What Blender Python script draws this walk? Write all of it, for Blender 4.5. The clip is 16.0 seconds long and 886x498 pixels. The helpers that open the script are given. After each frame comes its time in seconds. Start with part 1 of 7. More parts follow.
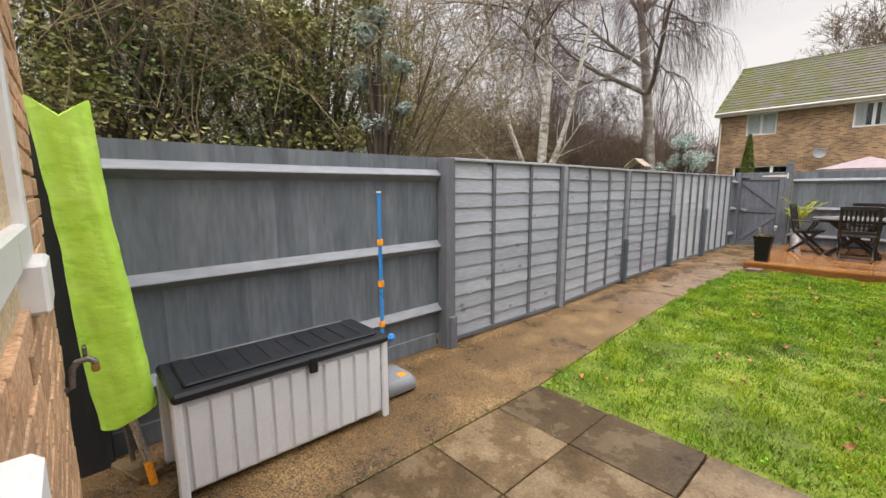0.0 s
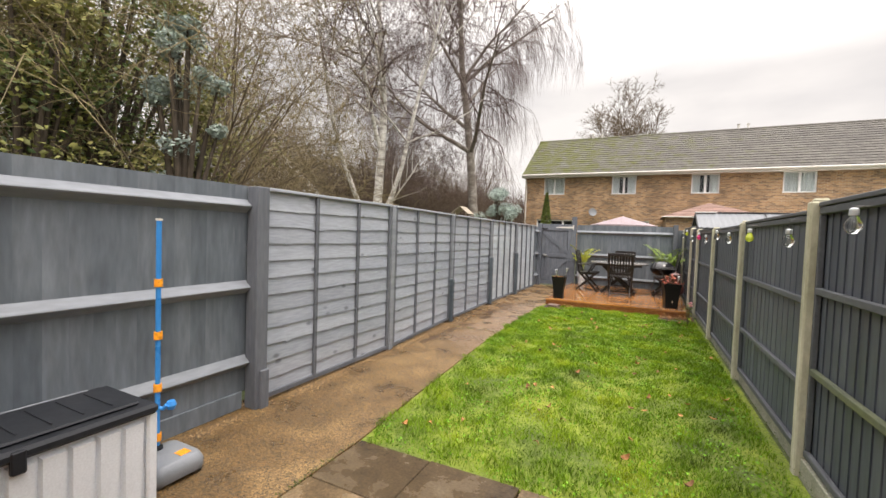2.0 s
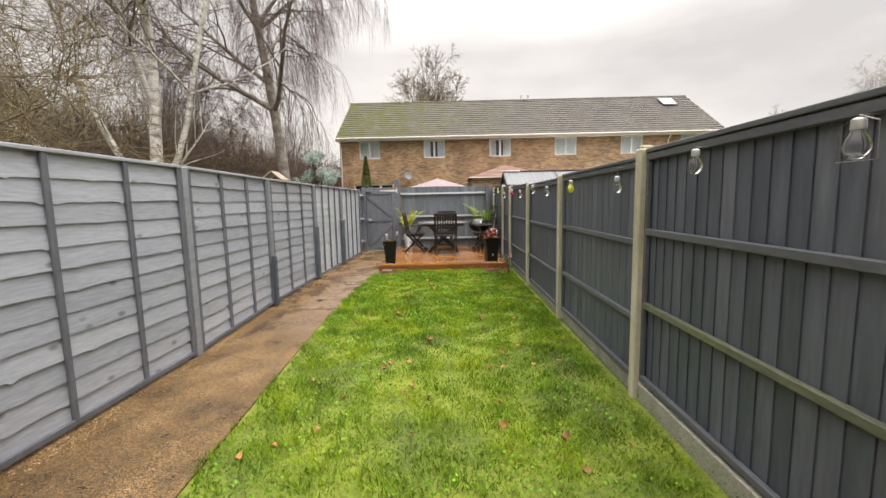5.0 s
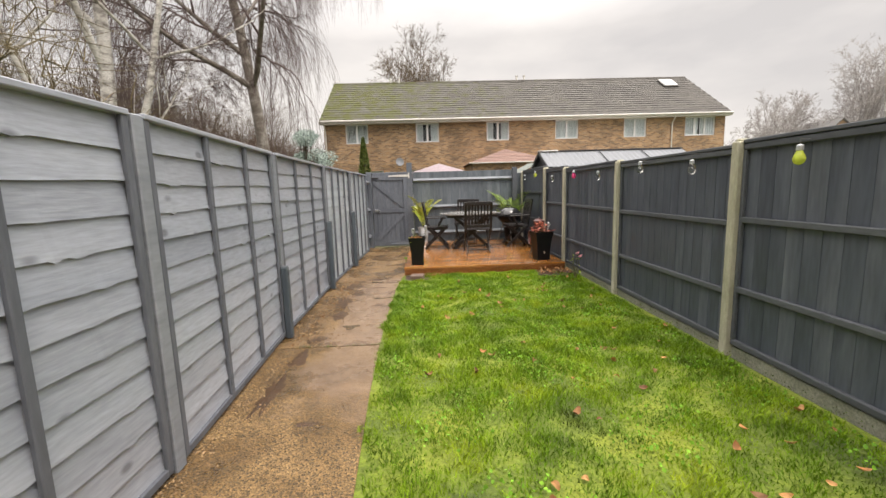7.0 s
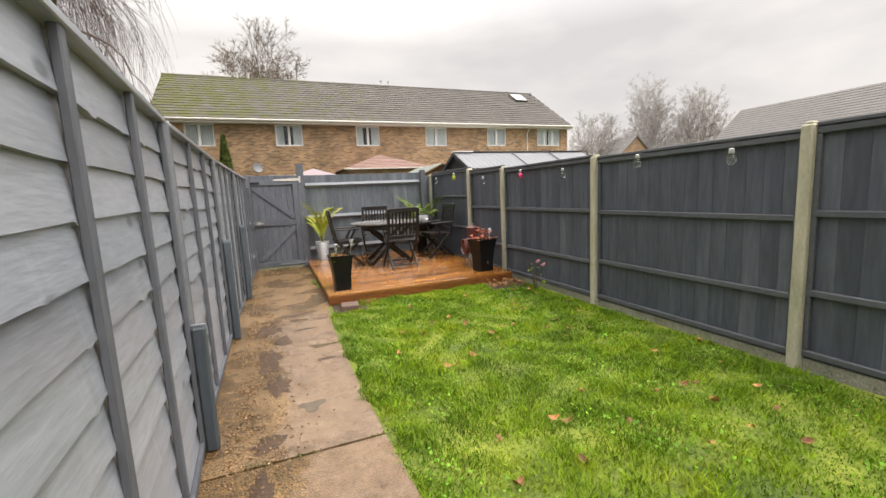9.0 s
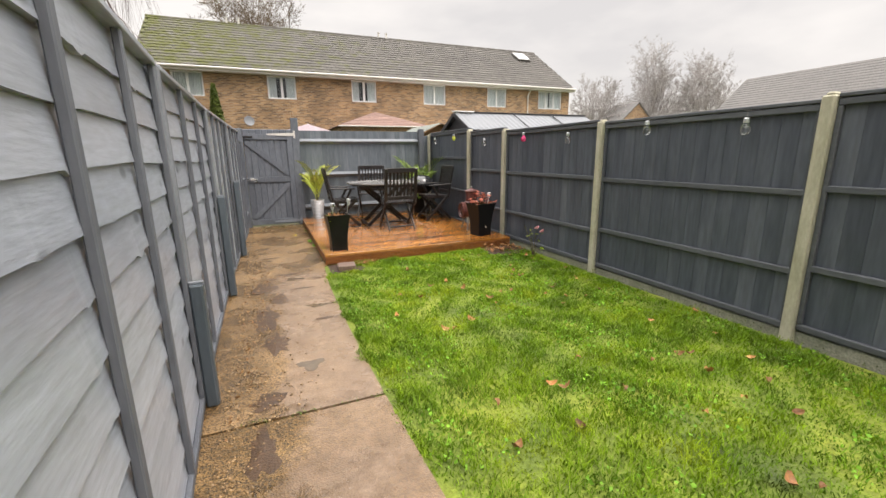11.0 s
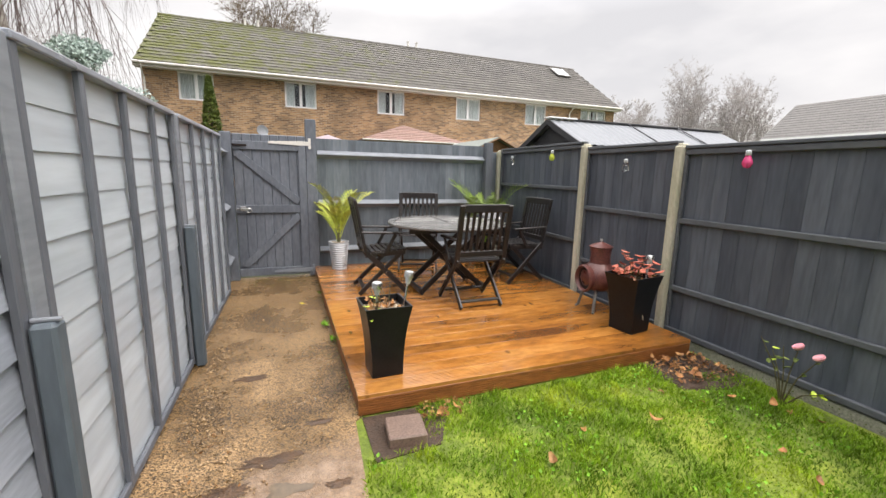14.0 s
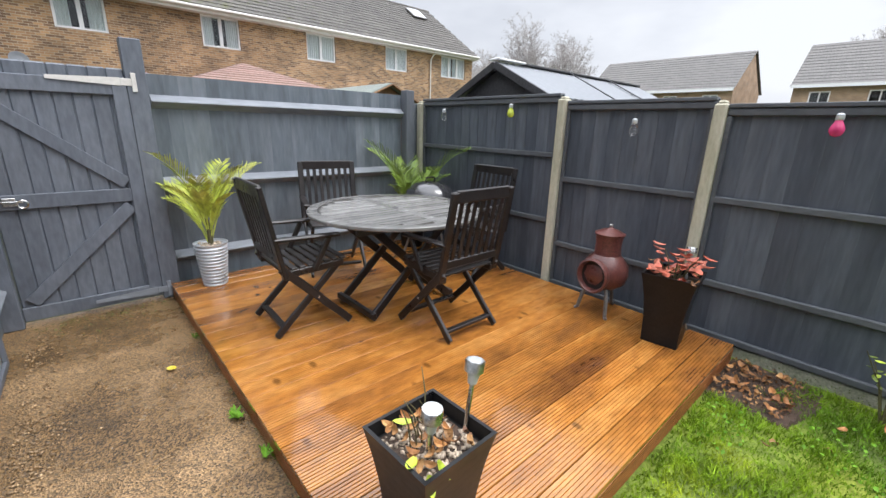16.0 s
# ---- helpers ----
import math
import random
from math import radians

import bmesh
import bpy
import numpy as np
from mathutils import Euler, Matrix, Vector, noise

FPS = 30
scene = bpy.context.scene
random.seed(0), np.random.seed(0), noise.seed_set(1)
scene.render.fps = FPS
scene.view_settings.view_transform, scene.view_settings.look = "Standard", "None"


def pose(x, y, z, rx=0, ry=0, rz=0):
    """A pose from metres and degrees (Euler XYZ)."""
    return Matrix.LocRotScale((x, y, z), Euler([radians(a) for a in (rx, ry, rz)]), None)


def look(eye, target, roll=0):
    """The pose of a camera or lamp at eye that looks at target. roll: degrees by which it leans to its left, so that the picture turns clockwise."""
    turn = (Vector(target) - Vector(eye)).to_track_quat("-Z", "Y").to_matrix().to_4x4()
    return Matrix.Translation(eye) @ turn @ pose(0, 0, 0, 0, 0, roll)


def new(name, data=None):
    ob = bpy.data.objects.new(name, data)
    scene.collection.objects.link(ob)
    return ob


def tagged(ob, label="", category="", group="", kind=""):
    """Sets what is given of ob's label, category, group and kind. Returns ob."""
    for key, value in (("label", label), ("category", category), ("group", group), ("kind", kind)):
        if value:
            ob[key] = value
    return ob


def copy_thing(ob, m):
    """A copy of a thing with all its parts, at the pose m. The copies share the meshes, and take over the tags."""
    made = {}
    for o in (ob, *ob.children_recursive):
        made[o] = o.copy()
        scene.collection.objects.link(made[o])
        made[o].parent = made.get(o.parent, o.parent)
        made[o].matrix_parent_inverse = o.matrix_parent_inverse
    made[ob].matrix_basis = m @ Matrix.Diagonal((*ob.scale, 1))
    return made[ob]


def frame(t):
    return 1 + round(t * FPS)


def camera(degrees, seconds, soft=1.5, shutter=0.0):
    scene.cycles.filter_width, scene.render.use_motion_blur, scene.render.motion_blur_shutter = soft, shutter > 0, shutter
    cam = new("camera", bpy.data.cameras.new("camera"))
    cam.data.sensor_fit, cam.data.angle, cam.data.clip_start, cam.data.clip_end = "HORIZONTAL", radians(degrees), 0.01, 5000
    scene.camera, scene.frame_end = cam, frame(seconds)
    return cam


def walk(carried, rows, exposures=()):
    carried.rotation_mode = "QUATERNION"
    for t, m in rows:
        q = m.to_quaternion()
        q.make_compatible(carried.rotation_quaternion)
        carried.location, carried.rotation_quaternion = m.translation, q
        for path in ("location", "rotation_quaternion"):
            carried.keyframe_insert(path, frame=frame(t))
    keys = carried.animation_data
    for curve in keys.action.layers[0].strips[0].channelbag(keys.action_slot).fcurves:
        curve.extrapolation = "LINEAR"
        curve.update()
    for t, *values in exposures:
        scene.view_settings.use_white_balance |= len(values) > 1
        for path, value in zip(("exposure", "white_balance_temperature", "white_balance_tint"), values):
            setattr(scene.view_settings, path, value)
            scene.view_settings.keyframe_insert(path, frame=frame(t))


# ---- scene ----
cam = camera(94.3, 16.0)
PATH = [
    (0, (0.408, 0.5, 1.454), (-1.062, 1.824, 1.162), -0.3),
    (0.5, (0.43, 0.489, 1.465), (-0.916, 1.936, 1.159), 0.7),
    (1, (0.426, 0.52, 1.494), (-0.666, 2.174, 1.231), 2.8),
    (1.5, (0.398, 0.556, 1.501), (-0.457, 2.358, 1.355), 4.0),
    (2, (0.395, 0.734, 1.409), (-0.479, 2.531, 1.333), 2.0),
    (2.5, (0.499, 0.938, 1.376), (-0.261, 2.785, 1.268), 0.8),
    (3, (0.498, 1.006, 1.386), (-0.019, 2.931, 1.215), 0.3),
    (3.5, (0.355, 1.02, 1.393), (0.137, 2.998, 1.194), -0.2),
    (3.7, (0.268, 1.021, 1.385), (0.145, 3.006, 1.17), -0.4),
    (5.8, (-0.217, 1.709, 1.335), (-0.246, 3.694, 1.093), -1.2),
    (6, (-0.352, 1.89, 1.324), (-0.418, 3.873, 1.068), -1.1),
    (6.5, (-0.662, 2.379, 1.351), (-0.646, 4.361, 1.08), -1.5),
    (7, (-0.991, 2.923, 1.341), (-0.921, 4.902, 1.056), -1.7),
    (7.5, (-1.337, 3.385, 1.346), (-1.205, 5.361, 1.066), -1.7),
    (8, (-1.61, 3.817, 1.381), (-1.225, 5.767, 1.162), -2.9),
    (8.5, (-1.795, 4.175, 1.359), (-1.161, 6.064, 1.186), -3.3),
    (9, (-1.907, 4.329, 1.298), (-1.167, 6.167, 1.031), -2.7),
    (9.2, (-1.931, 4.353, 1.259), (-1.203, 6.188, 0.935), -2.5),
    (11.3, (-1.943, 4.43, 1.298), (-1.181, 6.225, 0.853), -0.4),
    (11.5, (-1.94, 4.485, 1.284), (-1.167, 6.281, 0.86), -0.6),
    (12, (-1.846, 4.796, 1.296), (-1.131, 6.622, 0.9), -0.6),
    (12.5, (-1.769, 5.339, 1.333), (-1.248, 7.233, 0.96), 0.5),
    (13, (-1.707, 5.954, 1.365), (-1.084, 7.808, 0.944), -0.0),
    (13.5, (-1.646, 6.636, 1.376), (-1.062, 8.502, 0.958), -0.4),
    (14, (-1.729, 7.279, 1.373), (-1.019, 9.113, 1.011), 1.3),
    (14.5, (-1.782, 7.858, 1.372), (-0.888, 9.603, 0.976), 0.6),
    (15, (-1.827, 8.366, 1.397), (-0.78, 9.976, 0.838), -0.5),
    (15.5, (-1.847, 8.759, 1.449), (-0.557, 10.191, 0.914), 0.1),
    (16, (-1.848, 8.921, 1.452), (-0.566, 10.345, 0.881), 1.6),
]
walk(cam, [(t, look(eye, target, roll)) for t, eye, target, roll in PATH],
     exposures=[(0.0, 0.04, 6750, 14), (1.5, 0.14, 6850, 14), (3.5, 0.13, 6950, 13.5), (6.5, 0.03, 6950, 13.5), (8.5, 0.07, 6900, 13), (12.5, 0.20, 6750, 13), (14.0, 0.21, 6600, 13), (15.0, 0.21, 6500, 12.5), (16.0, 0.16, 6050, 11.5)])

# ---- daylight: overcast winter sky, weak broad sun ----
world = bpy.data.worlds.new("overcast_sky")
scene.world = world
world.use_nodes = True
wt = world.node_tree
wt.nodes.clear()
w_out = wt.nodes.new("ShaderNodeOutputWorld")
w_bg = wt.nodes.new("ShaderNodeBackground")
w_sky = wt.nodes.new("ShaderNodeTexSky")
w_sky.sky_type, w_sky.sun_disc = "NISHITA", False
w_sky.sun_elevation, w_sky.sun_rotation = radians(59), radians(147)
w_sky.air_density, w_sky.dust_density = 1.0, 4.0
w_dim = wt.nodes.new("ShaderNodeVectorMath")
w_dim.operation = "SCALE"
w_dim.inputs[3].default_value = 0.1
w_tc = wt.nodes.new("ShaderNodeTexCoord")
w_map = wt.nodes.new("ShaderNodeMapping")
w_map.inputs["Scale"].default_value = (1.0, 1.0, 2.6)
w_noise = wt.nodes.new("ShaderNodeTexNoise")
w_noise.inputs["Scale"].default_value = 2.1
w_noise.inputs["Detail"].default_value = 5
w_ramp = wt.nodes.new("ShaderNodeValToRGB")
w_ramp.color_ramp.elements[0].position, w_ramp.color_ramp.elements[0].color = 0.36, (0.76, 0.765, 0.775, 1)
w_ramp.color_ramp.elements[1].position, w_ramp.color_ramp.elements[1].color = 0.58, (1.0, 0.995, 0.98, 1)
w_mix = wt.nodes.new("ShaderNodeMix")
w_mix.data_type = "RGBA"
w_mix.inputs[0].default_value = 0.9
wt.links.new(w_tc.outputs["Generated"], w_map.inputs["Vector"])
wt.links.new(w_map.outputs[0], w_noise.inputs["Vector"])
wt.links.new(w_noise.outputs[0], w_ramp.inputs[0])
wt.links.new(w_sky.outputs[0], w_dim.inputs[0])
wt.links.new(w_dim.outputs[0], w_mix.inputs[6])
wt.links.new(w_ramp.outputs[0], w_mix.inputs[7])
w_sep = wt.nodes.new("ShaderNodeSeparateXYZ")
w_rise = wt.nodes.new("ShaderNodeMapRange")
w_rise.inputs["From Min"].default_value, w_rise.inputs["From Max"].default_value = 0.32, 1.0
w_rise.inputs["To Min"].default_value, w_rise.inputs["To Max"].default_value = 1.0, 4.8
w_lift = wt.nodes.new("ShaderNodeVectorMath")
w_lift.operation = "SCALE"
wt.links.new(w_tc.outputs["Generated"], w_sep.inputs[0])
wt.links.new(w_sep.outputs[2], w_rise.inputs["Value"])
wt.links.new(w_mix.outputs[2], w_lift.inputs[0])
wt.links.new(w_rise.outputs[0], w_lift.inputs[3])
wt.links.new(w_lift.outputs[0], w_bg.inputs["Color"])
w_bg.inputs["Strength"].default_value = 0.96
wt.links.new(w_bg.outputs[0], w_out.inputs[0])
sun = new("sun", bpy.data.lights.new("sun", "SUN"))
sun.data.energy, sun.data.angle, sun.data.color = 1.4, radians(25), (1.0, 0.96, 0.9)
sun.matrix_world = look((0, 0, 30), (-9, 14, 2))


# ---- materials ----
def mat(name, cols, rough=0.7, scale=6.0, fine=60.0, bump=0.2, metal=0.0, rand=0.0, stretch=(1, 1, 1), coat=0.0,
        fine_amount=0.3, rough_var=0.1, dist=0.004, voronoi=False, spec=0.5, island=0.0, knots=False):
    """A procedural surface: two or three colours in broad patches, a fine grain over them, bump from the grain."""
    m = bpy.data.materials.new(name)
    m.use_nodes = True
    nt = m.node_tree
    n, l = nt.nodes, nt.links
    bsdf = n["Principled BSDF"]
    geo = n.new("ShaderNodeNewGeometry")
    mp = n.new("ShaderNodeMapping")
    mp.inputs["Scale"].default_value = stretch
    vec = geo.outputs["Position"]
    info = n.new("ShaderNodeObjectInfo")
    if rand:
        shift = n.new("ShaderNodeVectorMath")
        shift.operation = "MULTIPLY_ADD"
        comb = n.new("ShaderNodeCombineXYZ")
        for k in range(3):
            l.new(info.outputs["Random"], comb.inputs[k])
        l.new(comb.outputs[0], shift.inputs[0])
        shift.inputs[1].default_value = (7.0, 11.0, 13.0)
        l.new(vec, shift.inputs[2])
        vec = shift.outputs[0]
    l.new(vec, mp.inputs["Vector"])
    big = n.new("ShaderNodeTexNoise")
    big.inputs["Scale"].default_value, big.inputs["Detail"].default_value = scale, 6
    big.inputs["Roughness"].default_value = 0.65
    l.new(mp.outputs[0], big.inputs["Vector"])
    ramp = n.new("ShaderNodeValToRGB")
    el = ramp.color_ramp.elements
    while len(el) < len(cols):
        el.new(0.5)
    for k, c in enumerate(cols):
        el[k].position = 0.3 + 0.4 * k / max(1, len(cols) - 1)
        el[k].color = (*c, 1)
    l.new(big.outputs[0], ramp.inputs[0])
    if voronoi:
        grain = n.new("ShaderNodeTexVoronoi")
        grain.inputs["Scale"].default_value = fine
        gout, gcol = grain.outputs["Distance"], grain.outputs["Color"]
    else:
        grain = n.new("ShaderNodeTexNoise")
        grain.inputs["Scale"].default_value, grain.inputs["Detail"].default_value = fine, 4
        gout = gcol = grain.outputs[0]
    l.new(mp.outputs[0], grain.inputs["Vector"])
    bright = n.new("ShaderNodeMapRange")
    bright.inputs["From Min"].default_value, bright.inputs["From Max"].default_value = (0.1, 0.9) if voronoi else (0.3, 0.7)
    bright.inputs["To Min"].default_value, bright.inputs["To Max"].default_value = 1 - fine_amount, 1 + fine_amount
    if voronoi:
        sep = n.new("ShaderNodeSeparateColor")
        l.new(gcol, sep.inputs[0])
        l.new(sep.outputs[0], bright.inputs["Value"])
    else:
        l.new(gcol, bright.inputs["Value"])
    last = bright.outputs[0]
    for amount, source in ((rand, info.outputs["Random"]), (island, geo.outputs["Random Per Island"])):
        if amount:
            vr = n.new("ShaderNodeMapRange")
            vr.inputs["To Min"].default_value, vr.inputs["To Max"].default_value = 1 - amount, 1 + amount
            l.new(source, vr.inputs["Value"])
            mul = n.new("ShaderNodeMath")
            mul.operation = "MULTIPLY"
            l.new(last, mul.inputs[0])
            l.new(vr.outputs[0], mul.inputs[1])
            last = mul.outputs[0]
    if knots:
        km = n.new("ShaderNodeMapping")
        km.inputs["Scale"].default_value = (1.0, 0.55, 1.0)
        l.new(vec, km.inputs["Vector"])
        kv = n.new("ShaderNodeTexVoronoi")
        kv.inputs["Scale"].default_value = 6.0
        l.new(km.outputs[0], kv.inputs["Vector"])
        kr = n.new("ShaderNodeMapRange")
        kr.inputs["From Min"].default_value, kr.inputs["From Max"].default_value = 0.07, 0.15
        kr.inputs["To Min"].default_value, kr.inputs["To Max"].default_value = 0.45, 1.0
        l.new(kv.outputs["Distance"], kr.inputs["Value"])
        km2 = n.new("ShaderNodeMath")
        km2.operation = "MULTIPLY"
        l.new(last, km2.inputs[0])
        l.new(kr.outputs[0], km2.inputs[1])
        last = km2.outputs[0]
    sc = n.new("ShaderNodeVectorMath")
    sc.operation = "SCALE"
    l.new(ramp.outputs[0], sc.inputs[0])
    l.new(last, sc.inputs[3])
    l.new(sc.outputs[0], bsdf.inputs["Base Color"])
    rr = n.new("ShaderNodeMapRange")
    rr.inputs["From Min"].default_value, rr.inputs["From Max"].default_value = 0.3, 0.7
    rr.inputs["To Min"].default_value, rr.inputs["To Max"].default_value = max(0.02, rough - rough_var), min(1, rough + rough_var)
    l.new(big.outputs[0], rr.inputs["Value"])
    l.new(rr.outputs[0], bsdf.inputs["Roughness"])
    bsdf.inputs["Metallic"].default_value = metal
    bsdf.inputs["Coat Weight"].default_value = coat
    bsdf.inputs["Coat Roughness"].default_value = 0.12
    bsdf.inputs["Specular IOR Level"].default_value = spec
    if bump:
        bp = n.new("ShaderNodeBump")
        bp.inputs["Strength"].default_value, bp.inputs["Distance"].default_value = bump, dist
        l.new(gout, bp.inputs["Height"])
        l.new(bp.outputs[0], bsdf.inputs["Normal"])
    return m


FENCE_GREY = mat("weathered_blue_grey_fence_paint", [(0.255, 0.28, 0.326), (0.315, 0.34, 0.386), (0.37, 0.395, 0.438)], 0.36, 2.2, 70, 0.35, rand=0.10, stretch=(1, 0.12, 1), fine_amount=0.14, knots=True, spec=0.8)
PALE_PANEL = mat("pale_blue_grey_panel_paint", [(0.365, 0.405, 0.445), (0.445, 0.488, 0.525), (0.525, 0.568, 0.602)], 0.36, 2.5, 26, 0.3, rand=0.07, stretch=(1, 0.1, 1), fine_amount=0.1, spec=0.7)
FENCE_EDGE = mat("blue_grey_batten_paint", [(0.088, 0.097, 0.114), (0.135, 0.146, 0.166)], 0.6, 4.0, 45, 0.2, rand=0.08, stretch=(1, 1, 0.2), fine_amount=0.12)
SPUR_PAINT = mat("dark_teal_grey_spur_paint", [(0.058, 0.076, 0.092), (0.092, 0.114, 0.132)], 0.5, 4.0, 45, 0.2, rand=0.08, stretch=(1, 1, 0.2), fine_amount=0.12)
# near-black for the added board that stands for shade at the house corner
GAP_BLACK = mat("dark_gap_black", [(0.008, 0.009, 0.011), (0.018, 0.019, 0.022)], 0.7, 4.0, 40, 0.3, stretch=(1, 1, 0.2))
GATE_GREY = mat("blue_grey_gate_paint", [(0.095, 0.108, 0.132), (0.125, 0.140, 0.166), (0.160, 0.176, 0.203)], 0.52, 2.4, 40, 0.3, rand=0.07, stretch=(1, 1, 0.3), fine_amount=0.16)
CLOSE_GREY = mat("blue_grey_closeboard_paint", [(0.086, 0.103, 0.121), (0.128, 0.150, 0.172), (0.185, 0.208, 0.232)], 0.5, 2.4, 26, 0.3, rand=0.035, stretch=(1, 1, 0.20), fine_amount=0.18)
RAIL_GREY = mat("blue_grey_rail_paint", [(0.18, 0.197, 0.222), (0.245, 0.263, 0.288)], 0.55, 4.0, 40, 0.2, rand=0.06, stretch=(0.2, 0.2, 1), fine_amount=0.12)
DARK_GREY = mat("charcoal_fence_paint", [(0.047, 0.055, 0.071), (0.071, 0.082, 0.102), (0.118, 0.130, 0.150)], 0.5, 2.6, 34, 0.3, rand=0.025, stretch=(1, 1, 0.14), fine_amount=0.18)
DARK_RAIL = mat("charcoal_rail_paint", [(0.065, 0.071, 0.083), (0.098, 0.105, 0.113)], 0.6, 4.0, 50, 0.25, rand=0.08, stretch=(1, 0.3, 1), fine_amount=0.15)
MOSSY_RAIL = mat("algae_tinged_charcoal_rail", [(0.065, 0.078, 0.045), (0.10, 0.112, 0.075), (0.13, 0.15, 0.06)], 0.65, 4.0, 50, 0.25, rand=0.08, stretch=(1, 0.3, 1), fine_amount=0.15)
CONCRETE_POST = mat("algae_stained_concrete", [(0.29, 0.285, 0.19), (0.43, 0.41, 0.31), (0.54, 0.51, 0.42)], 0.85, 3.0, 60, 0.2, rand=0.06, stretch=(1, 1, 0.35), fine_amount=0.1)
GRAVEL_BOARD = mat("mossy_concrete_board", [(0.20, 0.21, 0.15), (0.34, 0.33, 0.27)], 0.85, 6.0, 80, 0.4)
DECK_WOOD = mat("wet_orange_stained_decking", [(0.13, 0.048, 0.015), (0.335, 0.135, 0.025), (0.49, 0.235, 0.06)], 0.15, 2.2, 26, 0.12, rand=0.16, stretch=(0.35, 1, 1), coat=0.5, rough_var=0.12, fine_amount=0.2, knots=True)
# fascia and joists, a darker brown than the deck boards
DECK_SIDE = mat("darker_decking_side", [(0.15, 0.050, 0.015), (0.29, 0.108, 0.028)], 0.4, 3.0, 30, 0.2, rand=0.1, stretch=(0.3, 0.3, 1))
PATH_STONE = mat("wet_exposed_aggregate", [(0.060, 0.036, 0.015), (0.165, 0.100, 0.042), (0.31, 0.20, 0.098)], 0.28, 1.9, 150, 0.9, voronoi=True, fine_amount=0.7, rough_var=0.25, dist=0.004)
PATH_TAN = mat("tan_exposed_aggregate", [(0.048, 0.029, 0.011), (0.165, 0.098, 0.036), (0.30, 0.195, 0.085)], 0.38, 1.4, 130, 1.0, voronoi=True, fine_amount=0.68, rough_var=0.28, dist=0.006)
def wear_smooth(m, colours, x_mid, y0, y1):
    """A strip of the path worn to smooth wet concrete: less pebble, paler cement, ragged borders."""
    n, l = m.node_tree.nodes, m.node_tree.links
    bsdf = n["Principled BSDF"]
    old = bsdf.inputs["Base Color"].links[0].from_socket
    rough = bsdf.inputs["Roughness"].links[0].from_socket
    bump = bsdf.inputs["Normal"].links[0].from_node
    geo = n.new("ShaderNodeNewGeometry")
    sep = n.new("ShaderNodeSeparateXYZ")
    l.new(geo.outputs["Position"], sep.inputs[0])
    no = n.new("ShaderNodeTexNoise")
    no.inputs["Scale"].default_value, no.inputs["Detail"].default_value, no.inputs["Roughness"].default_value = 2.6, 8, 0.7
    l.new(geo.outputs["Position"], no.inputs["Vector"])

    def band(value, a, b, spread):
        add = n.new("ShaderNodeMath")
        add.operation = "MULTIPLY_ADD"
        l.new(no.outputs[0], add.inputs[0])
        add.inputs[1].default_value = spread
        l.new(value, add.inputs[2])
        mr = n.new("ShaderNodeMapRange")
        mr.interpolation_type = "SMOOTHSTEP"
        mr.inputs["From Min"].default_value, mr.inputs["From Max"].default_value = a + spread / 2, b + spread / 2
        l.new(add.outputs[0], mr.inputs["Value"])
        return mr.outputs[0]

    mask = None
    for q in (band(sep.outputs[0], x_mid - 0.06, x_mid + 0.06, 0.7), band(sep.outputs[1], y0, y0 + 0.4, 1.5), band(sep.outputs[1], y1 + 0.15, y1 - 0.15, 0.8)):
        if mask is None:
            mask = q
        else:
            mul = n.new("ShaderNodeMath")
            mul.operation = "MULTIPLY"
            l.new(mask, mul.inputs[0])
            l.new(q, mul.inputs[1])
            mask = mul.outputs[0]
    part_worn = n.new("ShaderNodeMath")
    part_worn.operation = "MULTIPLY"
    l.new(mask, part_worn.inputs[0])
    part_worn.inputs[1].default_value = 0.72
    mask = part_worn.outputs[0]
    cement = n.new("ShaderNodeValToRGB")
    cement.color_ramp.elements[0].position, cement.color_ramp.elements[0].color = 0.36, (*colours[0], 1)
    cement.color_ramp.elements[1].position, cement.color_ramp.elements[1].color = 0.66, (*colours[1], 1)
    fine = n.new("ShaderNodeTexNoise")
    fine.inputs["Scale"].default_value, fine.inputs["Detail"].default_value, fine.inputs["Roughness"].default_value = 9.0, 9, 0.75
    l.new(geo.outputs["Position"], fine.inputs["Vector"])
    l.new(fine.outputs[0], cement.inputs[0])
    mix = n.new("ShaderNodeMix")
    mix.data_type = "RGBA"
    l.new(mask, mix.inputs[0])
    l.new(old, mix.inputs[6])
    l.new(cement.outputs[0], mix.inputs[7])
    l.new(mix.outputs[2], bsdf.inputs["Base Color"])
    wet = n.new("ShaderNodeMapRange")
    wet.inputs["From Min"].default_value, wet.inputs["From Max"].default_value = 0.35, 0.65
    wet.inputs["To Min"].default_value, wet.inputs["To Max"].default_value = 0.16, 0.42
    l.new(no.outputs[0], wet.inputs["Value"])
    mixr = n.new("ShaderNodeMix")
    l.new(mask, mixr.inputs[0])
    l.new(rough, mixr.inputs[2])
    l.new(wet.outputs[0], mixr.inputs[3])
    l.new(mixr.outputs[0], bsdf.inputs["Roughness"])
    flat = n.new("ShaderNodeMapRange")
    flat.inputs["To Min"].default_value, flat.inputs["To Max"].default_value = bump.inputs["Strength"].default_value, 0.22
    l.new(mask, flat.inputs["Value"])
    l.new(flat.outputs[0], bump.inputs["Strength"])


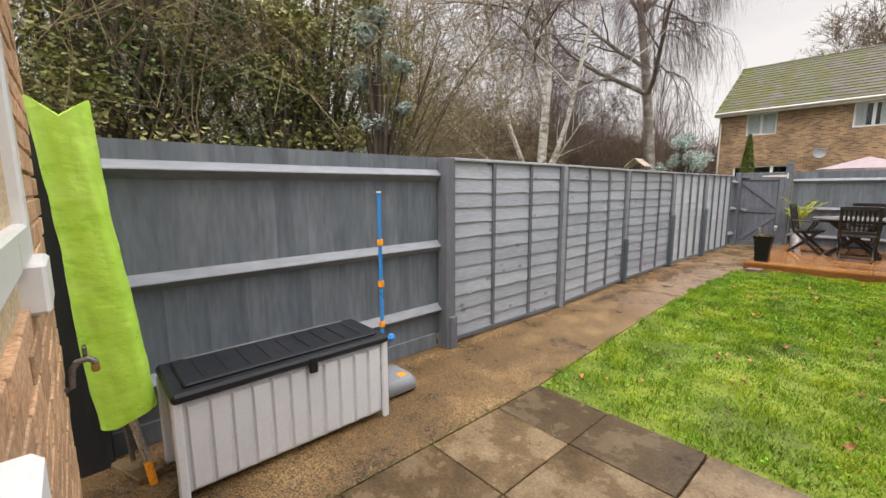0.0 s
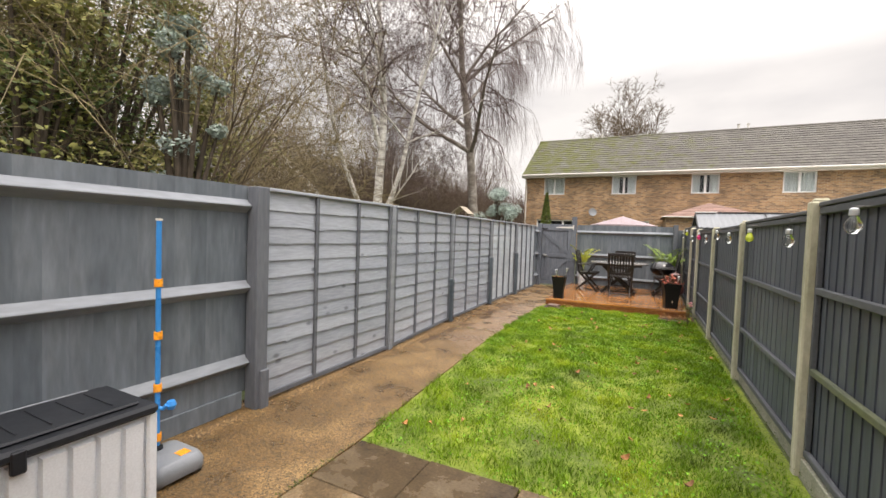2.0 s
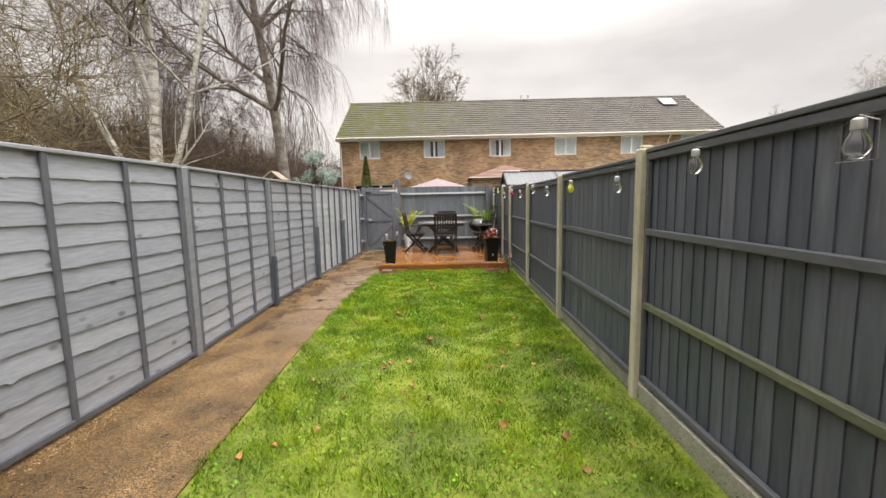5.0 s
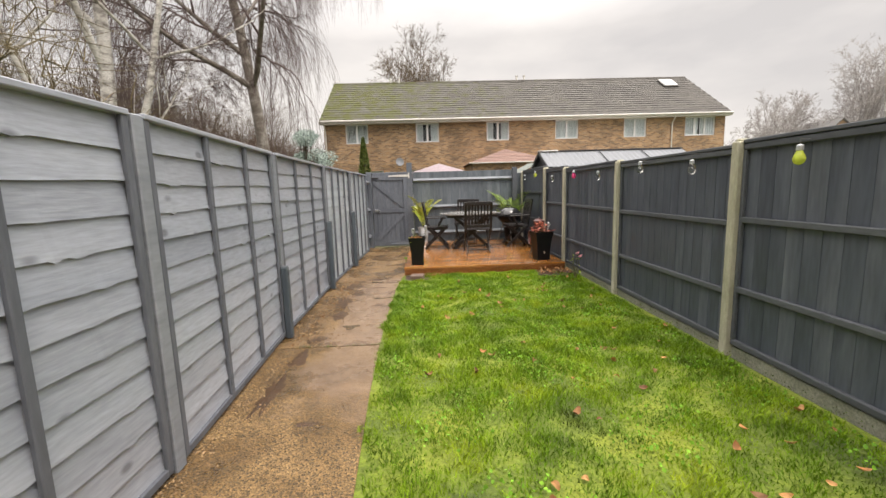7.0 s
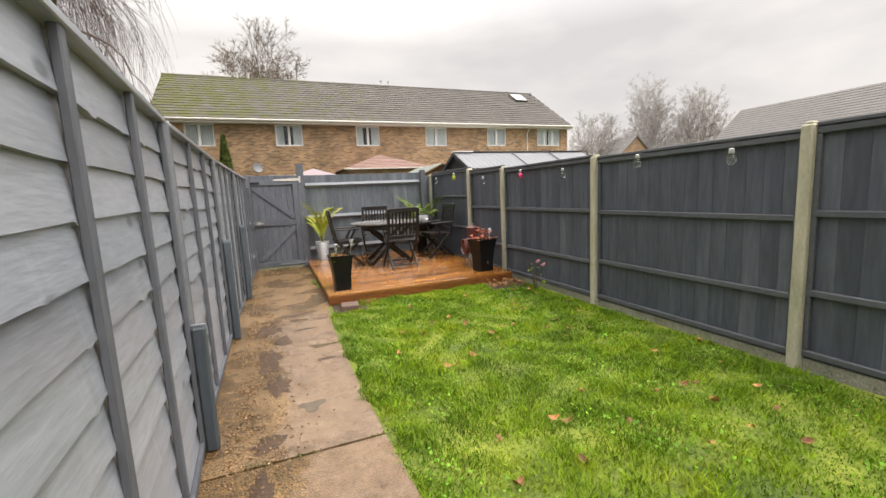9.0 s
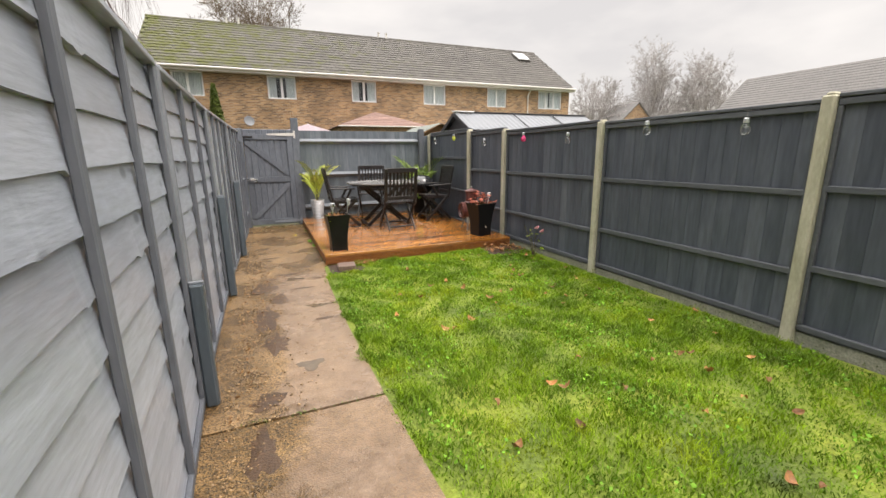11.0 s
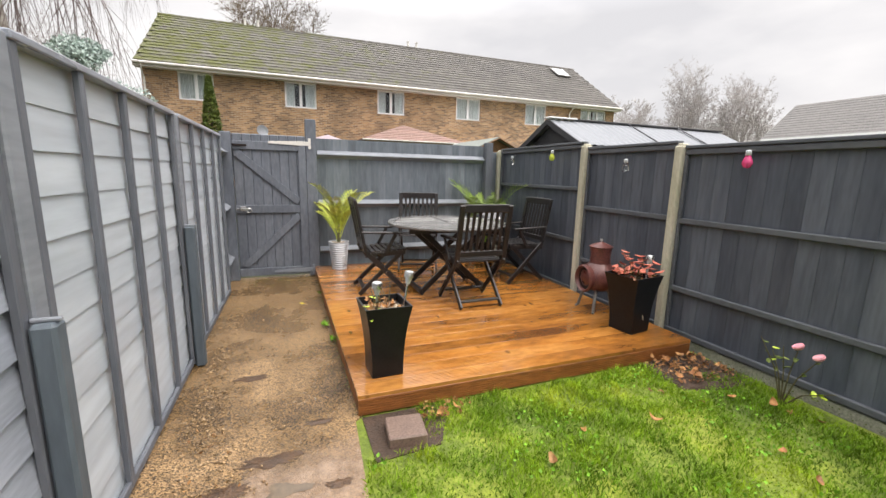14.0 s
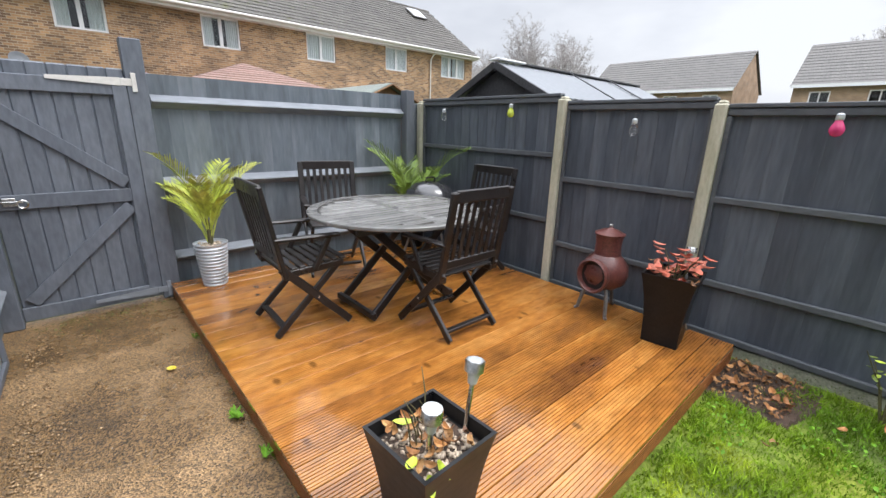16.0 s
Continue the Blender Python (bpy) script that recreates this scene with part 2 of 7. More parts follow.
wear_smooth(PATH_STONE, [(0.15, 0.095, 0.058), (0.35, 0.25, 0.175)], -1.98, 3.0, 9.2)
wear_smooth(PATH_TAN, [(0.14, 0.088, 0.050), (0.31, 0.215, 0.145)], -1.93, 5.2, 12.0)
SLAB = mat("damp_grey_brown_paving", [(0.042, 0.028, 0.015), (0.115, 0.078, 0.040), (0.22, 0.165, 0.10)], 0.26, 2.9, 60, 0.3, rand=0.3, rough_var=0.22, spec=0.35)
SOIL = mat("damp_soil", [(0.035, 0.022, 0.014), (0.075, 0.045, 0.028)], 0.8, 9.0, 80, 0.8, dist=0.01)
TURF = mat("lawn_soil_and_moss", [(0.045, 0.072, 0.010), (0.14, 0.19, 0.018), (0.235, 0.265, 0.03)], 0.85, 1.6, 45, 0.8, dist=0.015)
FIELD = mat("rough_field_grass", [(0.045, 0.07, 0.02), (0.085, 0.085, 0.035)], 0.9, 0.4, 12, 0.6, dist=0.03)


def brick_mat(name, cols, mortar, bw=0.225, bh=0.075):
    """Brickwork in the plane of x and z for walls too far to count their bricks."""
    m = bpy.data.materials.new(name)
    m.use_nodes = True
    n, l = m.node_tree.nodes, m.node_tree.links
    geo = n.new("ShaderNodeNewGeometry")
    sep = n.new("ShaderNodeSeparateXYZ")
    l.new(geo.outputs["Position"], sep.inputs[0])
    add = n.new("ShaderNodeMath")
    l.new(sep.outputs[0], add.inputs[0])
    l.new(sep.outputs[1], add.inputs[1])
    comb = n.new("ShaderNodeCombineXYZ")
    l.new(add.outputs[0], comb.inputs[0])
    l.new(sep.outputs[2], comb.inputs[1])
    br = n.new("ShaderNodeTexBrick")
    br.inputs["Scale"].default_value = 1.0
    br.inputs["Brick Width"].default_value, br.inputs["Row Height"].default_value = bw, bh
    br.inputs["Mortar Size"].default_value = 0.008
    br.inputs["Color1"].default_value, br.inputs["Color2"].default_value = (*cols[0], 1), (*cols[1], 1)
    br.inputs["Mortar"].default_value = (*mortar, 1)
    l.new(comb.outputs[0], br.inputs["Vector"])
    no = n.new("ShaderNodeTexNoise")
    no.inputs["Scale"].default_value, no.inputs["Detail"].default_value = 1.2, 6
    l.new(geo.outputs["Position"], no.inputs["Vector"])
    mr = n.new("ShaderNodeMapRange")
    mr.inputs["From Min"].default_value, mr.inputs["From Max"].default_value = 0.3, 0.7
    mr.inputs["To Min"].default_value, mr.inputs["To Max"].default_value = 0.7, 1.25
    l.new(no.outputs[0], mr.inputs["Value"])
    sc = n.new("ShaderNodeVectorMath")
    sc.operation = "SCALE"
    l.new(br.outputs["Color"], sc.inputs[0])
    l.new(mr.outputs[0], sc.inputs[3])
    bsdf = n["Principled BSDF"]
    l.new(sc.outputs[0], bsdf.inputs["Base Color"])
    bsdf.inputs["Roughness"].default_value = 0.85
    bp = n.new("ShaderNodeBump")
    bp.inputs["Strength"].default_value, bp.inputs["Distance"].default_value = 0.5, 0.01
    bp.invert = True
    l.new(br.outputs["Fac"], bp.inputs["Height"])
    l.new(bp.outputs[0], bsdf.inputs["Normal"])
    return m


HOUSE_BRICK = brick_mat("brown_multi_brickwork", [(0.42, 0.25, 0.125), (0.15, 0.09, 0.055)], (0.40, 0.33, 0.235))
PALE_BRICK = brick_mat("pale_buff_brickwork", [(0.40, 0.27, 0.17), (0.30, 0.20, 0.13)], (0.38, 0.32, 0.25))
ROOF_TILE = mat("mossy_concrete_roof_tiles", [(0.078, 0.072, 0.065), (0.105, 0.098, 0.088), (0.13, 0.122, 0.11)], 0.85, 0.5, 14, 0.4, island=0.12)
def add_moss(m, colour, x_from, x_to, scale):
    """Moss in uneven patches, thickest at the x_from end, where trees overhang."""
    n, l = m.node_tree.nodes, m.node_tree.links
    bsdf = n["Principled BSDF"]
    old = bsdf.inputs["Base Color"].links[0].from_socket
    geo = n.new("ShaderNodeNewGeometry")
    sep = n.new("ShaderNodeSeparateXYZ")
    l.new(geo.outputs["Position"], sep.inputs[0])
    grad = n.new("ShaderNodeMapRange")
    grad.inputs["From Min"].default_value, grad.inputs["From Max"].default_value = x_from, x_to
    grad.inputs["To Min"].default_value, grad.inputs["To Max"].default_value = 0.13, -0.20
    l.new(sep.outputs[0], grad.inputs["Value"])
    no = n.new("ShaderNodeTexNoise")
    no.inputs["Scale"].default_value, no.inputs["Detail"].default_value, no.inputs["Roughness"].default_value = scale, 7, 0.7
    l.new(geo.outputs["Position"], no.inputs["Vector"])
    add = n.new("ShaderNodeMath")
    l.new(no.outputs[0], add.inputs[0])
    l.new(grad.outputs[0], add.inputs[1])
    edge = n.new("ShaderNodeMapRange")
    edge.inputs["From Min"].default_value, edge.inputs["From Max"].default_value = 0.46, 0.68
    l.new(add.outputs[0], edge.inputs["Value"])
    mix = n.new("ShaderNodeMix")
    mix.data_type = "RGBA"
    l.new(edge.outputs[0], mix.inputs[0])
    l.new(old, mix.inputs[6])
    mix.inputs[7].default_value = (*colour, 1)
    l.new(mix.outputs[2], bsdf.inputs["Base Color"])


add_moss(ROOF_TILE, (0.085, 0.092, 0.018), -7.0, 12.0, 1.6)
WHITE_PVC = mat("white_upvc", [(0.76, 0.77, 0.78), (0.84, 0.84, 0.84)], 0.35, 4.0, 40, 0.05, fine_amount=0.03)
GUTTER = mat("off_white_fascia", [(0.60, 0.58, 0.54), (0.72, 0.70, 0.66)], 0.5, 3.0, 40, 0.05, fine_amount=0.06)
CURTAIN = mat("pale_curtain_cloth", [(0.66, 0.68, 0.69), (0.80, 0.81, 0.81)], 0.9, 3.0, 30, 0.2, stretch=(4, 4, 0.2))
# the shade of unlit rooms, put into a near-black colour
ROOM_SHADE = mat("room_shade_black", [(0.035, 0.037, 0.04), (0.05, 0.052, 0.055)], 0.9, 1.0, 10, 0)


def glass_mat(name, tint=(0.9, 0.95, 0.95), clear=1.0):
    m = bpy.data.materials.new(name)
    m.use_nodes = True
    b = m.node_tree.nodes["Principled BSDF"]
    b.inputs["Base Color"].default_value = (*tint, 1)
    b.inputs["Roughness"].default_value = 0.03
    b.inputs["Transmission Weight"].default_value = clear
    b.inputs["IOR"].default_value = 1.45
    return m


GLASS = glass_mat("window_glass")


# ---- mesh helpers ----
class Geo:
    """Collects vertices and faces of one mesh; m is applied to what is added."""

    def __init__(self):
        self.v, self.f, self.m = [], [], Matrix()

    def add(self, verts, faces):
        k = len(self.v)
        self.v += [tuple(self.m @ Vector(p)) for p in verts]
        self.f += [tuple(k + i for i in q) for q in faces]
        return self

    def box(self, x0, x1, y0, y1, z0, z1, c=0.0):
        lo, hi = (x0, y0, z0), (x1, y1, z1)
        if not c:
            v = [((x0, x1)[i & 1], (y0, y1)[i >> 1 & 1], (z0, z1)[i >> 2]) for i in range(8)]
            return self.add(v, [(0, 2, 3, 1), (4, 5, 7, 6), (0, 1, 5, 4), (2, 6, 7, 3), (0, 4, 6, 2), (1, 3, 7, 5)])
        c = min(c, *[0.45 * abs(hi[a] - lo[a]) for a in range(3)])
        v, idx, f = [], {}, []
        for s in range(8):
            for a in range(3):
                p = []
                for b in range(3):
                    up = s >> b & 1
                    e = hi[b] if up else lo[b]
                    p.append(e if b == a else e + (-c if up else c))
                idx[s, a] = len(v)
                v.append(p)
        for a in range(3):
            b, d = (a + 1) % 3, (a + 2) % 3
            for up in (0, 1):
                q = [idx[up << a | i << b | j << d, a] for i, j in ((0, 0), (1, 0), (1, 1), (0, 1))]
                f.append(q if up else q[::-1])
            for i in (0, 1):
                for j in (0, 1):
                    s0, s1 = i << b | j << d, i << b | j << d | 1 << a
                    q = [idx[s0, b], idx[s1, b], idx[s1, d], idx[s0, d]]
                    f.append(q if i == j else q[::-1])
        for s in range(8):
            q = [idx[s, 0], idx[s, 1], idx[s, 2]]
            f.append(q if bin(s).count("1") % 2 else q[::-1])
        return self.add(v, f)

    def bar(self, a, b, w, h, c=0.003, up=(0, 0, 1)):
        """A bar of section w by h from a to b."""
        a, b = Vector(a), Vector(b)
        d = b - a
        y = d.normalized()
        x = y.cross(Vector(up))
        x = x.normalized() if x.length > 1e-5 else Vector((1, 0, 0))
        z = x.cross(y)
        keep = self.m
        self.m = keep @ Matrix(((x[0], y[0], z[0], a[0]), (x[1], y[1], z[1], a[1]), (x[2], y[2], z[2], a[2]), (0, 0, 0, 1)))
        self.box(-w / 2, w / 2, 0, d.length, -h / 2, h / 2, c)
        self.m = keep
        return self

    def lathe(self, prof, seg=24, cap=True):
        v = [(r * math.cos(2 * math.pi * k / seg), r * math.sin(2 * math.pi * k / seg), z) for r, z in prof for k in range(seg)]
        f = [(i * seg + k, i * seg + (k + 1) % seg, (i + 1) * seg + (k + 1) % seg, (i + 1) * seg + k) for i in range(len(prof) - 1) for k in range(seg)]
        if cap:
            f += [tuple(range(seg))[::-1], tuple((len(prof) - 1) * seg + k for k in range(seg))]
        return self.add(v, f)

    def tube(self, pts, radii, seg=6):
        pts = [Vector(p) for p in pts]
        if isinstance(radii, (int, float)):
            radii = [radii] * len(pts)
        v, f = [], []
        for i, p in enumerate(pts):
            d = (pts[min(i + 1, len(pts) - 1)] - pts[max(i - 1, 0)]).normalized()
            x = d.cross(Vector((0.31, 0.17, 0.93)))
            x = x.normalized() if x.length > 1e-4 else Vector((1, 0, 0))
            y = d.cross(x)
            v += [tuple(p + (x * math.cos(2 * math.pi * k / seg) + y * math.sin(2 * math.pi * k / seg)) * radii[i]) for k in range(seg)]
        f = [(i * seg + k, i * seg + (k + 1) % seg, (i + 1) * seg + (k + 1) % seg, (i + 1) * seg + k) for i in range(len(pts) - 1) for k in range(seg)]
        f += [tuple(range(seg))[::-1], tuple((len(pts) - 1) * seg + k for k in range(seg))]
        return self.add(v, f)

    def mesh(self, name, material, smooth=False):
        me = bpy.data.meshes.new(name)
        me.from_pydata(self.v, [], self.f)
        me.materials.append(material)
        if smooth:
            me.shade_smooth()
            me.set_sharp_from_angle(angle=radians(38))
        return me


def thing(name, x, y, z, label, category, group="", kind="", rz=0.0):
    ob = new(name)
    ob.matrix_world = pose(x, y, z, 0, 0, rz)
    return tagged(ob, label, category, group, kind)


def part(name, geo, material, parent, label="", smooth=False, at=None, kind=""):
    """One mesh object under a thing or a part; geo is a Geo or a mesh that several parts share."""
    me = geo if isinstance(geo, bpy.types.Mesh) else geo.mesh(name, material, smooth)
    ob = new(name, me)
    ob.parent = parent
    if at is not None:
        ob.matrix_basis = at
    return tagged(ob, label, "", "", kind)


def solid(name, geo, material, label, category, group="", kind="", smooth=False, at=None):
    ob = new(name, geo.mesh(name, material, smooth))
    if at is not None:
        ob.matrix_world = at
    return tagged(ob, label, category, group, kind)


# ---- the plan, in metres ----
LEFT, RIGHT, BACK = -2.30, 1.30, 12.88       # inner faces of the three fences
LEFT_POSTS = [2.97, 4.85, 6.77, 8.72, 10.48, 12.27]
LEFT_LINE = [-2.30, -2.27, -2.375, -2.40, -2.375, -2.335]   # the old fence bows a little from post to post
RIGHT_POSTS = [2.111, 3.98, 5.95, 7.88, 9.82, 10.99, 12.91]
RIGHT_TOPS = [1.70, 1.70, 1.65, 1.635, 1.66, 1.72, 1.73]
WALL_Y = 0.41                                # garden face of the house wall
DECK = (-1.39, 1.22, 9.43, 12.84, 0.125)
LAWN = (-1.25, 1.27, 2.99, 9.43)

# ---- ground ----
g = Geo()
g.box(-900, 900, -900, 900, -0.6, -0.06)
solid("ground", g, FIELD, "rough grass and soil stretching away beyond the fences", "ground", kind="structure")
def prism(outline, z0, z1):
    """A slab with the given outline, counter-clockwise from above."""
    n = len(outline)
    v = [(x, y, z0) for x, y in outline] + [(x, y, z1) for x, y in outline]
    return Geo().add(v, [tuple(range(n))[::-1], tuple(range(n, 2 * n))] + [(i, (i + 1) % n, n + (i + 1) % n, n + i) for i in range(n)])


path_1 = solid("path", prism([(-2.46, -0.3), (-1.26, -0.3), (-1.26, 2.95), (-1.33, 4.0), (-1.42, 5.5), (-1.455, 6.42), (-2.46, 6.42)], -0.08, 0.0), PATH_TAN, "wet exposed-aggregate concrete path along the fence", "path", kind="structure")
solid("path", prism([(-2.46, 6.445), (-1.455, 6.445), (-1.47, 7.4), (-1.46, 8.6), (-1.41, 9.40), (-1.36, 9.44), (-1.36, 12.95), (-2.46, 12.95)], -0.08, -0.003), PATH_STONE, "wet concrete path with worn smooth and pebbly patches leading to the gate", "path", kind="structure")
g = Geo()
g.box(LAWN[0] - 0.26, RIGHT + 0.02, LAWN[2] - 0.05, LAWN[3] + 0.1, -0.09, -0.012)
lawn = solid("lawn_ground", g, TURF, "mossy lawn soil under short grass", "lawn", kind="structure")
g = Geo()
g.box(-1.5, RIGHT + 0.02, -0.3, LAWN[2] - 0.05, -0.09, -0.02)
patio = solid("patio", g, SOIL, "patio of damp grey-brown paving slabs", "patio", kind="structure")

# ---- left closeboard fence by the house ----
def feather_board(width, height, thick=0.016, step=0.018):
    """A featheredge board: thick on one edge, thin on the other."""
    g = Geo()
    w = width * 1.12
    v = [(0.0, -w / 2, 0), (step, w / 2, 0), (-thick, w / 2, 0), (-thick, -w / 2, 0)]
    v += [(x, y, height) for x, y, z in v]
    g.add(v, [(3, 2, 1, 0), (4, 5, 6, 7), (0, 1, 5, 4), (1, 2, 6, 5), (2, 3, 7, 6), (3, 0, 4, 7)])
    return g


def closeboard(name, length, height, foot, rails, board_mat, rail_mat, label, group, board_w=0.1, rail_h=0.07, rail_d=0.055, cap=False, step=0.0025, low_mat=None):
    """A closeboard bay along +y from its base, boards behind, rails towards +x."""
    t = thing(name, 0, 0, 0, label, "fence panel", group)
    n = max(1, round(length / board_w))
    w = length / n
    me = feather_board(w, height - foot, step=step).mesh("board", board_mat)
    for k in range(n):
        part("board", me, board_mat, t, at=pose(-rail_d - step, (k + 0.5) * w, foot))
    for z in rails:
        g = Geo()
        if cap:
            g.box(-rail_d, 0.0, 0.002, length - 0.002, z - rail_h / 2, z + rail_h / 2, 0.006)
        else:
            v = [(x, y, z + q) for y in (0.002, length - 0.002) for x, q in ((-rail_d, 0.050), (0.008, 0.006), (0.012, -0.002), (0.006, -0.010), (-rail_d, -0.052))]
            g.add(v, [(4, 3, 2, 1, 0), (5, 6, 7, 8, 9)] + [(i, (i + 1) % 5, (i + 1) % 5 + 5, i + 5) for i in range(5)])
        part("rail", g, low_mat if low_mat and 0.3 < z < 0.8 else rail_mat, t, "algae-stained rail" if low_mat and 0.3 < z < 0.8 else "")
    if cap:
        g = Geo()
        g.box(-rail_d - 0.035, 0.006, 0.002, length - 0.002, height - 0.012, height + 0.014, 0.004)
        part("capping", g, rail_mat, t)
    return t


b = closeboard("closeboard_fence", 2.97 + 1.2, 1.72, 0.13, (1.565, 0.945, 0.365), CLOSE_GREY, RAIL_GREY, "tall blue-grey closeboard fence bay with three rails", "left fence", board_w=0.11)
b.matrix_world = pose(LEFT + 0.0, -1.25, 0)
g = Geo()
g.box(-0.085, -0.04, 0.0, 4.14, 0.0, 0.135, 0.004)
part("gravel_board", g, CLOSE_GREY, b, "green-tinged gravel board")
g = Geo()
g.box(-0.06, 0.06, -0.055, 0.055, 0, 1.715, 0.006)
big_post = thing("fence_post", LEFT + 0.02, 2.965, 0, "stout blue-grey timber post between two fence types", "fence post", "left fence")
part("post", g, FENCE_EDGE, big_post)
g = Geo()
g.box(0.055, 0.085, -0.02, 0.055, 0.0, 0.3, 0.005)
part("spur", g, FENCE_EDGE, big_post)


# added board: the deep shade between house wall and fence as a black upright
gap_board = thing("fence_end_post", LEFT + 0.03, 0.45, 0, "black upright board added to stand for the dark gap at the house corner", "fence post", "left fence")
part("post", Geo().box(-0.03, 0.03, -0.09, 0.09, 0, 1.74, 0.006), GAP_BLACK, gap_board)


# ---- left waney-lap panels ----
def waney_panel(length, height, seed, label, smooth=False):
    rng = random.Random(seed)
    t = thing("lap_panel", 0, 0, 0, label, "fence panel", "left fence panels")
    n = 12
    step = (height - 0.05) / n
    for k in range(n):
        z0 = 0.02 + k * step
        ph, a1, a2 = rng.uniform(0, 6), rng.uniform(0.001, 0.0035) * (0.35 if smooth else 1 + 1.6 * (k > 8)), rng.uniform(0.0008, 0.002) * (0.35 if smooth else 1)
        knot = [(rng.uniform(0.1, length - 0.1), rng.uniform(0.004, 0.014), rng.uniform(0.012, 0.035)) for _ in range(0 if smooth else 5)]
        g, m = Geo(), 64
        v, f = [], []
        for i in range(m + 1):
            y = length * i / m
            low = z0 + a1 * math.sin(y * 3.1 + ph) + a2 * math.sin(y * 9.7 + 2 * ph) - sum(h * math.exp(-((y - c) / w) ** 2) for c, h, w in knot)
            low = max(low, 0.012)
            warp = 0.0018 * math.sin(y * 2.3 + ph)
            v += [((-0.020 if smooth else -0.009) + warp, y, low), ((-0.030 if smooth else -0.027) + warp, y, z0 + step + 0.022), (-0.044 + warp, y, z0 + step + 0.022), (-0.030 + warp, y, low)]
        for i in range(m):
            for j in range(4):
                f.append((4 * i + j, 4 * i + (j + 1) % 4, 4 * i + 4 + (j + 1) % 4, 4 * i + 4 + j))
        f += [(0, 3, 2, 1), (4 * m, 4 * m + 1, 4 * m + 2, 4 * m + 3)]
        g.add(v, [q[::-1] for q in f])
        part("lap_board", g, PALE_PANEL if smooth else FENCE_GREY, t)
    for y in (0.022, length / 4, length / 2, 0.75 * length, length - 0.022) if smooth else (0.022, length / 3, 2 * length / 3, length - 0.022):
        g = Geo()
        g.box(-0.012, 0.012, y - 0.019, y + 0.019, 0.015, height - 0.02, 0.004)
        part("batten", g, FENCE_EDGE, t)
    g = Geo()
    g.box(-0.045, 0.02, 0, length, height - 0.022, height + 0.004, 0.004)
    part("capping", g, FENCE_GREY, t)
    g = Geo()
    g.box(-0.012, 0.010, 0, length, 0.004, 0.045, 0.004)
    part("bottom_rail", g, FENCE_EDGE, t)
    return t


for k, (a, c) in enumerate(zip(LEFT_POSTS, LEFT_POSTS[1:])):
    xa, xb = LEFT_LINE[k], LEFT_LINE[k + 1]
    p = waney_panel(math.hypot(c - a, xb - xa) - 0.10, 1.70, 20 + k, "newer pale blue-grey lap panel with close battens" if k > 2 else "waney-lap fence panel painted pale blue-grey, wavy boards and battens", k > 2)
    p.matrix_world = pose(xa + (xb - xa) * 0.05 / (c - a), a + 0.05, 0.018, 0, 0, math.degrees(math.atan2(xa - xb, c - a)))
    if k:
        g = Geo()
        g.box(-0.06, 0.018, -0.038, 0.038, 0, 1.71, 0.006)
        post = thing("fence_post", xa, a, 0, "slim blue-grey timber fence post", "fence post", "left fence posts")
        part("post", g, RAIL_GREY, post)
    if k in (2, 3, 4):
        g = Geo()
        top = (0, 0, 0.68, 0.95, 0.99)[k]
        g.box(0.019, 0.080, -0.034, 0.034, 0, top, 0.010)
        spur = thing("post_spur", xa, a - 0.06, 0, "short dark grey repair spur bolted to a fence post", "fence spur", "repair spurs")
        part("spur_post", g, SPUR_PAINT, spur)
        g = Geo()
        g.box(-0.035, 0.035, -0.008, 0.008, 0, 0.012, 0.003)
        part("bolt", g, RAIL_GREY, spur, at=pose(0.05, 0.0, top))
g = Geo()
g.box(-0.07, 0.05, -0.05, 0.05, 0, 1.80, 0.006)
post = thing("gate_hanging_post", -2.338, BACK - 0.02, 0, "blue-grey timber post where the gate closes", "fence post", "gate posts")
part("post", g, GATE_GREY, post)
b = closeboard("closeboard_fence", 0.46, 1.70, 0.02, (1.56, 0.92, 0.3), CLOSE_GREY, RAIL_GREY, "narrow blue-grey closeboard infill beside the gate", "left fence")
b.matrix_world = pose(LEFT_LINE[-1], 12.33, 0)

# ---- right fence: concrete posts, charcoal bays ----
for k, y in enumerate(RIGHT_POSTS):
    g = Geo()
    h = RIGHT_TOPS[k]
    g.box(-0.005, 0.10, -0.036, 0.036, -0.02, h - 0.02, 0.010)
    g.box(0.012, 0.09, -0.023, 0.023, h - 0.024, h, 0.010)
    post = thing("concrete_post", RIGHT, y, 0, "cream concrete slotted fence post streaked with green algae", "fence post", "concrete posts")
    part("post", g, CONCRETE_POST, post)
edges = [0.15] + RIGHT_POSTS
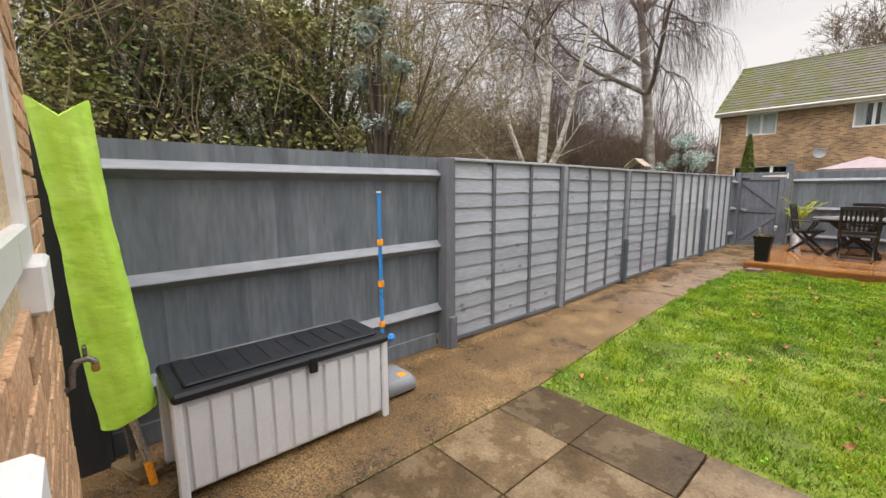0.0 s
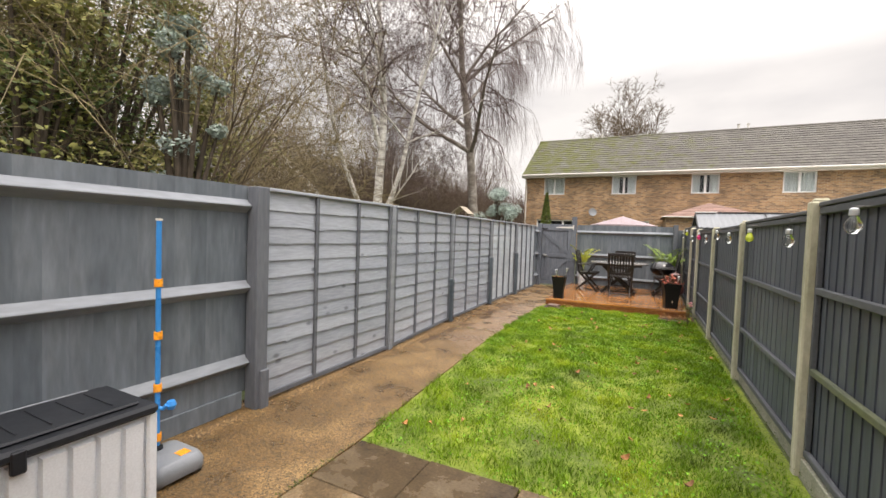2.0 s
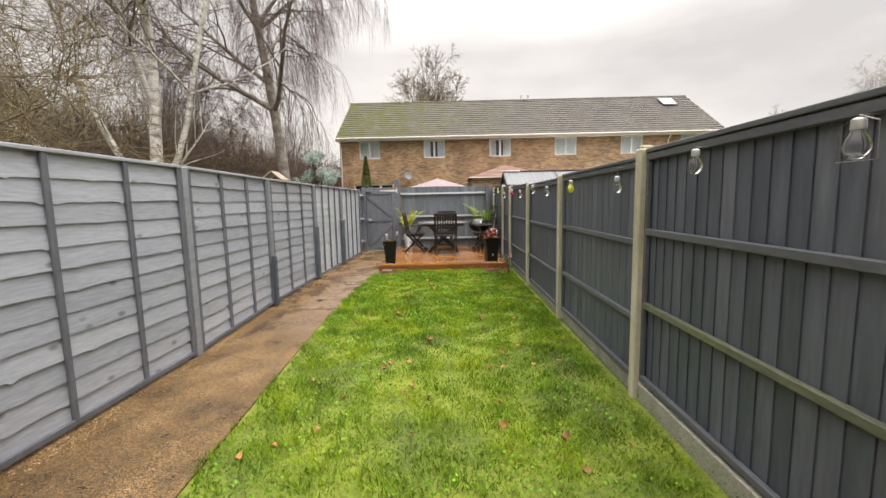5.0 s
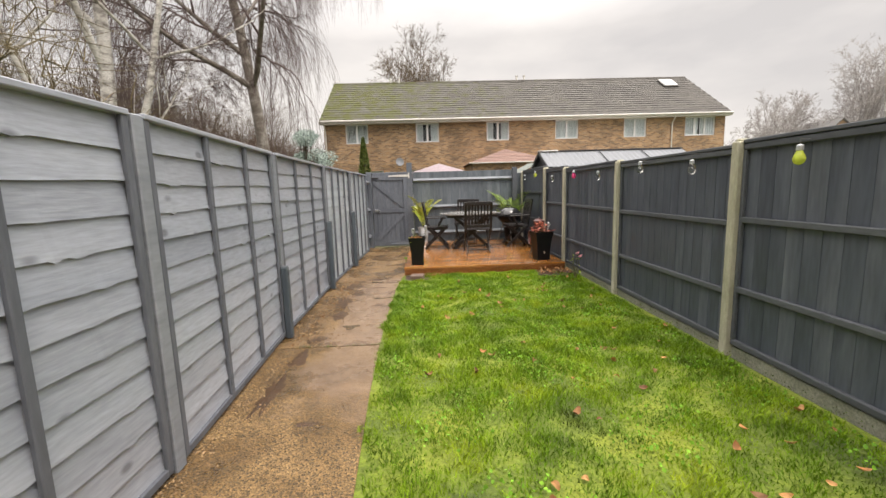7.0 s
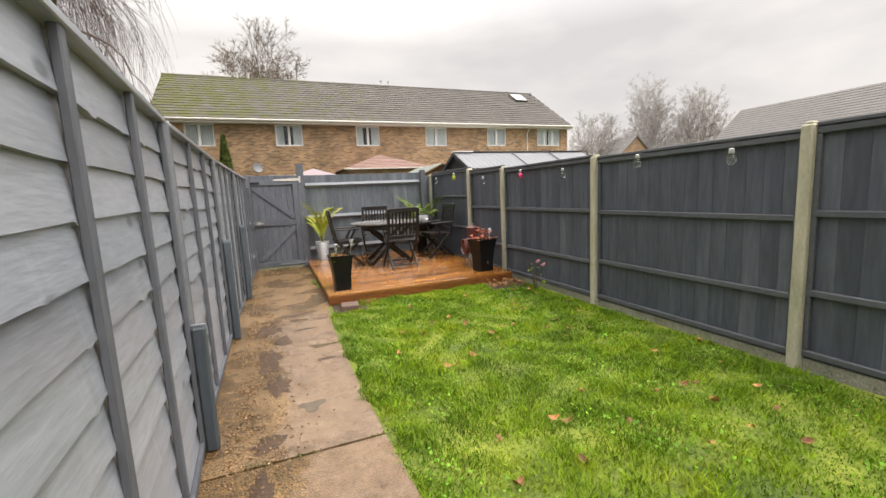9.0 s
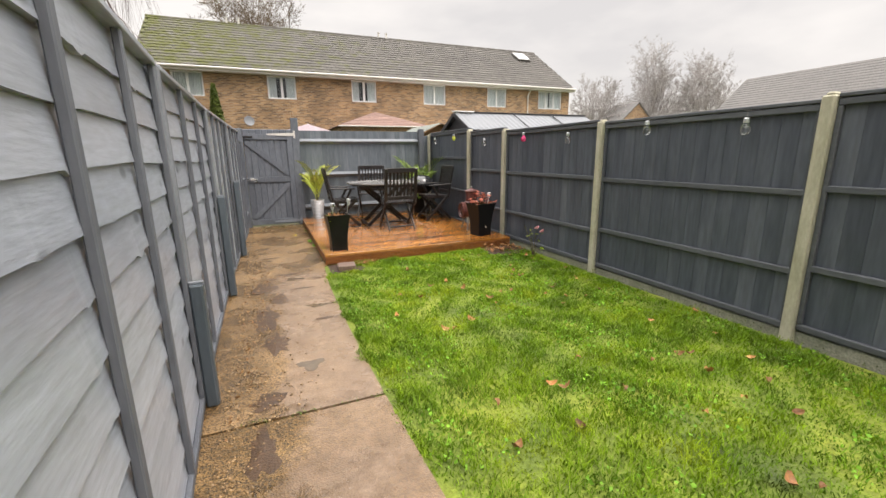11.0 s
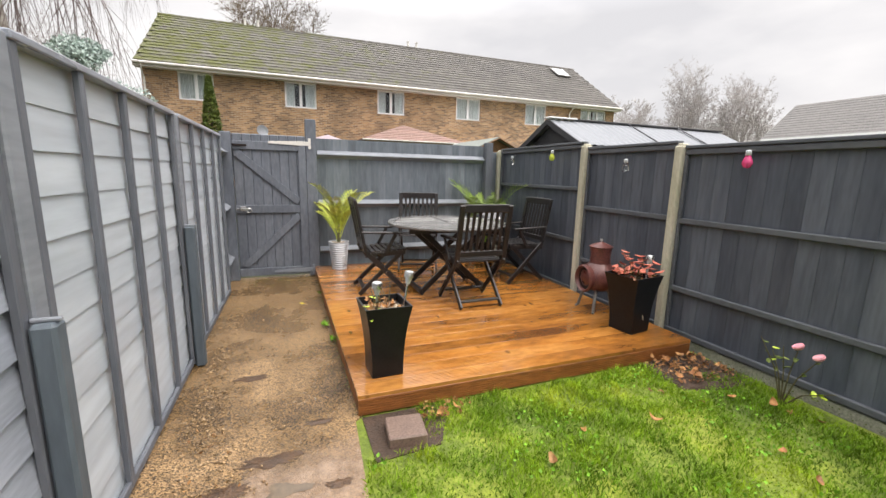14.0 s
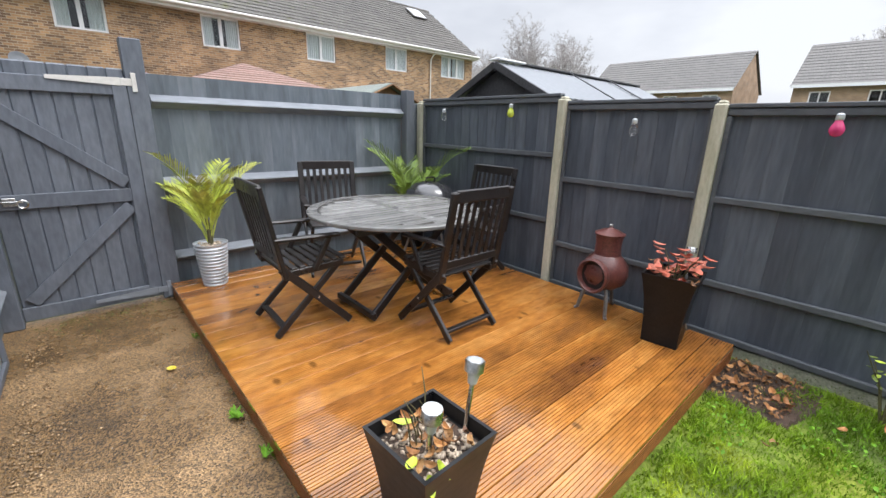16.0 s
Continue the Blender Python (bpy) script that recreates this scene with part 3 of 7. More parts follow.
#        top, middle rail, lower rail, foot, of each bay from the house on
BAYS = [(1.66, 1.14, 0.65, 0.108), (1.66, 1.14, 0.65, 0.108), (1.625, 1.055, 0.525, 0.07), (1.60, 1.02, 0.48, 0.05), (1.625, 1.03, 0.455, 0.05), (1.67, 1.04, 0.46, 0.05), (1.735, 1.235, 0.65, 0.05)]
for (a, c), (top, mid_z, low_z, foot) in zip(zip(edges, edges[1:]), BAYS):
    n = c - a - 0.072
    near = c < 4.5
    b = closeboard("garden_fence", n, top, foot, (top - 0.038, mid_z, low_z, foot + 0.035), DARK_GREY, DARK_RAIL, "charcoal closeboard fence panel with four rails and a capping", "right fence panels", board_w=0.098 if near else 0.125, rail_h=0.045, rail_d=0.03, cap=True, step=0.008 if near else 0.003, low_mat=MOSSY_RAIL if near else None)
    b.matrix_world = pose(RIGHT + 0.035, c - 0.036, 0, 0, 0, 180)
    for yy in (0.0, n - 0.03):
        part("side_batten", Geo().box(-0.0295, -0.001, yy + 0.002, yy + 0.03, foot + 0.06, top - 0.062, 0.003), DARK_RAIL, b)
    g = Geo()
    g.box(-0.06, 0.01 if near else -0.02, 0, n, -0.03, foot - 0.002, 0.004)
    part("gravel_board", g, GRAVEL_BOARD, b, "mossy concrete gravel board")

# ---- back fence and gate ----
n = 1.08 + 1.31
b = closeboard("closeboard_fence", n, 1.78, 0.03, (1.58, 0.945, 0.32), CLOSE_GREY, RAIL_GREY, "blue-grey closeboard fence with three rails behind the deck", "back fence", board_w=0.1)
b.matrix_world = pose(-1.31, BACK + 0.03, 0, 0, 0, -90)
g = Geo()
g.box(-0.055, 0.055, -0.05, 0.06, 0, 1.83, 0.006)
post = thing("fence_post", 1.135, BACK + 0.02, 0, "blue-grey timber corner post of the back fence", "fence post", "back fence")
part("post", g, FENCE_EDGE, post)
g = Geo()
g.box(-0.065, 0.065, -0.03, 0.07, 0, 2.0, 0.006)
post = thing("gate_post", -1.388, BACK + 0.0, 0, "tall wide blue-grey timber gate post", "fence post", "gate posts")
part("post", g, GATE_GREY, post)


GX, GW, GH = -2.285, 0.83, 1.79


def build_gate():
    t = thing("garden_gate", GX, BACK, 0.0, "blue-grey ledged and braced timber garden gate, shut", "gate")
    z0, n = 0.05, 8
    bw = GW / n
    for k in range(n):
        g = Geo()
        g.box(k * bw, (k + 1) * bw, 0.0, 0.02, z0, GH, 0.009)
        part("board", g, GATE_GREY, t)
    for z in (0.085, 0.885, 1.655):
        part("ledge", Geo().box(0.0, GW - 0.002, -0.024, -0.001, z - 0.05, z + 0.05, 0.004), GATE_GREY, t)
    part("stile", Geo().box(GW - 0.085, GW, -0.031, -0.0245, z0, GH - 0.08, 0.002), GATE_GREY, t)
    for a, c in (((0.04, -0.013, 1.565), (GW - 0.10, -0.013, 0.975)), ((0.06, -0.013, 0.165), (GW - 0.10, -0.013, 0.80))):
        part("brace", Geo().bar(a, c, 0.088, 0.0215, 0.003, up=(0, -1, 0)), GATE_GREY, t)
    return t


gate = build_gate()
part("gate_back", Geo().box(0.0, GW, 0.021, 0.027, 0.05, GH - 0.01), CLOSE_GREY, gate)
filler = thing("corner_infill", 1.245, BACK + 0.07, 0, "blue-grey infill boards closing the fence corner", "fence panel", "back fence")
part("board", Geo().box(-0.06, 0.12, 0.0, 0.02, 0.02, 1.70, 0.004), CLOSE_GREY, filler)

# ---- deck ----
def deck_board(length, width=0.1385, grooves=8, ridged=True):
    prof = [(0.0, -0.026)]
    if ridged:
        prof += [(0.0, -0.003), (0.002, 0.0)]
        p = width / grooves
        for k in range(grooves):
            a = k * p
            prof += [(a + 0.52 * p + 0.001, 0.0), (a + 0.60 * p, -0.005), (a + 0.82 * p, -0.005), (a + 0.92 * p, 0.0)] if k < grooves - 1 else []
        prof += [(width - 0.002, 0.0), (width, -0.003)]
    else:
        prof += [(0.0, -0.002), (0.0015, 0.0), (width - 0.0015, 0.0), (width, -0.002)]
    prof += [(width, -0.026)]
    m = len(prof)
    v = [(x, y, z) for x in (0, length) for y, z in prof]
    f = [(i, i + 1, m + i + 1, m + i) for i in range(m - 1)] + [(m - 1, 0, m, 2 * m - 1), tuple(range(m)), tuple(range(2 * m - 1, m - 1, -1))]
    return Geo().add(v, [q[::-1] for q in f])


x0, x1, y0, y1, dz = DECK
deck = thing("decking", x0, y0, 0, "low deck of wet orange-stained ridged boards", "decking")
nb = 24
pitch = (y1 - y0) / nb
ridged = deck_board(x1 - x0, pitch - 0.005).mesh("deck_board", DECK_WOOD)
plain = deck_board(x1 - x0, pitch - 0.005, ridged=False).mesh("deck_board", DECK_WOOD)
for k in range(nb):
    part("deck_board", plain if k in (13, 16, 17, 19, 20, 22, 23) else ridged, DECK_WOOD, deck, at=pose(0, k * pitch + 0.002, dz))
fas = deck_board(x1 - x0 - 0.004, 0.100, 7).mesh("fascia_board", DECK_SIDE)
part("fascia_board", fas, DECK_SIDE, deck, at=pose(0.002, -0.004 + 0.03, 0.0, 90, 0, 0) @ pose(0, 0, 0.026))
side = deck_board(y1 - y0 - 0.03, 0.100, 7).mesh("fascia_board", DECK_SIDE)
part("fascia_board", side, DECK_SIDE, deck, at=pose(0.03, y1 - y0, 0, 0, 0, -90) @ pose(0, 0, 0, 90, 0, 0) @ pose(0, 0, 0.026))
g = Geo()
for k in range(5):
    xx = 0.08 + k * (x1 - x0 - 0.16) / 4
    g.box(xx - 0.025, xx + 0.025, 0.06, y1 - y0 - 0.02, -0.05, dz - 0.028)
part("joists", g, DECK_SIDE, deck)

# ---- terrace of houses beyond the back fence ----
FACE_Y, EAVE, RIDGE_Y, RIDGE_Z = 27.87, 5.42, 32.2, 8.52
HX0, HX1 = -7.0, 17.3
WINDOWS = [(-5.61, -4.30), (-1.50, -0.15), (2.68, 4.03), (6.80, 8.18), (10.95, 12.32), (14.69, 16.55)]


def wall_with_windows(y, x0, x1, z0, z1, holes, thick=0.3):
    """A wall in the plane of x and z with rectangular holes (x0, x1, z0, z1), made of boxes between them."""
    g = Geo()
    zs = sorted({z0, z1, *[h[2] for h in holes], *[h[3] for h in holes]})
    for a, b in zip(zs, zs[1:]):
        cut = sorted([(h[0], h[1]) for h in holes if h[2] <= a and h[3] >= b])
        x = x0
        for c, d in cut + [(x1, x1)]:
            if c > x:
                g.box(x, c, y, y + thick, a, b)
            x = d
    return g


def pvc_window(parent, xa, xb, za, zb, y, openings=2, curtains=True, label="white-framed window with pale curtains"):
    w = part("window", Geo().box(xa - 0.03, xb + 0.03, y - 0.05, y + 0.04, za - 0.05, za, 0.006), WHITE_PVC, parent, label)
    fr = 0.07
    g = Geo()
    g.box(xa, xb, y + 0.0, y + 0.07, za, za + fr, 0.006)
    g.box(xa, xb, y + 0.0, y + 0.07, zb - fr, zb, 0.006)
    g.box(xa, xa + fr, y + 0.0, y + 0.07, za + fr, zb - fr, 0.006)
    g.box(xb - fr, xb, y + 0.0, y + 0.07, za + fr, zb - fr, 0.006)
    part("window_frame", g, WHITE_PVC, w)
    for k in range(1, openings):
        xm = xa + (xb - xa) * k / openings
        part("mullion", Geo().box(xm - 0.06, xm + 0.06, y + 0.002, y + 0.068, za + fr, zb - fr, 0.006), WHITE_PVC, w)
    for k in range(openings):
        p0, p1 = xa + (xb - xa) * k / openings, xa + (xb - xa) * (k + 1) / openings
        part("pane", Geo().box(p0 + 0.05, p1 - 0.05, y + 0.03, y + 0.04, za + 0.05, zb - 0.05), GLASS, w)
    return w


house = thing("terraced_houses", HX0, FACE_Y, 0, "row of brown brick terraced houses with a mossy tiled roof", "house")
house.matrix_world = Matrix()
holes = [(a, b, 4.15, 5.25) for a, b in WINDOWS] + [(a - 0.4, b + 0.8, 1.0, 2.55) for a, b in WINDOWS]
part("wall", wall_with_windows(FACE_Y, HX0 + 0.15, HX1 - 0.15, -0.1, EAVE + 0.05, holes), HOUSE_BRICK, house)
g = Geo()
for x in (HX0 + 0.15, HX1 - 0.45):
    v = [(x, FACE_Y + 0.3, -0.1), (x, 36.4, -0.1), (x, 36.4, EAVE), (x, RIDGE_Y, RIDGE_Z - 0.15), (x, FACE_Y + 0.3, EAVE)]
    v += [(x + 0.3, y, z) for _, y, z in v]
    g.add(v, [(0, 1, 2, 3, 4), (9, 8, 7, 6, 5)] + [(i, (i + 1) % 5, (i + 1) % 5 + 5, i + 5) for i in range(5)])
g.box(HX0 + 0.45, HX1 - 0.45, 36.1, 36.4, -0.1, EAVE)
part("gable_walls", g, HOUSE_BRICK, house)
# unseen dark sheet behind the panes, painted as the rooms' shade
part("inner_wall", Geo().box(HX0 + 0.46, HX1 - 0.46, FACE_Y + 1.6, FACE_Y + 1.7, 0, EAVE), ROOM_SHADE, house)
for k, (a, b) in enumerate(WINDOWS):
    w = pvc_window(house, a, b, 4.15, 5.25, FACE_Y + 0.06, 3 if k == 5 else 2)
    mid = (a + b) / 2
    for c, d in (((a + 0.05, mid - 0.25), (mid + 0.2, b - 0.05)) if k in (1, 2) else ((a + 0.05, mid - 0.06), (mid + 0.05, b - 0.05))):
        gg, nfold = Geo(), 12
        v = []
        for i in range(nfold + 1):
            xx = c + (d - c) * i / nfold
            yy = FACE_Y + 0.14 + 0.03 * (i % 2)
            v += [(xx, yy, 4.17), (xx, yy, 5.23), (xx, yy + 0.01, 5.23), (xx, yy + 0.01, 4.17)]
        gg.add(v, [(4 * i + j, 4 * i + (j + 1) % 4, 4 * i + 4 + (j + 1) % 4, 4 * i + 4 + j) for i in range(nfold) for j in range(4)])
        part("curtain", gg, CURTAIN, w)
    pvc_window(house, a - 0.4, b + 0.8, 1.0, 2.55, FACE_Y + 0.06, 3)
# roof: courses of tiles that step down to the eaves
rise = RIDGE_Z - EAVE
run = RIDGE_Y - (FACE_Y - 0.35)
slope = math.atan2(rise, run)
slant = math.hypot(rise, run)
g = Geo()
g.m = pose(0, FACE_Y - 0.35, EAVE + 0.04, math.degrees(slope))
ncourse, tw = 17, 0.33
ch = slant / ncourse
rng = random.Random(5)
for r in range(ncourse):
    ncol = int((HX1 - HX0) / tw)
    for c in range(ncol):
        xa = HX0 + (c + 0.5 * (r % 2)) * tw
        if xa + tw > HX1:
            continue
        lift = rng.uniform(0, 0.008)
        ya, yb = r * ch, (r + 1) * ch + 0.03
        v = [(xa + 0.005, ya, 0.036 + lift), (xa + tw / 2, ya, 0.044 + lift), (xa + tw - 0.005, ya, 0.036 + lift),
             (xa + 0.005, yb, 0.012), (xa + tw / 2, yb, 0.02), (xa + tw - 0.005, yb, 0.012),
             (xa + 0.005, ya, 0.02), (xa + tw - 0.005, ya, 0.02)]
        g.add(v, [(0, 1, 4, 3), (1, 2, 5, 4), (6, 7, 2, 1, 0)])
roof = part("roof", Geo().add([(HX0, FACE_Y - 0.33, EAVE + 0.03), (HX1, FACE_Y - 0.33, EAVE + 0.03), (HX1, RIDGE_Y, RIDGE_Z + 0.02), (HX0, RIDGE_Y, RIDGE_Z + 0.02),
                                (HX0, 36.8, EAVE), (HX1, 36.8, EAVE), (HX0, FACE_Y - 0.33, EAVE - 0.06), (HX1, FACE_Y - 0.33, EAVE - 0.06)],
                               [(0, 1, 2, 3), (3, 2, 5, 4), (6, 7, 1, 0), (4, 5, 7, 6), (0, 3, 4, 6), (1, 7, 5, 2)]), ROOF_TILE, house)
part("roof_tiles", g, ROOF_TILE, roof, kind="stuff")
g = Geo()
x = HX0
while x < HX1 - 0.1:
    g.m = pose(x, RIDGE_Y, RIDGE_Z + 0.0, 0, 90, 0)
    g.lathe([(0.13, 0.0), (0.12, 0.44)], 10)
    x += 0.44
part("ridge_tiles", g, ROOF_TILE, roof, kind="stuff")
g = Geo()
g.box(HX0 - 0.03, HX1 + 0.03, FACE_Y - 0.36, FACE_Y - 0.33, EAVE - 0.18, EAVE + 0.02, 0.005)
g.box(HX0, HX1, FACE_Y - 0.33, FACE_Y + 0.0, EAVE - 0.18, EAVE - 0.15)
part("fascia", g, GUTTER, house)
g = Geo()
g.m = pose(HX0, FACE_Y - 0.42, EAVE - 0.03, 0, 90, 0)
g.lathe([(0.06, 0.0), (0.06, HX1 - HX0)], 10)
part("gutter", g, GUTTER, house, smooth=True)
for x in (HX0 + 0.25, 13.85):
    g = Geo()
    g.tube([(x, FACE_Y - 0.42, EAVE - 0.07), (x, FACE_Y - 0.36, EAVE - 0.25), (x, FACE_Y - 0.08, EAVE - 0.5), (x, FACE_Y - 0.08, 0)], 0.035, 8)
    part("downpipe", g, GUTTER, house, smooth=True)


# ---- fast meshes for plants ----
def quick_mesh(name, verts, faces, materials, slots=None):
    """A mesh from arrays: verts n x 3, faces m x k, all of one size."""
    me = bpy.data.meshes.new(name)
    verts, faces = np.asarray(verts, np.float32), np.asarray(faces, np.int32)
    me.vertices.add(len(verts))
    me.vertices.foreach_set("co", verts.ravel())
    me.loops.add(faces.size)
    me.loops.foreach_set("vertex_index", faces.ravel())
    me.polygons.add(len(faces))
    me.polygons.foreach_set("loop_start", np.arange(len(faces), dtype=np.int32) * faces.shape[1])
    for m in materials:
        me.materials.append(m)
    me.update(calc_edges=True)
    return me


def stick_mesh(name, segs, material, sides=3):
    """Tapered sticks: rows of x0 y0 z0 x1 y1 z1 r0 r1."""
    s = np.asarray(segs, float)
    a, b = s[:, :3], s[:, 3:6]
    d = b - a
    d /= np.maximum(np.linalg.norm(d, axis=1, keepdims=True), 1e-6)
    ref = np.where(np.abs(d[:, 2:3]) > 0.9, [[1.0, 0, 0]], [[0, 0, 1.0]])
    x = np.cross(d, ref)
    x /= np.linalg.norm(x, axis=1, keepdims=True)
    y = np.cross(d, x)
    n = len(s)
    v = np.empty((n, 2 * sides, 3))
    for k in range(sides):
        w = 2 * math.pi * k / sides
        ring = x * math.cos(w) + y * math.sin(w)
        v[:, k] = a + ring * s[:, 6:7]
        v[:, sides + k] = b + ring * s[:, 7:8]
    base = (np.arange(n) * 2 * sides)[:, None]
    f = np.concatenate([base + np.array([[k, (k + 1) % sides, sides + (k + 1) % sides, sides + k]]) for k in range(sides)])
    return quick_mesh(name, v.reshape(-1, 3), f, [material])


def leaf_mesh(name, centres, sizes, material, rng, aspect=0.55, droop=0.0):
    """Folded leaves, two triangles each, turned at random."""
    n = len(centres)
    d = rng.normal(size=(n, 3))
    d[:, 2] = d[:, 2] * 0.6 - droop
    d /= np.linalg.norm(d, axis=1, keepdims=True)
    u = np.cross(d, rng.normal(size=(n, 3)))
    u /= np.linalg.norm(u, axis=1, keepdims=True)
    w = np.cross(d, u)
    s = np.asarray(sizes)[:, None]
    c = np.asarray(centres)
    v = np.stack([c - d * s * 0.5, c + u * s * aspect * 0.5 + w * s * 0.12, c + d * s * 0.5, c - u * s * aspect * 0.5 + w * s * 0.12], axis=1)
    b = (np.arange(n) * 4)[:, None]
    f = np.concatenate([b + [[0, 1, 2]], b + [[0, 2, 3]]])
    return quick_mesh(name, v.reshape(-1, 3), f, [material])


THIN = 0.0045


def grow(rng, segs, p, d, length, r, depth, spec):
    """One limb in short steps, with side limbs; spec[depth] = (children, ratio, angle, gravity, wobble, steps)."""
    kids, ratio, angle, grav, wobble, steps = spec[depth]
    step = length / steps
    last = depth == len(spec) - 1
    q, dirn = np.array(p, float), np.array(d, float)
    marks = []
    for k in range(steps):
        dirn = dirn + rng.normal(size=3) * wobble + np.array([0, 0, grav])
        dirn /= np.linalg.norm(dirn)
        e = q + dirn * step
        r0, r1 = r * (1 - 0.75 * k / steps), r * (1 - 0.75 * (k + 1) / steps)
        segs[depth].append((*q, *e, r0, r1))
        marks.append((e, dirn.copy(), r1, (k + 1) / steps))
        q = e
    if last:
        return
    for j in range(kids):
        lo = 0.3 if depth == 0 else 0.12
        f = lo + (1 - lo) * (j + rng.uniform(0, 1)) / kids
        e, dd, rr, ff = marks[min(steps - 1, int(f * steps))]
        side = rng.normal(size=3)
        side -= side.dot(dd) * dd
        side /= np.linalg.norm(side)
        a = math.radians(angle * rng.uniform(0.7, 1.3))
        nd = dd * math.cos(a) + side * math.sin(a)
        grow(rng, segs, e, nd, length * ratio * (1.15 - 0.5 * f) * rng.uniform(0.75, 1.2), max(rr * 0.6, THIN), depth + 1, spec)


BARK_BROWN = mat("brown_bark", [(0.05, 0.038, 0.028), (0.10, 0.078, 0.055)], 0.9, 5, 40, 0.6, stretch=(1, 1, 0.2))
TWIG_BROWN = mat("brown_twigs", [(0.10, 0.072, 0.044), (0.18, 0.135, 0.085)], 0.85, 0.7, 9, 0)
TWIG_RED = mat("reddish_birch_twigs", [(0.10, 0.068, 0.062), (0.17, 0.125, 0.115)], 0.85, 0.7, 9, 0)
TWIG_TAN = mat("tan_scrub_twigs", [(0.17, 0.135, 0.065), (0.29, 0.23, 0.125)], 0.85, 0.9, 9, 0)
TWIG_BELT = mat("red_brown_far_thicket", [(0.085, 0.056, 0.040), (0.15, 0.105, 0.078)], 0.9, 0.4, 6, 0)
# far twigs much paler than the near ones: haze painted into the colour
TWIG_HAZE = mat("haze_paled_far_twigs", [(0.34, 0.315, 0.30), (0.46, 0.43, 0.41)], 0.9, 0.5, 9, 0)
BIRCH_BARK = mat("white_birch_bark", [(0.22, 0.19, 0.165), (0.70, 0.67, 0.62), (0.85, 0.83, 0.79)], 0.8, 3.4, 20, 0.4, stretch=(1, 1, 2.2), fine_amount=0.25)
GREY_BIRCH = mat("grey_brown_birch_bark", [(0.10, 0.085, 0.07), (0.24, 0.21, 0.18), (0.46, 0.43, 0.39)], 0.85, 2.2, 20, 0.4, stretch=(1, 1, 1.6))
IVY_LEAF = mat("dark_ivy_leaves", [(0.032, 0.068, 0.020), (0.098, 0.148, 0.040), (0.24, 0.265, 0.09)], 0.45, 1.2, 15, 0, island=0.45)
OLIVE_LEAF = mat("olive_scrub_leaves", [(0.12, 0.155, 0.035), (0.25, 0.25, 0.075), (0.38, 0.34, 0.125)], 0.6, 1.0, 12, 0, island=0.4)
GUM_LEAF = mat("blue_grey_gum_leaves", [(0.29, 0.37, 0.335), (0.47, 0.55, 0.505)], 0.6, 2, 15, 0, island=0.3)
CONIFER_LEAF = mat("golden_green_conifer_sprays", [(0.06, 0.10, 0.015), (0.14, 0.17, 0.025)], 0.7, 3, 20, 0, island=0.4)


def tree_parts(name, segs, mats, label, category, group=""):
    """A tree: trunk and limbs, branches, and a crown of twigs."""
    t = thing(name, 0, 0, 0, label, category, group)
    part("trunk", stick_mesh("trunk", segs[0] + segs[1], mats[0], 6), mats[0], t, kind="stuff" if "scrub" in name else "")
    rest = [x for k in range(2, len(segs)) for x in segs[k]]
    part("crown", stick_mesh("crown", rest, mats[1], 3), mats[1], t)
    return t


def bare_tree(seed, height, stems, spec, mats, label, spread=0.35, r=0.12, group="", name="bare_tree", east=99.0):
    rng = np.random.default_rng(seed)
    segs = [[] for _ in spec]
    for k in range(stems):
        a = rng.uniform(0, 2 * math.pi)
        lean = spread * rng.uniform(0.4, 1.0) if stems > 1 else 0.04
        grow(rng, segs, (0.25 * math.cos(a) * (stems > 1), 0.25 * math.sin(a) * (stems > 1), -0.1), (math.cos(a) * lean, math.sin(a) * lean, 1.0), height * rng.uniform(0.8, 1.05), r, 0, spec)
    segs = [[q for q in part_segs if max(q[0], q[3]) < east] for part_segs in segs]
    return tree_parts(name, segs, mats, label, "tree", group)


# two birches behind the left fence
spec_birch = [(13, 0.42, 42, 0.0, 0.03, 14), (9, 0.5, 40, 0.01, 0.09, 8), (9, 0.55, 45, -0.05, 0.14, 5), (7, 0.6, 40, -0.16, 0.16, 4), (0, 0, 0, -0.2, 0.16, 3)]
birch = bare_tree(11, 13.0, 1, spec_birch, (BIRCH_BARK, TWIG_RED), "white-barked birch with bare ascending limbs and fine twigs", r=0.19, group="birches", name="birch_tree")
birch.matrix_world = pose(-8.45, 13.05, 0)
rng = np.random.default_rng(4)
segs = [[] for _ in spec_birch]
for a, lean, h, rr in ((-2.6, 1.15, 5.5, 0.085), (0.6, 0.42, 4.2, 0.05), (-2.3, 0.45, 9.0, 0.10), (0.9, 0.22, 9.5, 0.10)):
    grow(rng, segs, (0, 0, 1.0), (math.cos(a) * lean, math.sin(a) * lean, 0.9), h, rr, 0, [(9, 0.42, 42, 0.02, 0.05, 10)] + spec_birch[1:])
limb = part("low_limb", stick_mesh("low_limb", segs[0] + segs[1], BIRCH_BARK, 6), BIRCH_BARK, birch)
part("twig_spray", stick_mesh("twig_spray", segs[2] + segs[3] + segs[4], TWIG_RED, 3), TWIG_RED, limb)
spec_weep = [(16, 0.46, 42, 0.0, 0.03, 14), (10, 0.52, 44, 0.0, 0.08, 8), (9, 0.62, 52, -0.09, 0.12, 6), (8, 1.15, 32, -0.5, 0.08, 6), (0, 0, 0, -0.55, 0.07, 4)]
weeper = bare_tree(23, 16.5, 1, spec_weep, (GREY_BIRCH, TWIG_RED), "tall weeping birch with long hanging bare twigs", r=0.27, group="birches", name="birch_tree")
weeper.matrix_world = pose(-7.35, 20.5, 0)

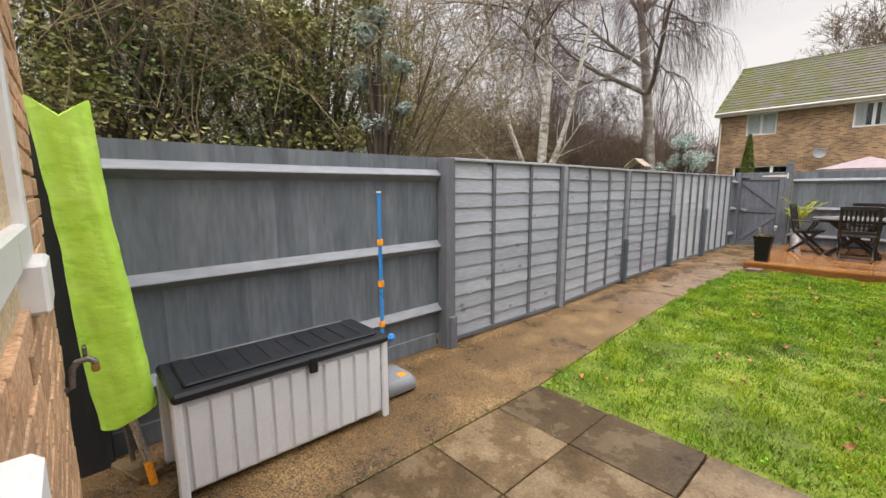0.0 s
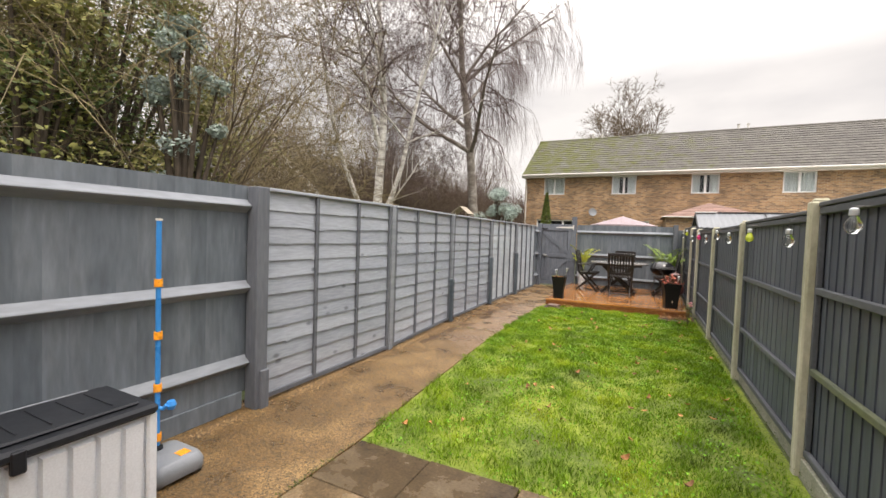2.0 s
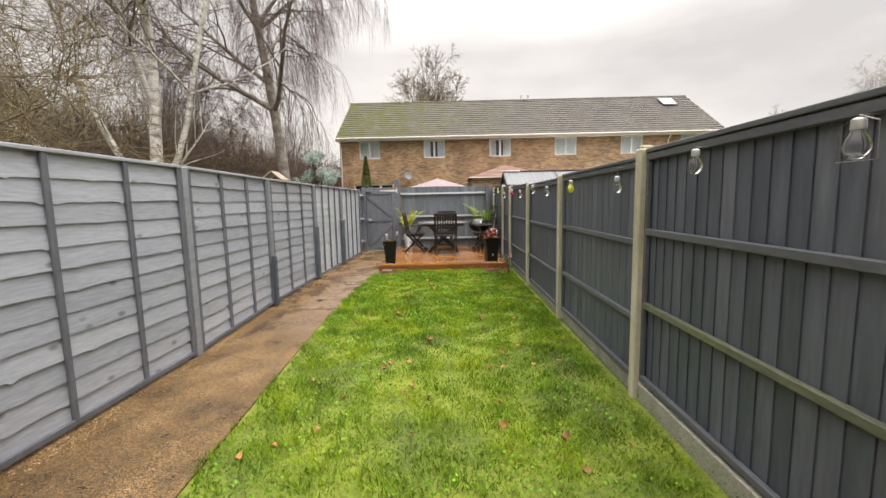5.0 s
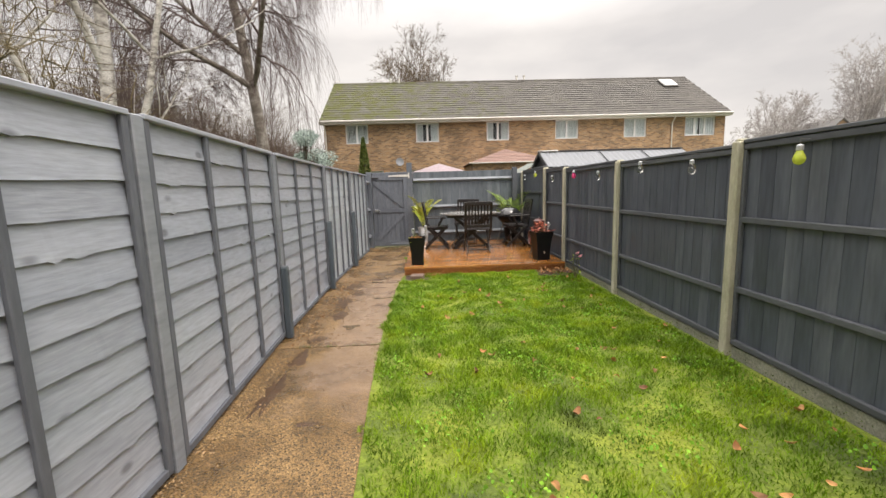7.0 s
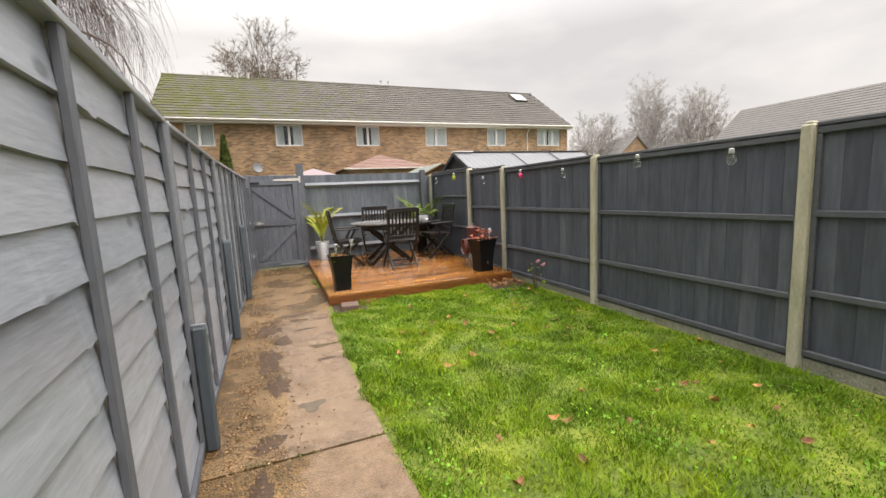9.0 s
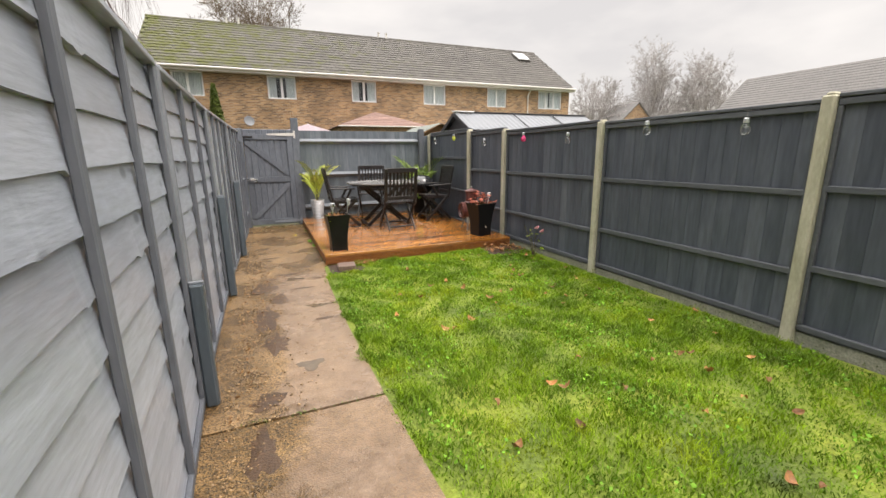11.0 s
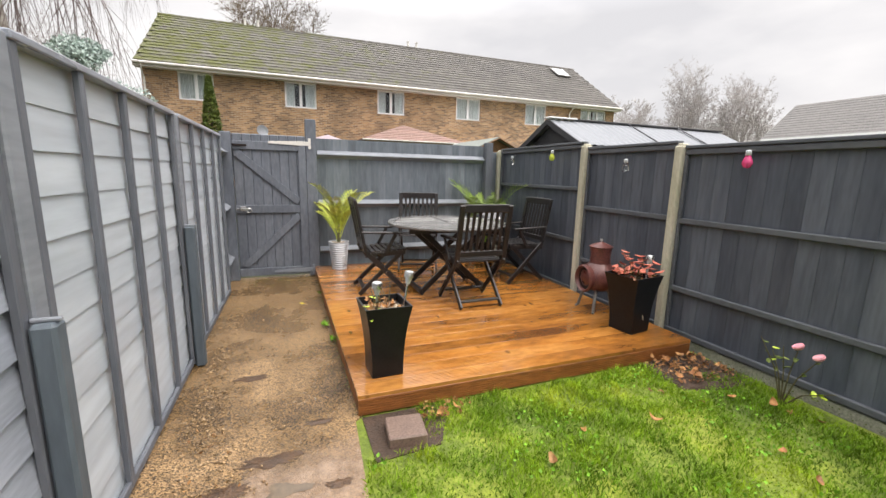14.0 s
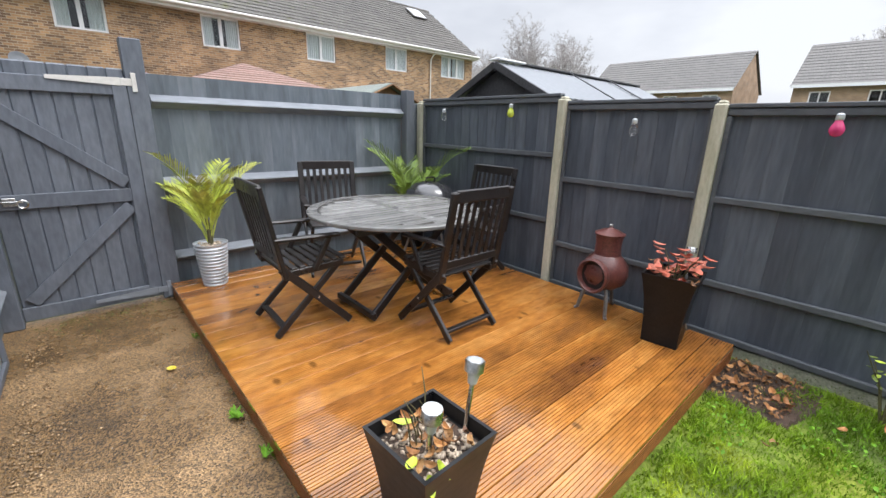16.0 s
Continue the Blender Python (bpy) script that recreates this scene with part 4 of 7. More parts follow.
# woodland behind the left fence
spec_wood = [(10, 0.5, 30, 0.01, 0.05, 8), (9, 0.5, 38, 0.02, 0.10, 4), (6, 0.5, 40, 0.0, 0.18, 3), (5, 0.6, 40, 0.0, 0.24, 2)]
kinds = [bare_tree(40 + k, (8.5, 10.0, 7.0)[k], (3, 2, 5)[k], spec_wood, (BARK_BROWN, TWIG_BROWN), "bare brown woodland tree with a tangle of fine twigs", r=(0.09, 0.11, 0.05)[k], group="woodland trees", name="woodland_tree") for k in range(3)]
rng = np.random.default_rng(77)
spots = []
for i in range(37):
    for _ in range(30):
        y = rng.uniform(-1.0, 46.0) if i < 30 else rng.uniform(14.0, 40.0)
        x = -rng.uniform(11.5, 16.0 + 0.4 * max(y, 8)) if y > 4 else -rng.uniform(9.0, 13)
        if all(math.hypot(x - a, y - b) > 1.5 for a, b in spots) and math.hypot(x + 8.45, y - 13.05) > 1.6 and math.hypot(x + 7.9, y - 20.4) > 2 and not (y > 24 and x > -8.6):
            spots.append((x, y))
            break
for i, (x, y) in enumerate(spots):
    k = kinds[i % 3]
    m = pose(x, y, -0.05, 0, 0, rng.uniform(0, 360))
    far = 0.78 if y > 14 else 0.9
    if i < 3:
        k.matrix_world = m
        k.scale = (1, 1, 1)
    else:
        c = copy_thing(k, m)
        q = far * rng.uniform(0.8, 1.15)
        c.scale = (q, q, q)


def leafy(name, seed, height, radius, n, leaf, size, label, base=0.8, lumps=14, squash=1.0, group=""):
    """An evergreen: stems, and leaves gathered in uneven clumps with gaps."""
    rng = np.random.default_rng(seed)
    t = thing(name, 0, 0, 0, label, "tree", group)
    cs = []
    for k in range(lumps):
        z = base + (height - base) * rng.uniform(0.05, 0.97)
        w = radius * math.sqrt(max(0.05, 1 - ((z - base) / (height - base)) ** 2)) * squash
        a = rng.uniform(0, 2 * math.pi)
        q = w * math.sqrt(rng.uniform(0, 1))
        cs.append((q * math.cos(a), q * math.sin(a), z, rng.uniform(0.22, 0.5) * radius))
    segs = []
    for x, y, z, q in cs:
        segs += [(0, 0, 0.0 + 0.3 * z, 0.5 * x, 0.5 * y, 0.7 * z, 0.05, 0.035), (0.5 * x, 0.5 * y, 0.7 * z, x, y, z, 0.035, 0.012)]
    segs.append((0, 0, -0.1, 0, 0, 0.6 * height, 0.11, 0.05))
    part("trunk", stick_mesh("trunk", segs, BARK_BROWN, 5), BARK_BROWN, t)
    pick = rng.integers(0, len(cs), n)
    c = np.array(cs)[pick]
    d = rng.normal(size=(n, 3))
    d /= np.linalg.norm(d, axis=1, keepdims=True)
    rad = c[:, 3:4] * rng.uniform(0.15, 1.0, (n, 1)) ** 0.6
    pts = c[:, :3] + d * rad * [[1, 1, 0.75]]
    part("crown", leaf_mesh("crown", pts, size * rng.uniform(0.6, 1.3, n), leaf, rng), leaf, t)
    return t


for i, (x, y, h, w, n) in enumerate(((-6.0, 1.4, 6.0, 1.5, 8000), (-6.5, 3.2, 7.0, 1.8, 11000), (-8.0, 0.6, 8.0, 2.2, 10000), (-8.4, 4.4, 6.8, 1.7, 7000), (-6.4, -0.8, 6.5, 1.6, 6000))):
    e = leafy("ivy_tree", 60 + i, h, w, n, IVY_LEAF, 0.068, "ivy-clad evergreen tree, dark leaves with gaps of sky", lumps=26, base=1.0, group="evergreens")
    e.matrix_world = pose(x, y, 0)
for i, (x, y, h, w, n) in enumerate(((-6.6, 5.2, 4.6, 1.5, 5200), (-5.2, 2.6, 3.8, 1.2, 4500), (-5.7, 0.9, 5.0, 1.6, 8000), (-6.0, 3.6, 5.6, 1.5, 9500), (-5.6, -0.9, 5.2, 1.5, 6000))):
    e = leafy("scrub_bush", 80 + i, h, w, n, OLIVE_LEAF, 0.07, "olive-brown scrubby bush with small leaves", lumps=24, base=0.5, group="scrub")
    e.matrix_world = pose(x, y, 0)
# tangled scrub twigs in front of the evergreens
spec_scrub = [(9, 0.6, 35, 0.0, 0.10, 6), (9, 0.6, 45, 0.0, 0.16, 4), (7, 0.6, 50, -0.02, 0.26, 3), (3, 0.6, 50, -0.05, 0.28, 2)]
for i, (x, y, h) in enumerate(((-4.9, 0.3, 4.6), (-5.1, 2.2, 5.0), (-5.4, 3.6, 4.6), (-6.0, 5.4, 3.2), (-8.0, 8.2, 2.9), (-11, 15.0, 4.0), (-11.5, 18.5, 4.2), (-10.8, 22.5, 4.0), (-9.6, 26.0, 3.6), (-13.0, 12.0, 4.2))):
    e = bare_tree(90 + i, h, 5, spec_scrub, (TWIG_BROWN, TWIG_TAN if i < 4 else TWIG_BROWN), "dense tangle of thin brown scrub stems", r=0.02, spread=0.7, group="scrub", name="scrub_thicket", east=-2.75 - x)
    e.matrix_world = pose(x, y, -0.05)
for i, (x, y, h, w, n) in enumerate(((-4.5, 3.75, 3.75, 0.5, 3600), (-4.3, 14.6, 2.95, 0.75, 5200))):
    e = leafy("gum_shrub", 100 + i, h, w, n, GUM_LEAF, 0.06, "blue-grey leaved gum shrub behind the fence", lumps=15, base=1.7, group="gum shrubs")
    e.matrix_world = pose(x, y, 0)
con = thing("conifer", -2.95, 16.4, 0, "small pointed golden-green conifer", "tree")
part("trunk", stick_mesh("trunk", [(0, 0, -0.1, 0, 0, 2.9, 0.05, 0.01)], BARK_BROWN, 5), BARK_BROWN, con)
rng = np.random.default_rng(8)
z = rng.uniform(0, 1, 4500) ** 0.8
a = rng.uniform(0, 2 * math.pi, 4500)
q = 0.36 * (1 - z) ** 0.8 * rng.uniform(0.6, 1.08, 4500) + 0.02
part("crown", leaf_mesh("crown", np.stack([q * np.cos(a), q * np.sin(a), 0.2 + 2.85 * z], 1), rng.uniform(0.05, 0.1, 4500), CONIFER_LEAF, rng, 0.4), CONIFER_LEAF, con)
# a far belt of woods closing the distance on that side
rng = np.random.default_rng(31)
segs = []
for i in range(2800):
    y = rng.uniform(-25, 75)
    x = -rng.uniform(17, 34)
    h = rng.uniform(2.0, 5.0)
    p = np.array([x, y, 0.0])
    for j in range(4):
        e = p + np.array([rng.normal() * 0.25, rng.normal() * 0.25, h / 4])
        segs.append((*p, *e, 0.06 * (1 - j / 5), 0.06 * (1 - (j + 1) / 5)))
        for _ in range(3):
            t = p + np.array([rng.normal() * 0.9, rng.normal() * 0.9, rng.uniform(0.3, 1.6)])
            segs.append((*p, *t, 0.022, 0.010))
        p = e
for i in range(1600):
    y = rng.uniform(29, 50)
    x = -rng.uniform(8.8, 18)
    h = rng.uniform(2.0, 5.5)
    p = np.array([x, y, 0.0])
    for j in range(4):
        e = p + np.array([rng.normal() * 0.25, rng.normal() * 0.25, h / 4])
        segs.append((*p, *e, 0.035 * (1 - j / 5), 0.035 * (1 - (j + 1) / 5)))
        for _ in range(3):
            t = p + np.array([rng.normal() * 0.7, rng.normal() * 0.7, rng.uniform(0.3, 1.4)])
            segs.append((*p, *t, 0.016, 0.007))
        p = e
for i in range(2300):
    y = rng.uniform(15.5, 34)
    x = -rng.uniform(9.8, 10.5 + 0.30 * y)
    h = rng.uniform(2.4, 5.8)
    p = np.array([x, y, 0.0])
    for j in range(4):
        e = p + np.array([rng.normal() * 0.22, rng.normal() * 0.22, h / 4])
        segs.append((*p, *e, 0.020 * (1 - j / 5), 0.020 * (1 - (j + 1) / 5)))
        for _ in range(3):
            t = p + np.array([rng.normal() * 0.5, rng.normal() * 0.5, rng.uniform(0.3, 1.2)])
            segs.append((*p, *t, 0.009, 0.004))
        p = e
wood = new("woodland_belt", stick_mesh("woodland_belt", segs, TWIG_BELT, 3))
tagged(wood, "distant belt of bare brown woodland stems", "woodland", kind="stuff")
# bare trees far off, the farthest with distance haze put into their twig colour
THIN = 0.018


def dome_tree(seed, height, radius, material):
    """A bare tree seen far off: short bole, limbs fanning up to an even round head of fine twigs."""
    rng = np.random.default_rng(seed)
    spec = [(11, 0.34, 26, 0.012, 0.035, 7), (8, 0.5, 32, 0.015, 0.08, 3), (6, 0.62, 36, 0.0, 0.14, 2), (4, 0.7, 38, -0.03, 0.18, 2)]
    segs = [[] for _ in spec]
    bole = 0.16 * height
    segs[0].append((0, 0, -0.1, 0, 0, bole, 0.26, 0.2))
    for k in range(17):
        a, tilt = 2.39996 * k, math.sqrt((k + 0.5) / 17)
        reach = 1.0 - 0.10 * tilt + rng.uniform(-0.06, 0.03)
        d = np.array([math.cos(a) * tilt * radius, math.sin(a) * tilt * radius, (height - bole) * math.sqrt(max(0.10, 1 - 0.85 * tilt * tilt))])
        grow(rng, segs, (0, 0, bole * rng.uniform(0.7, 1.0)), d / np.linalg.norm(d), 0.86 * reach * np.linalg.norm(d), 0.10, 0, spec)
    return tree_parts("distant_tree", segs, (material, material), "bare round-headed tree beyond the rooftops", "tree", "distant trees")


for seed, x, y, h, r, m in ((1, 40.6, 51.0, 11.3, 5.6, TWIG_HAZE), (2, 47.6, 47.6, 14.8, 4.2, TWIG_HAZE), (3, 52.3, 44.2, 14.0, 4.4, TWIG_HAZE), (4, -2.0, 47.0, 16.8, 6.0, TWIG_BROWN), (5, 62, 14.0, 12.5, 4.6, TWIG_HAZE)):
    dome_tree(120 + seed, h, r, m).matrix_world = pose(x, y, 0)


# ---- more materials ----
CHAIR_WOOD = mat("dark_stained_hardwood", [(0.010, 0.008, 0.008), (0.021, 0.017, 0.016)], 0.38, 5, 60, 0.25, rand=0.15, rough_var=0.14)
TABLE_WOOD = mat("weathered_wet_grey_wood", [(0.105, 0.103, 0.098), (0.16, 0.157, 0.15), (0.23, 0.226, 0.216)], 0.22, 3, 40, 0.2, rand=0.16, stretch=(0.15, 1, 1), rough_var=0.12, fine_amount=0.15)
BLACK_GLOSS = mat("glossy_black_planter", [(0.005, 0.005, 0.006), (0.010, 0.010, 0.010)], 0.36, 4, 80, 0.08, rough_var=0.1, spec=0.28)
LID_ENAMEL = mat("glossy_grey_black_enamel", [(0.02, 0.02, 0.022), (0.03, 0.03, 0.032)], 0.12, 4, 80, 0.02, coat=0.8, rough_var=0.04)
TERRACOTTA = mat("dark_red_fired_clay", [(0.075, 0.024, 0.021), (0.145, 0.050, 0.040)], 0.35, 6, 70, 0.2, rough_var=0.12)
SOOT = mat("soot_black", [(0.006, 0.005, 0.005), (0.02, 0.012, 0.010)], 0.9, 8, 60, 0.3)
IRON = mat("dull_grey_iron", [(0.16, 0.15, 0.14), (0.26, 0.25, 0.24)], 0.5, 9, 70, 0.2, metal=0.7)
STEEL = mat("brushed_stainless_steel", [(0.50, 0.50, 0.49), (0.66, 0.66, 0.65)], 0.28, 7, 90, 0.05, metal=1.0)
ZINC = mat("pale_ribbed_zinc", [(0.58, 0.61, 0.64), (0.70, 0.73, 0.76)], 0.34, 3, 60, 0.0, metal=0.5, fine_amount=0.03)
SHELLS = mat("pale_pebbles_and_shells", [(0.36, 0.28, 0.20), (0.62, 0.52, 0.40)], 0.7, 20, 90, 0.3, island=0.35)
PALM_LEAF = mat("yellow_green_palm_fronds", [(0.22, 0.29, 0.025), (0.40, 0.46, 0.055), (0.56, 0.55, 0.12)], 0.5, 3, 20, 0, island=0.2)
PALM_DEEP = mat("green_palm_fronds", [(0.14, 0.25, 0.03), (0.32, 0.44, 0.07)], 0.5, 3, 20, 0, island=0.2)
RED_LEAF = mat("red_autumn_leaves", [(0.26, 0.04, 0.025), (0.46, 0.11, 0.06), (0.58, 0.26, 0.18)], 0.5, 9, 40, 0, island=0.3)
LIME_LEAF = mat("lime_green_leaves", [(0.30, 0.44, 0.03), (0.52, 0.62, 0.06)], 0.45, 6, 40, 0)
DEAD_LEAF = mat("orange_brown_fallen_leaves", [(0.15, 0.055, 0.02), (0.30, 0.135, 0.04), (0.46, 0.28, 0.11)], 0.6, 5, 50, 0.2, rand=0.45)
PINK_PETAL = mat("pink_rose_petals", [(0.78, 0.28, 0.34), (0.88, 0.46, 0.50)], 0.5, 9, 40, 0)
STEM = mat("brown_green_stems", [(0.06, 0.05, 0.02), (0.11, 0.10, 0.04)], 0.7, 9, 40, 0)
BOX_GREY = mat("pale_grey_moulded_plastic", [(0.66, 0.69, 0.73), (0.73, 0.76, 0.80)], 0.5, 4, 120, 0.12, fine_amount=0.06, rough_var=0.06)
BOX_LID = mat("charcoal_moulded_plastic", [(0.014, 0.016, 0.020), (0.022, 0.024, 0.029)], 0.5, 5, 120, 0.12, fine_amount=0.12, spec=0.25)
GREEN_COVER = mat("lime_green_coated_cloth", [(0.42, 0.74, 0.065), (0.49, 0.80, 0.09), (0.56, 0.85, 0.14)], 0.33, 4, 14, 0.55, stretch=(1, 1, 1.8), dist=0.012, fine_amount=0.05, rough_var=0.12)
BLUE_POLE = mat("bright_blue_plastic", [(0.03, 0.22, 0.58), (0.035, 0.25, 0.63)], 0.32, 8, 60, 0.02, fine_amount=0.03)
ORANGE_CLIP = mat("orange_plastic", [(0.85, 0.30, 0.02), (0.92, 0.38, 0.03)], 0.4, 8, 60, 0.03)
BASE_GREY = mat("mid_grey_plastic", [(0.20, 0.215, 0.235), (0.235, 0.25, 0.27)], 0.42, 6, 80, 0.04, fine_amount=0.05)
BRASS = mat("tarnished_brass", [(0.42, 0.26, 0.07), (0.60, 0.40, 0.12)], 0.4, 9, 60, 0.1, metal=0.9)
SHED_ROOF = mat("blue_grey_felt_roof_sheet", [(0.16, 0.172, 0.188), (0.215, 0.227, 0.243)], 0.55, 2, 30, 0.0, fine_amount=0.06)
SHED_WALL = mat("dark_shed_boards", [(0.03, 0.03, 0.033), (0.05, 0.05, 0.055)], 0.7, 4, 40, 0.2)
PINK_TILE = mat("pinkish_brown_hip_tiles", [(0.20, 0.125, 0.10), (0.28, 0.18, 0.15)], 0.8, 2, 25, 0.3, island=0.15)
LILAC = mat("lilac_parasol_cloth", [(0.27, 0.215, 0.235), (0.34, 0.275, 0.29)], 0.8, 4, 40, 0.1)
SLATE_FAR = mat("grey_brown_far_tiles", [(0.13, 0.125, 0.12), (0.175, 0.168, 0.16)], 0.85, 0.8, 12, 0.3)
WOOD_BROWN = mat("orange_brown_stained_timber", [(0.15, 0.075, 0.03), (0.24, 0.125, 0.05)], 0.7, 6, 50, 0.3)
FELT_GREEN = mat("grey_green_roof_felt", [(0.16, 0.18, 0.16), (0.22, 0.24, 0.215)], 0.85, 3, 60, 0.2)
WOOD_PALE = mat("pale_weathered_timber", [(0.30, 0.25, 0.19), (0.42, 0.36, 0.28)], 0.8, 6, 50, 0.3)
NEAR_BRICK = mat("buff_pink_facing_brick", [(0.42, 0.235, 0.13), (0.56, 0.345, 0.20), (0.66, 0.45, 0.285)], 0.9, 9, 90, 0.6, rand=0.22)
MORTAR = mat("sandy_mortar", [(0.52, 0.41, 0.25), (0.66, 0.54, 0.36)], 0.95, 9, 90, 0.5)
CLEAR = glass_mat("clear_bulb_glass", (0.97, 0.98, 0.98))
PINK_GLASS = glass_mat("pink_bulb_glass", (0.90, 0.10, 0.30), 0.45)
YELLOW_GLASS = glass_mat("yellow_bulb_glass", (0.75, 0.85, 0.12), 0.5)
BLADE = mat("fresh_grass_blades", [(0.060, 0.085, 0.010), (0.105, 0.200, 0.008), (0.18, 0.285, 0.010), (0.29, 0.345, 0.018)], 0.6, 1.7, 14, 0, island=0.3, fine_amount=0.3, spec=0.2)
CLOVER = mat("clover_and_weed_leaves", [(0.11, 0.26, 0.02), (0.20, 0.40, 0.035)], 0.6, 3, 30, 0, island=0.3, spec=0.2)
PEBBLE = mat("loose_wet_pebbles", [(0.22, 0.13, 0.06), (0.42, 0.30, 0.17)], 0.5, 12, 60, 0.2, island=0.5)
MOSS_TUFT = mat("dark_olive_moss", [(0.06, 0.085, 0.018), (0.12, 0.15, 0.03)], 0.8, 6, 40, 0, island=0.4)
MUD = mat("dark_wet_dirt", [(0.035, 0.018, 0.008), (0.10, 0.052, 0.022)], 0.4, 14, 90, 0.8, dist=0.006)


# ---- furniture on the deck ----
def build_chair():
    """Folding armchair that faces +y, its foot at the origin."""
    t = thing("folding_chair", 0, 0, 0, "dark-stained folding wooden armchair with slatted back and seat on the deck", "chair", "chairs round the table")
    w = 0.24
    for sx in (-1, 1):
        g = Geo()
        g.bar((sx * w, -0.165, 0.40), (sx * w, -0.275, 0.975), 0.030, 0.05, 0.006, up=(1, 0, 0))
        part("back_post", g, CHAIR_WOOD, t)
        g = Geo().bar((sx * w, -0.19, 0.47), (sx * w, 0.255, 0.012), 0.050, 0.024, 0.005, up=(1, 0, 0))
        part("leg", g, CHAIR_WOOD, t)
        g = Geo().bar((sx * (w - 0.032), 0.19, 0.43), (sx * (w - 0.032), -0.24, 0.012), 0.045, 0.024, 0.005, up=(1, 0, 0))
        part("leg", g, CHAIR_WOOD, t)
        g = Geo().bar((sx * (w + 0.006), -0.225, 0.655), (sx * (w + 0.006), 0.20, 0.640), 0.052, 0.022, 0.008)
        part("armrest", g, CHAIR_WOOD, t)
        g = Geo().bar((sx * (w + 0.004), 0.13, 0.630), (sx * w, 0.02, 0.425), 0.035, 0.020, 0.005, up=(1, 0, 0))
        part("arm_support", g, CHAIR_WOOD, t)
        g = Geo().bar((sx * (w - 0.03), -0.18, 0.415), (sx * (w - 0.03), 0.235, 0.435), 0.022, 0.045, 0.005)
        part("seat_rail", g, CHAIR_WOOD, t)
        g = Geo()
        g.m = pose(sx * (w + 0.016), 0.03, 0.24, 0, 90, 0)
        g.lathe([(0.007, -0.004), (0.007, 0.004)], 8)
        part("pivot_bolt", g, STEEL, t)
    for z, y, h in ((0.945, -0.268, 0.075), (0.52, -0.188, 0.055)):
        g = Geo().box(-w + 0.012, w - 0.012, y - 0.013, y + 0.013, z - h / 2, z + h / 2, 0.006)
        part("back_rail", g, CHAIR_WOOD, t)
    me = Geo().bar((0, -0.191, 0.54), (0, -0.264, 0.915), 0.030, 0.012, 0.003, up=(0, -1, 0)).mesh("back_slat", CHAIR_WOOD)
    for k in range(7):
        part("back_slat", me, CHAIR_WOOD, t, at=pose(-0.174 + 0.058 * k, 0, 0))
    me = Geo().box(-w + 0.02, w - 0.02, -0.021, 0.021, -0.008, 0.008, 0.004).mesh("seat_slat", CHAIR_WOOD)
    for k in range(8):
        part("seat_slat", me, CHAIR_WOOD, t, at=pose(0, -0.155 + 0.055 * k, 0.445 + 0.003 * k))
    for y, z in ((-0.185, 0.065), (0.185, 0.085)):
        g = Geo().box(-w + 0.03, w - 0.03, y - 0.02, y + 0.02, z - 0.011, z + 0.011, 0.004)
        part("stretcher", g, CHAIR_WOOD, t)
    return t


DZ = DECK[4] + 0.001
chair = build_chair()
chair.matrix_world = pose(-0.81, 11.55, DZ, 0, 0, -92)
tagged(copy_thing(chair, pose(-0.035, 10.85, DZ, 0, 0, 0)), "dark folding armchair, its wet top rail catching light")
copy_thing(chair, pose(-0.10, 12.41, DZ, 0, 0, 162))
copy_thing(chair, pose(0.89, 11.55, DZ, 0, 0, 91))


def build_table(x, y):
    t = thing("round_table", x, y, DZ, "round weathered slatted garden table, wet on top", "table")
    R, h = 0.635, 0.738
    g = Geo()
    seg, v, f = 64, [], []
    prof = [(R - 0.075, h - 0.026), (R - 0.075, h), (R - 0.006, h), (R, h - 0.006), (R, h - 0.022), (R - 0.006, h - 0.028)]
    m = len(prof)
    for k in range(seg):
        a = 2 * math.pi * k / seg
        v += [(r * math.cos(a), r * math.sin(a), z) for r, z in prof]
    for k in range(seg):
        for j in range(m):
            f.append((k * m + j, ((k + 1) % seg) * m + j, ((k + 1) % seg) * m + (j + 1) % m, k * m + (j + 1) % m))
    g.add(v, f)
    part("rim", g, TABLE_WOOD, t)
    inner = R - 0.078
    n = 18
    p = 2 * inner / n
    for k in range(n):
        yy = -inner + (k + 0.5) * p
        half = math.sqrt(max(0.0, inner ** 2 - (abs(yy) + p / 2 - 0.004) ** 2))
        if half < 0.06:
            continue
        for xa, xb in ((-half, -0.034), (0.034, half)):
            part("slat", Geo().box(xa, xb, yy - p / 2 + 0.008, yy + p / 2 - 0.008, h - 0.022, h - 0.002, 0.004), TABLE_WOOD, t)
    part("centre_rail", Geo().box(-0.032, 0.032, -inner, inner, h - 0.024, h - 0.001, 0.004), TABLE_WOOD, t)
    for yy in (-0.28, 0.28):
        part("bearer", Geo().box(-0.50, 0.50, yy - 0.02, yy + 0.02, h - 0.085, h - 0.03, 0.005), CHAIR_WOOD, t)
    for sx in (-1, 1):
        for sy in (-1, 1):
            part("leg", Geo().bar((sx * 0.36, sy * (0.24 if sx > 0 else 0.21), 0.02), (-sx * 0.36, sy * (0.24 if sx > 0 else 0.21), h - 0.06), 0.026, 0.06, 0.005), CHAIR_WOOD, t)
    for sx in (-1, 1):
        part("stretcher", Geo().box(sx * 0.36 - 0.02, sx * 0.36 + 0.02, -0.25, 0.25, 0.03, 0.075, 0.005), CHAIR_WOOD, t)
    g = Geo()
    g.m = pose(0, 0, h - 0.001)
    g.lathe([(0.024, 0.0), (0.024, 0.004), (0.016, 0.005)], 20)
    part("parasol_hole_cap", g, CHAIR_WOOD, t)
    return t


build_table(-0.10, 11.40)


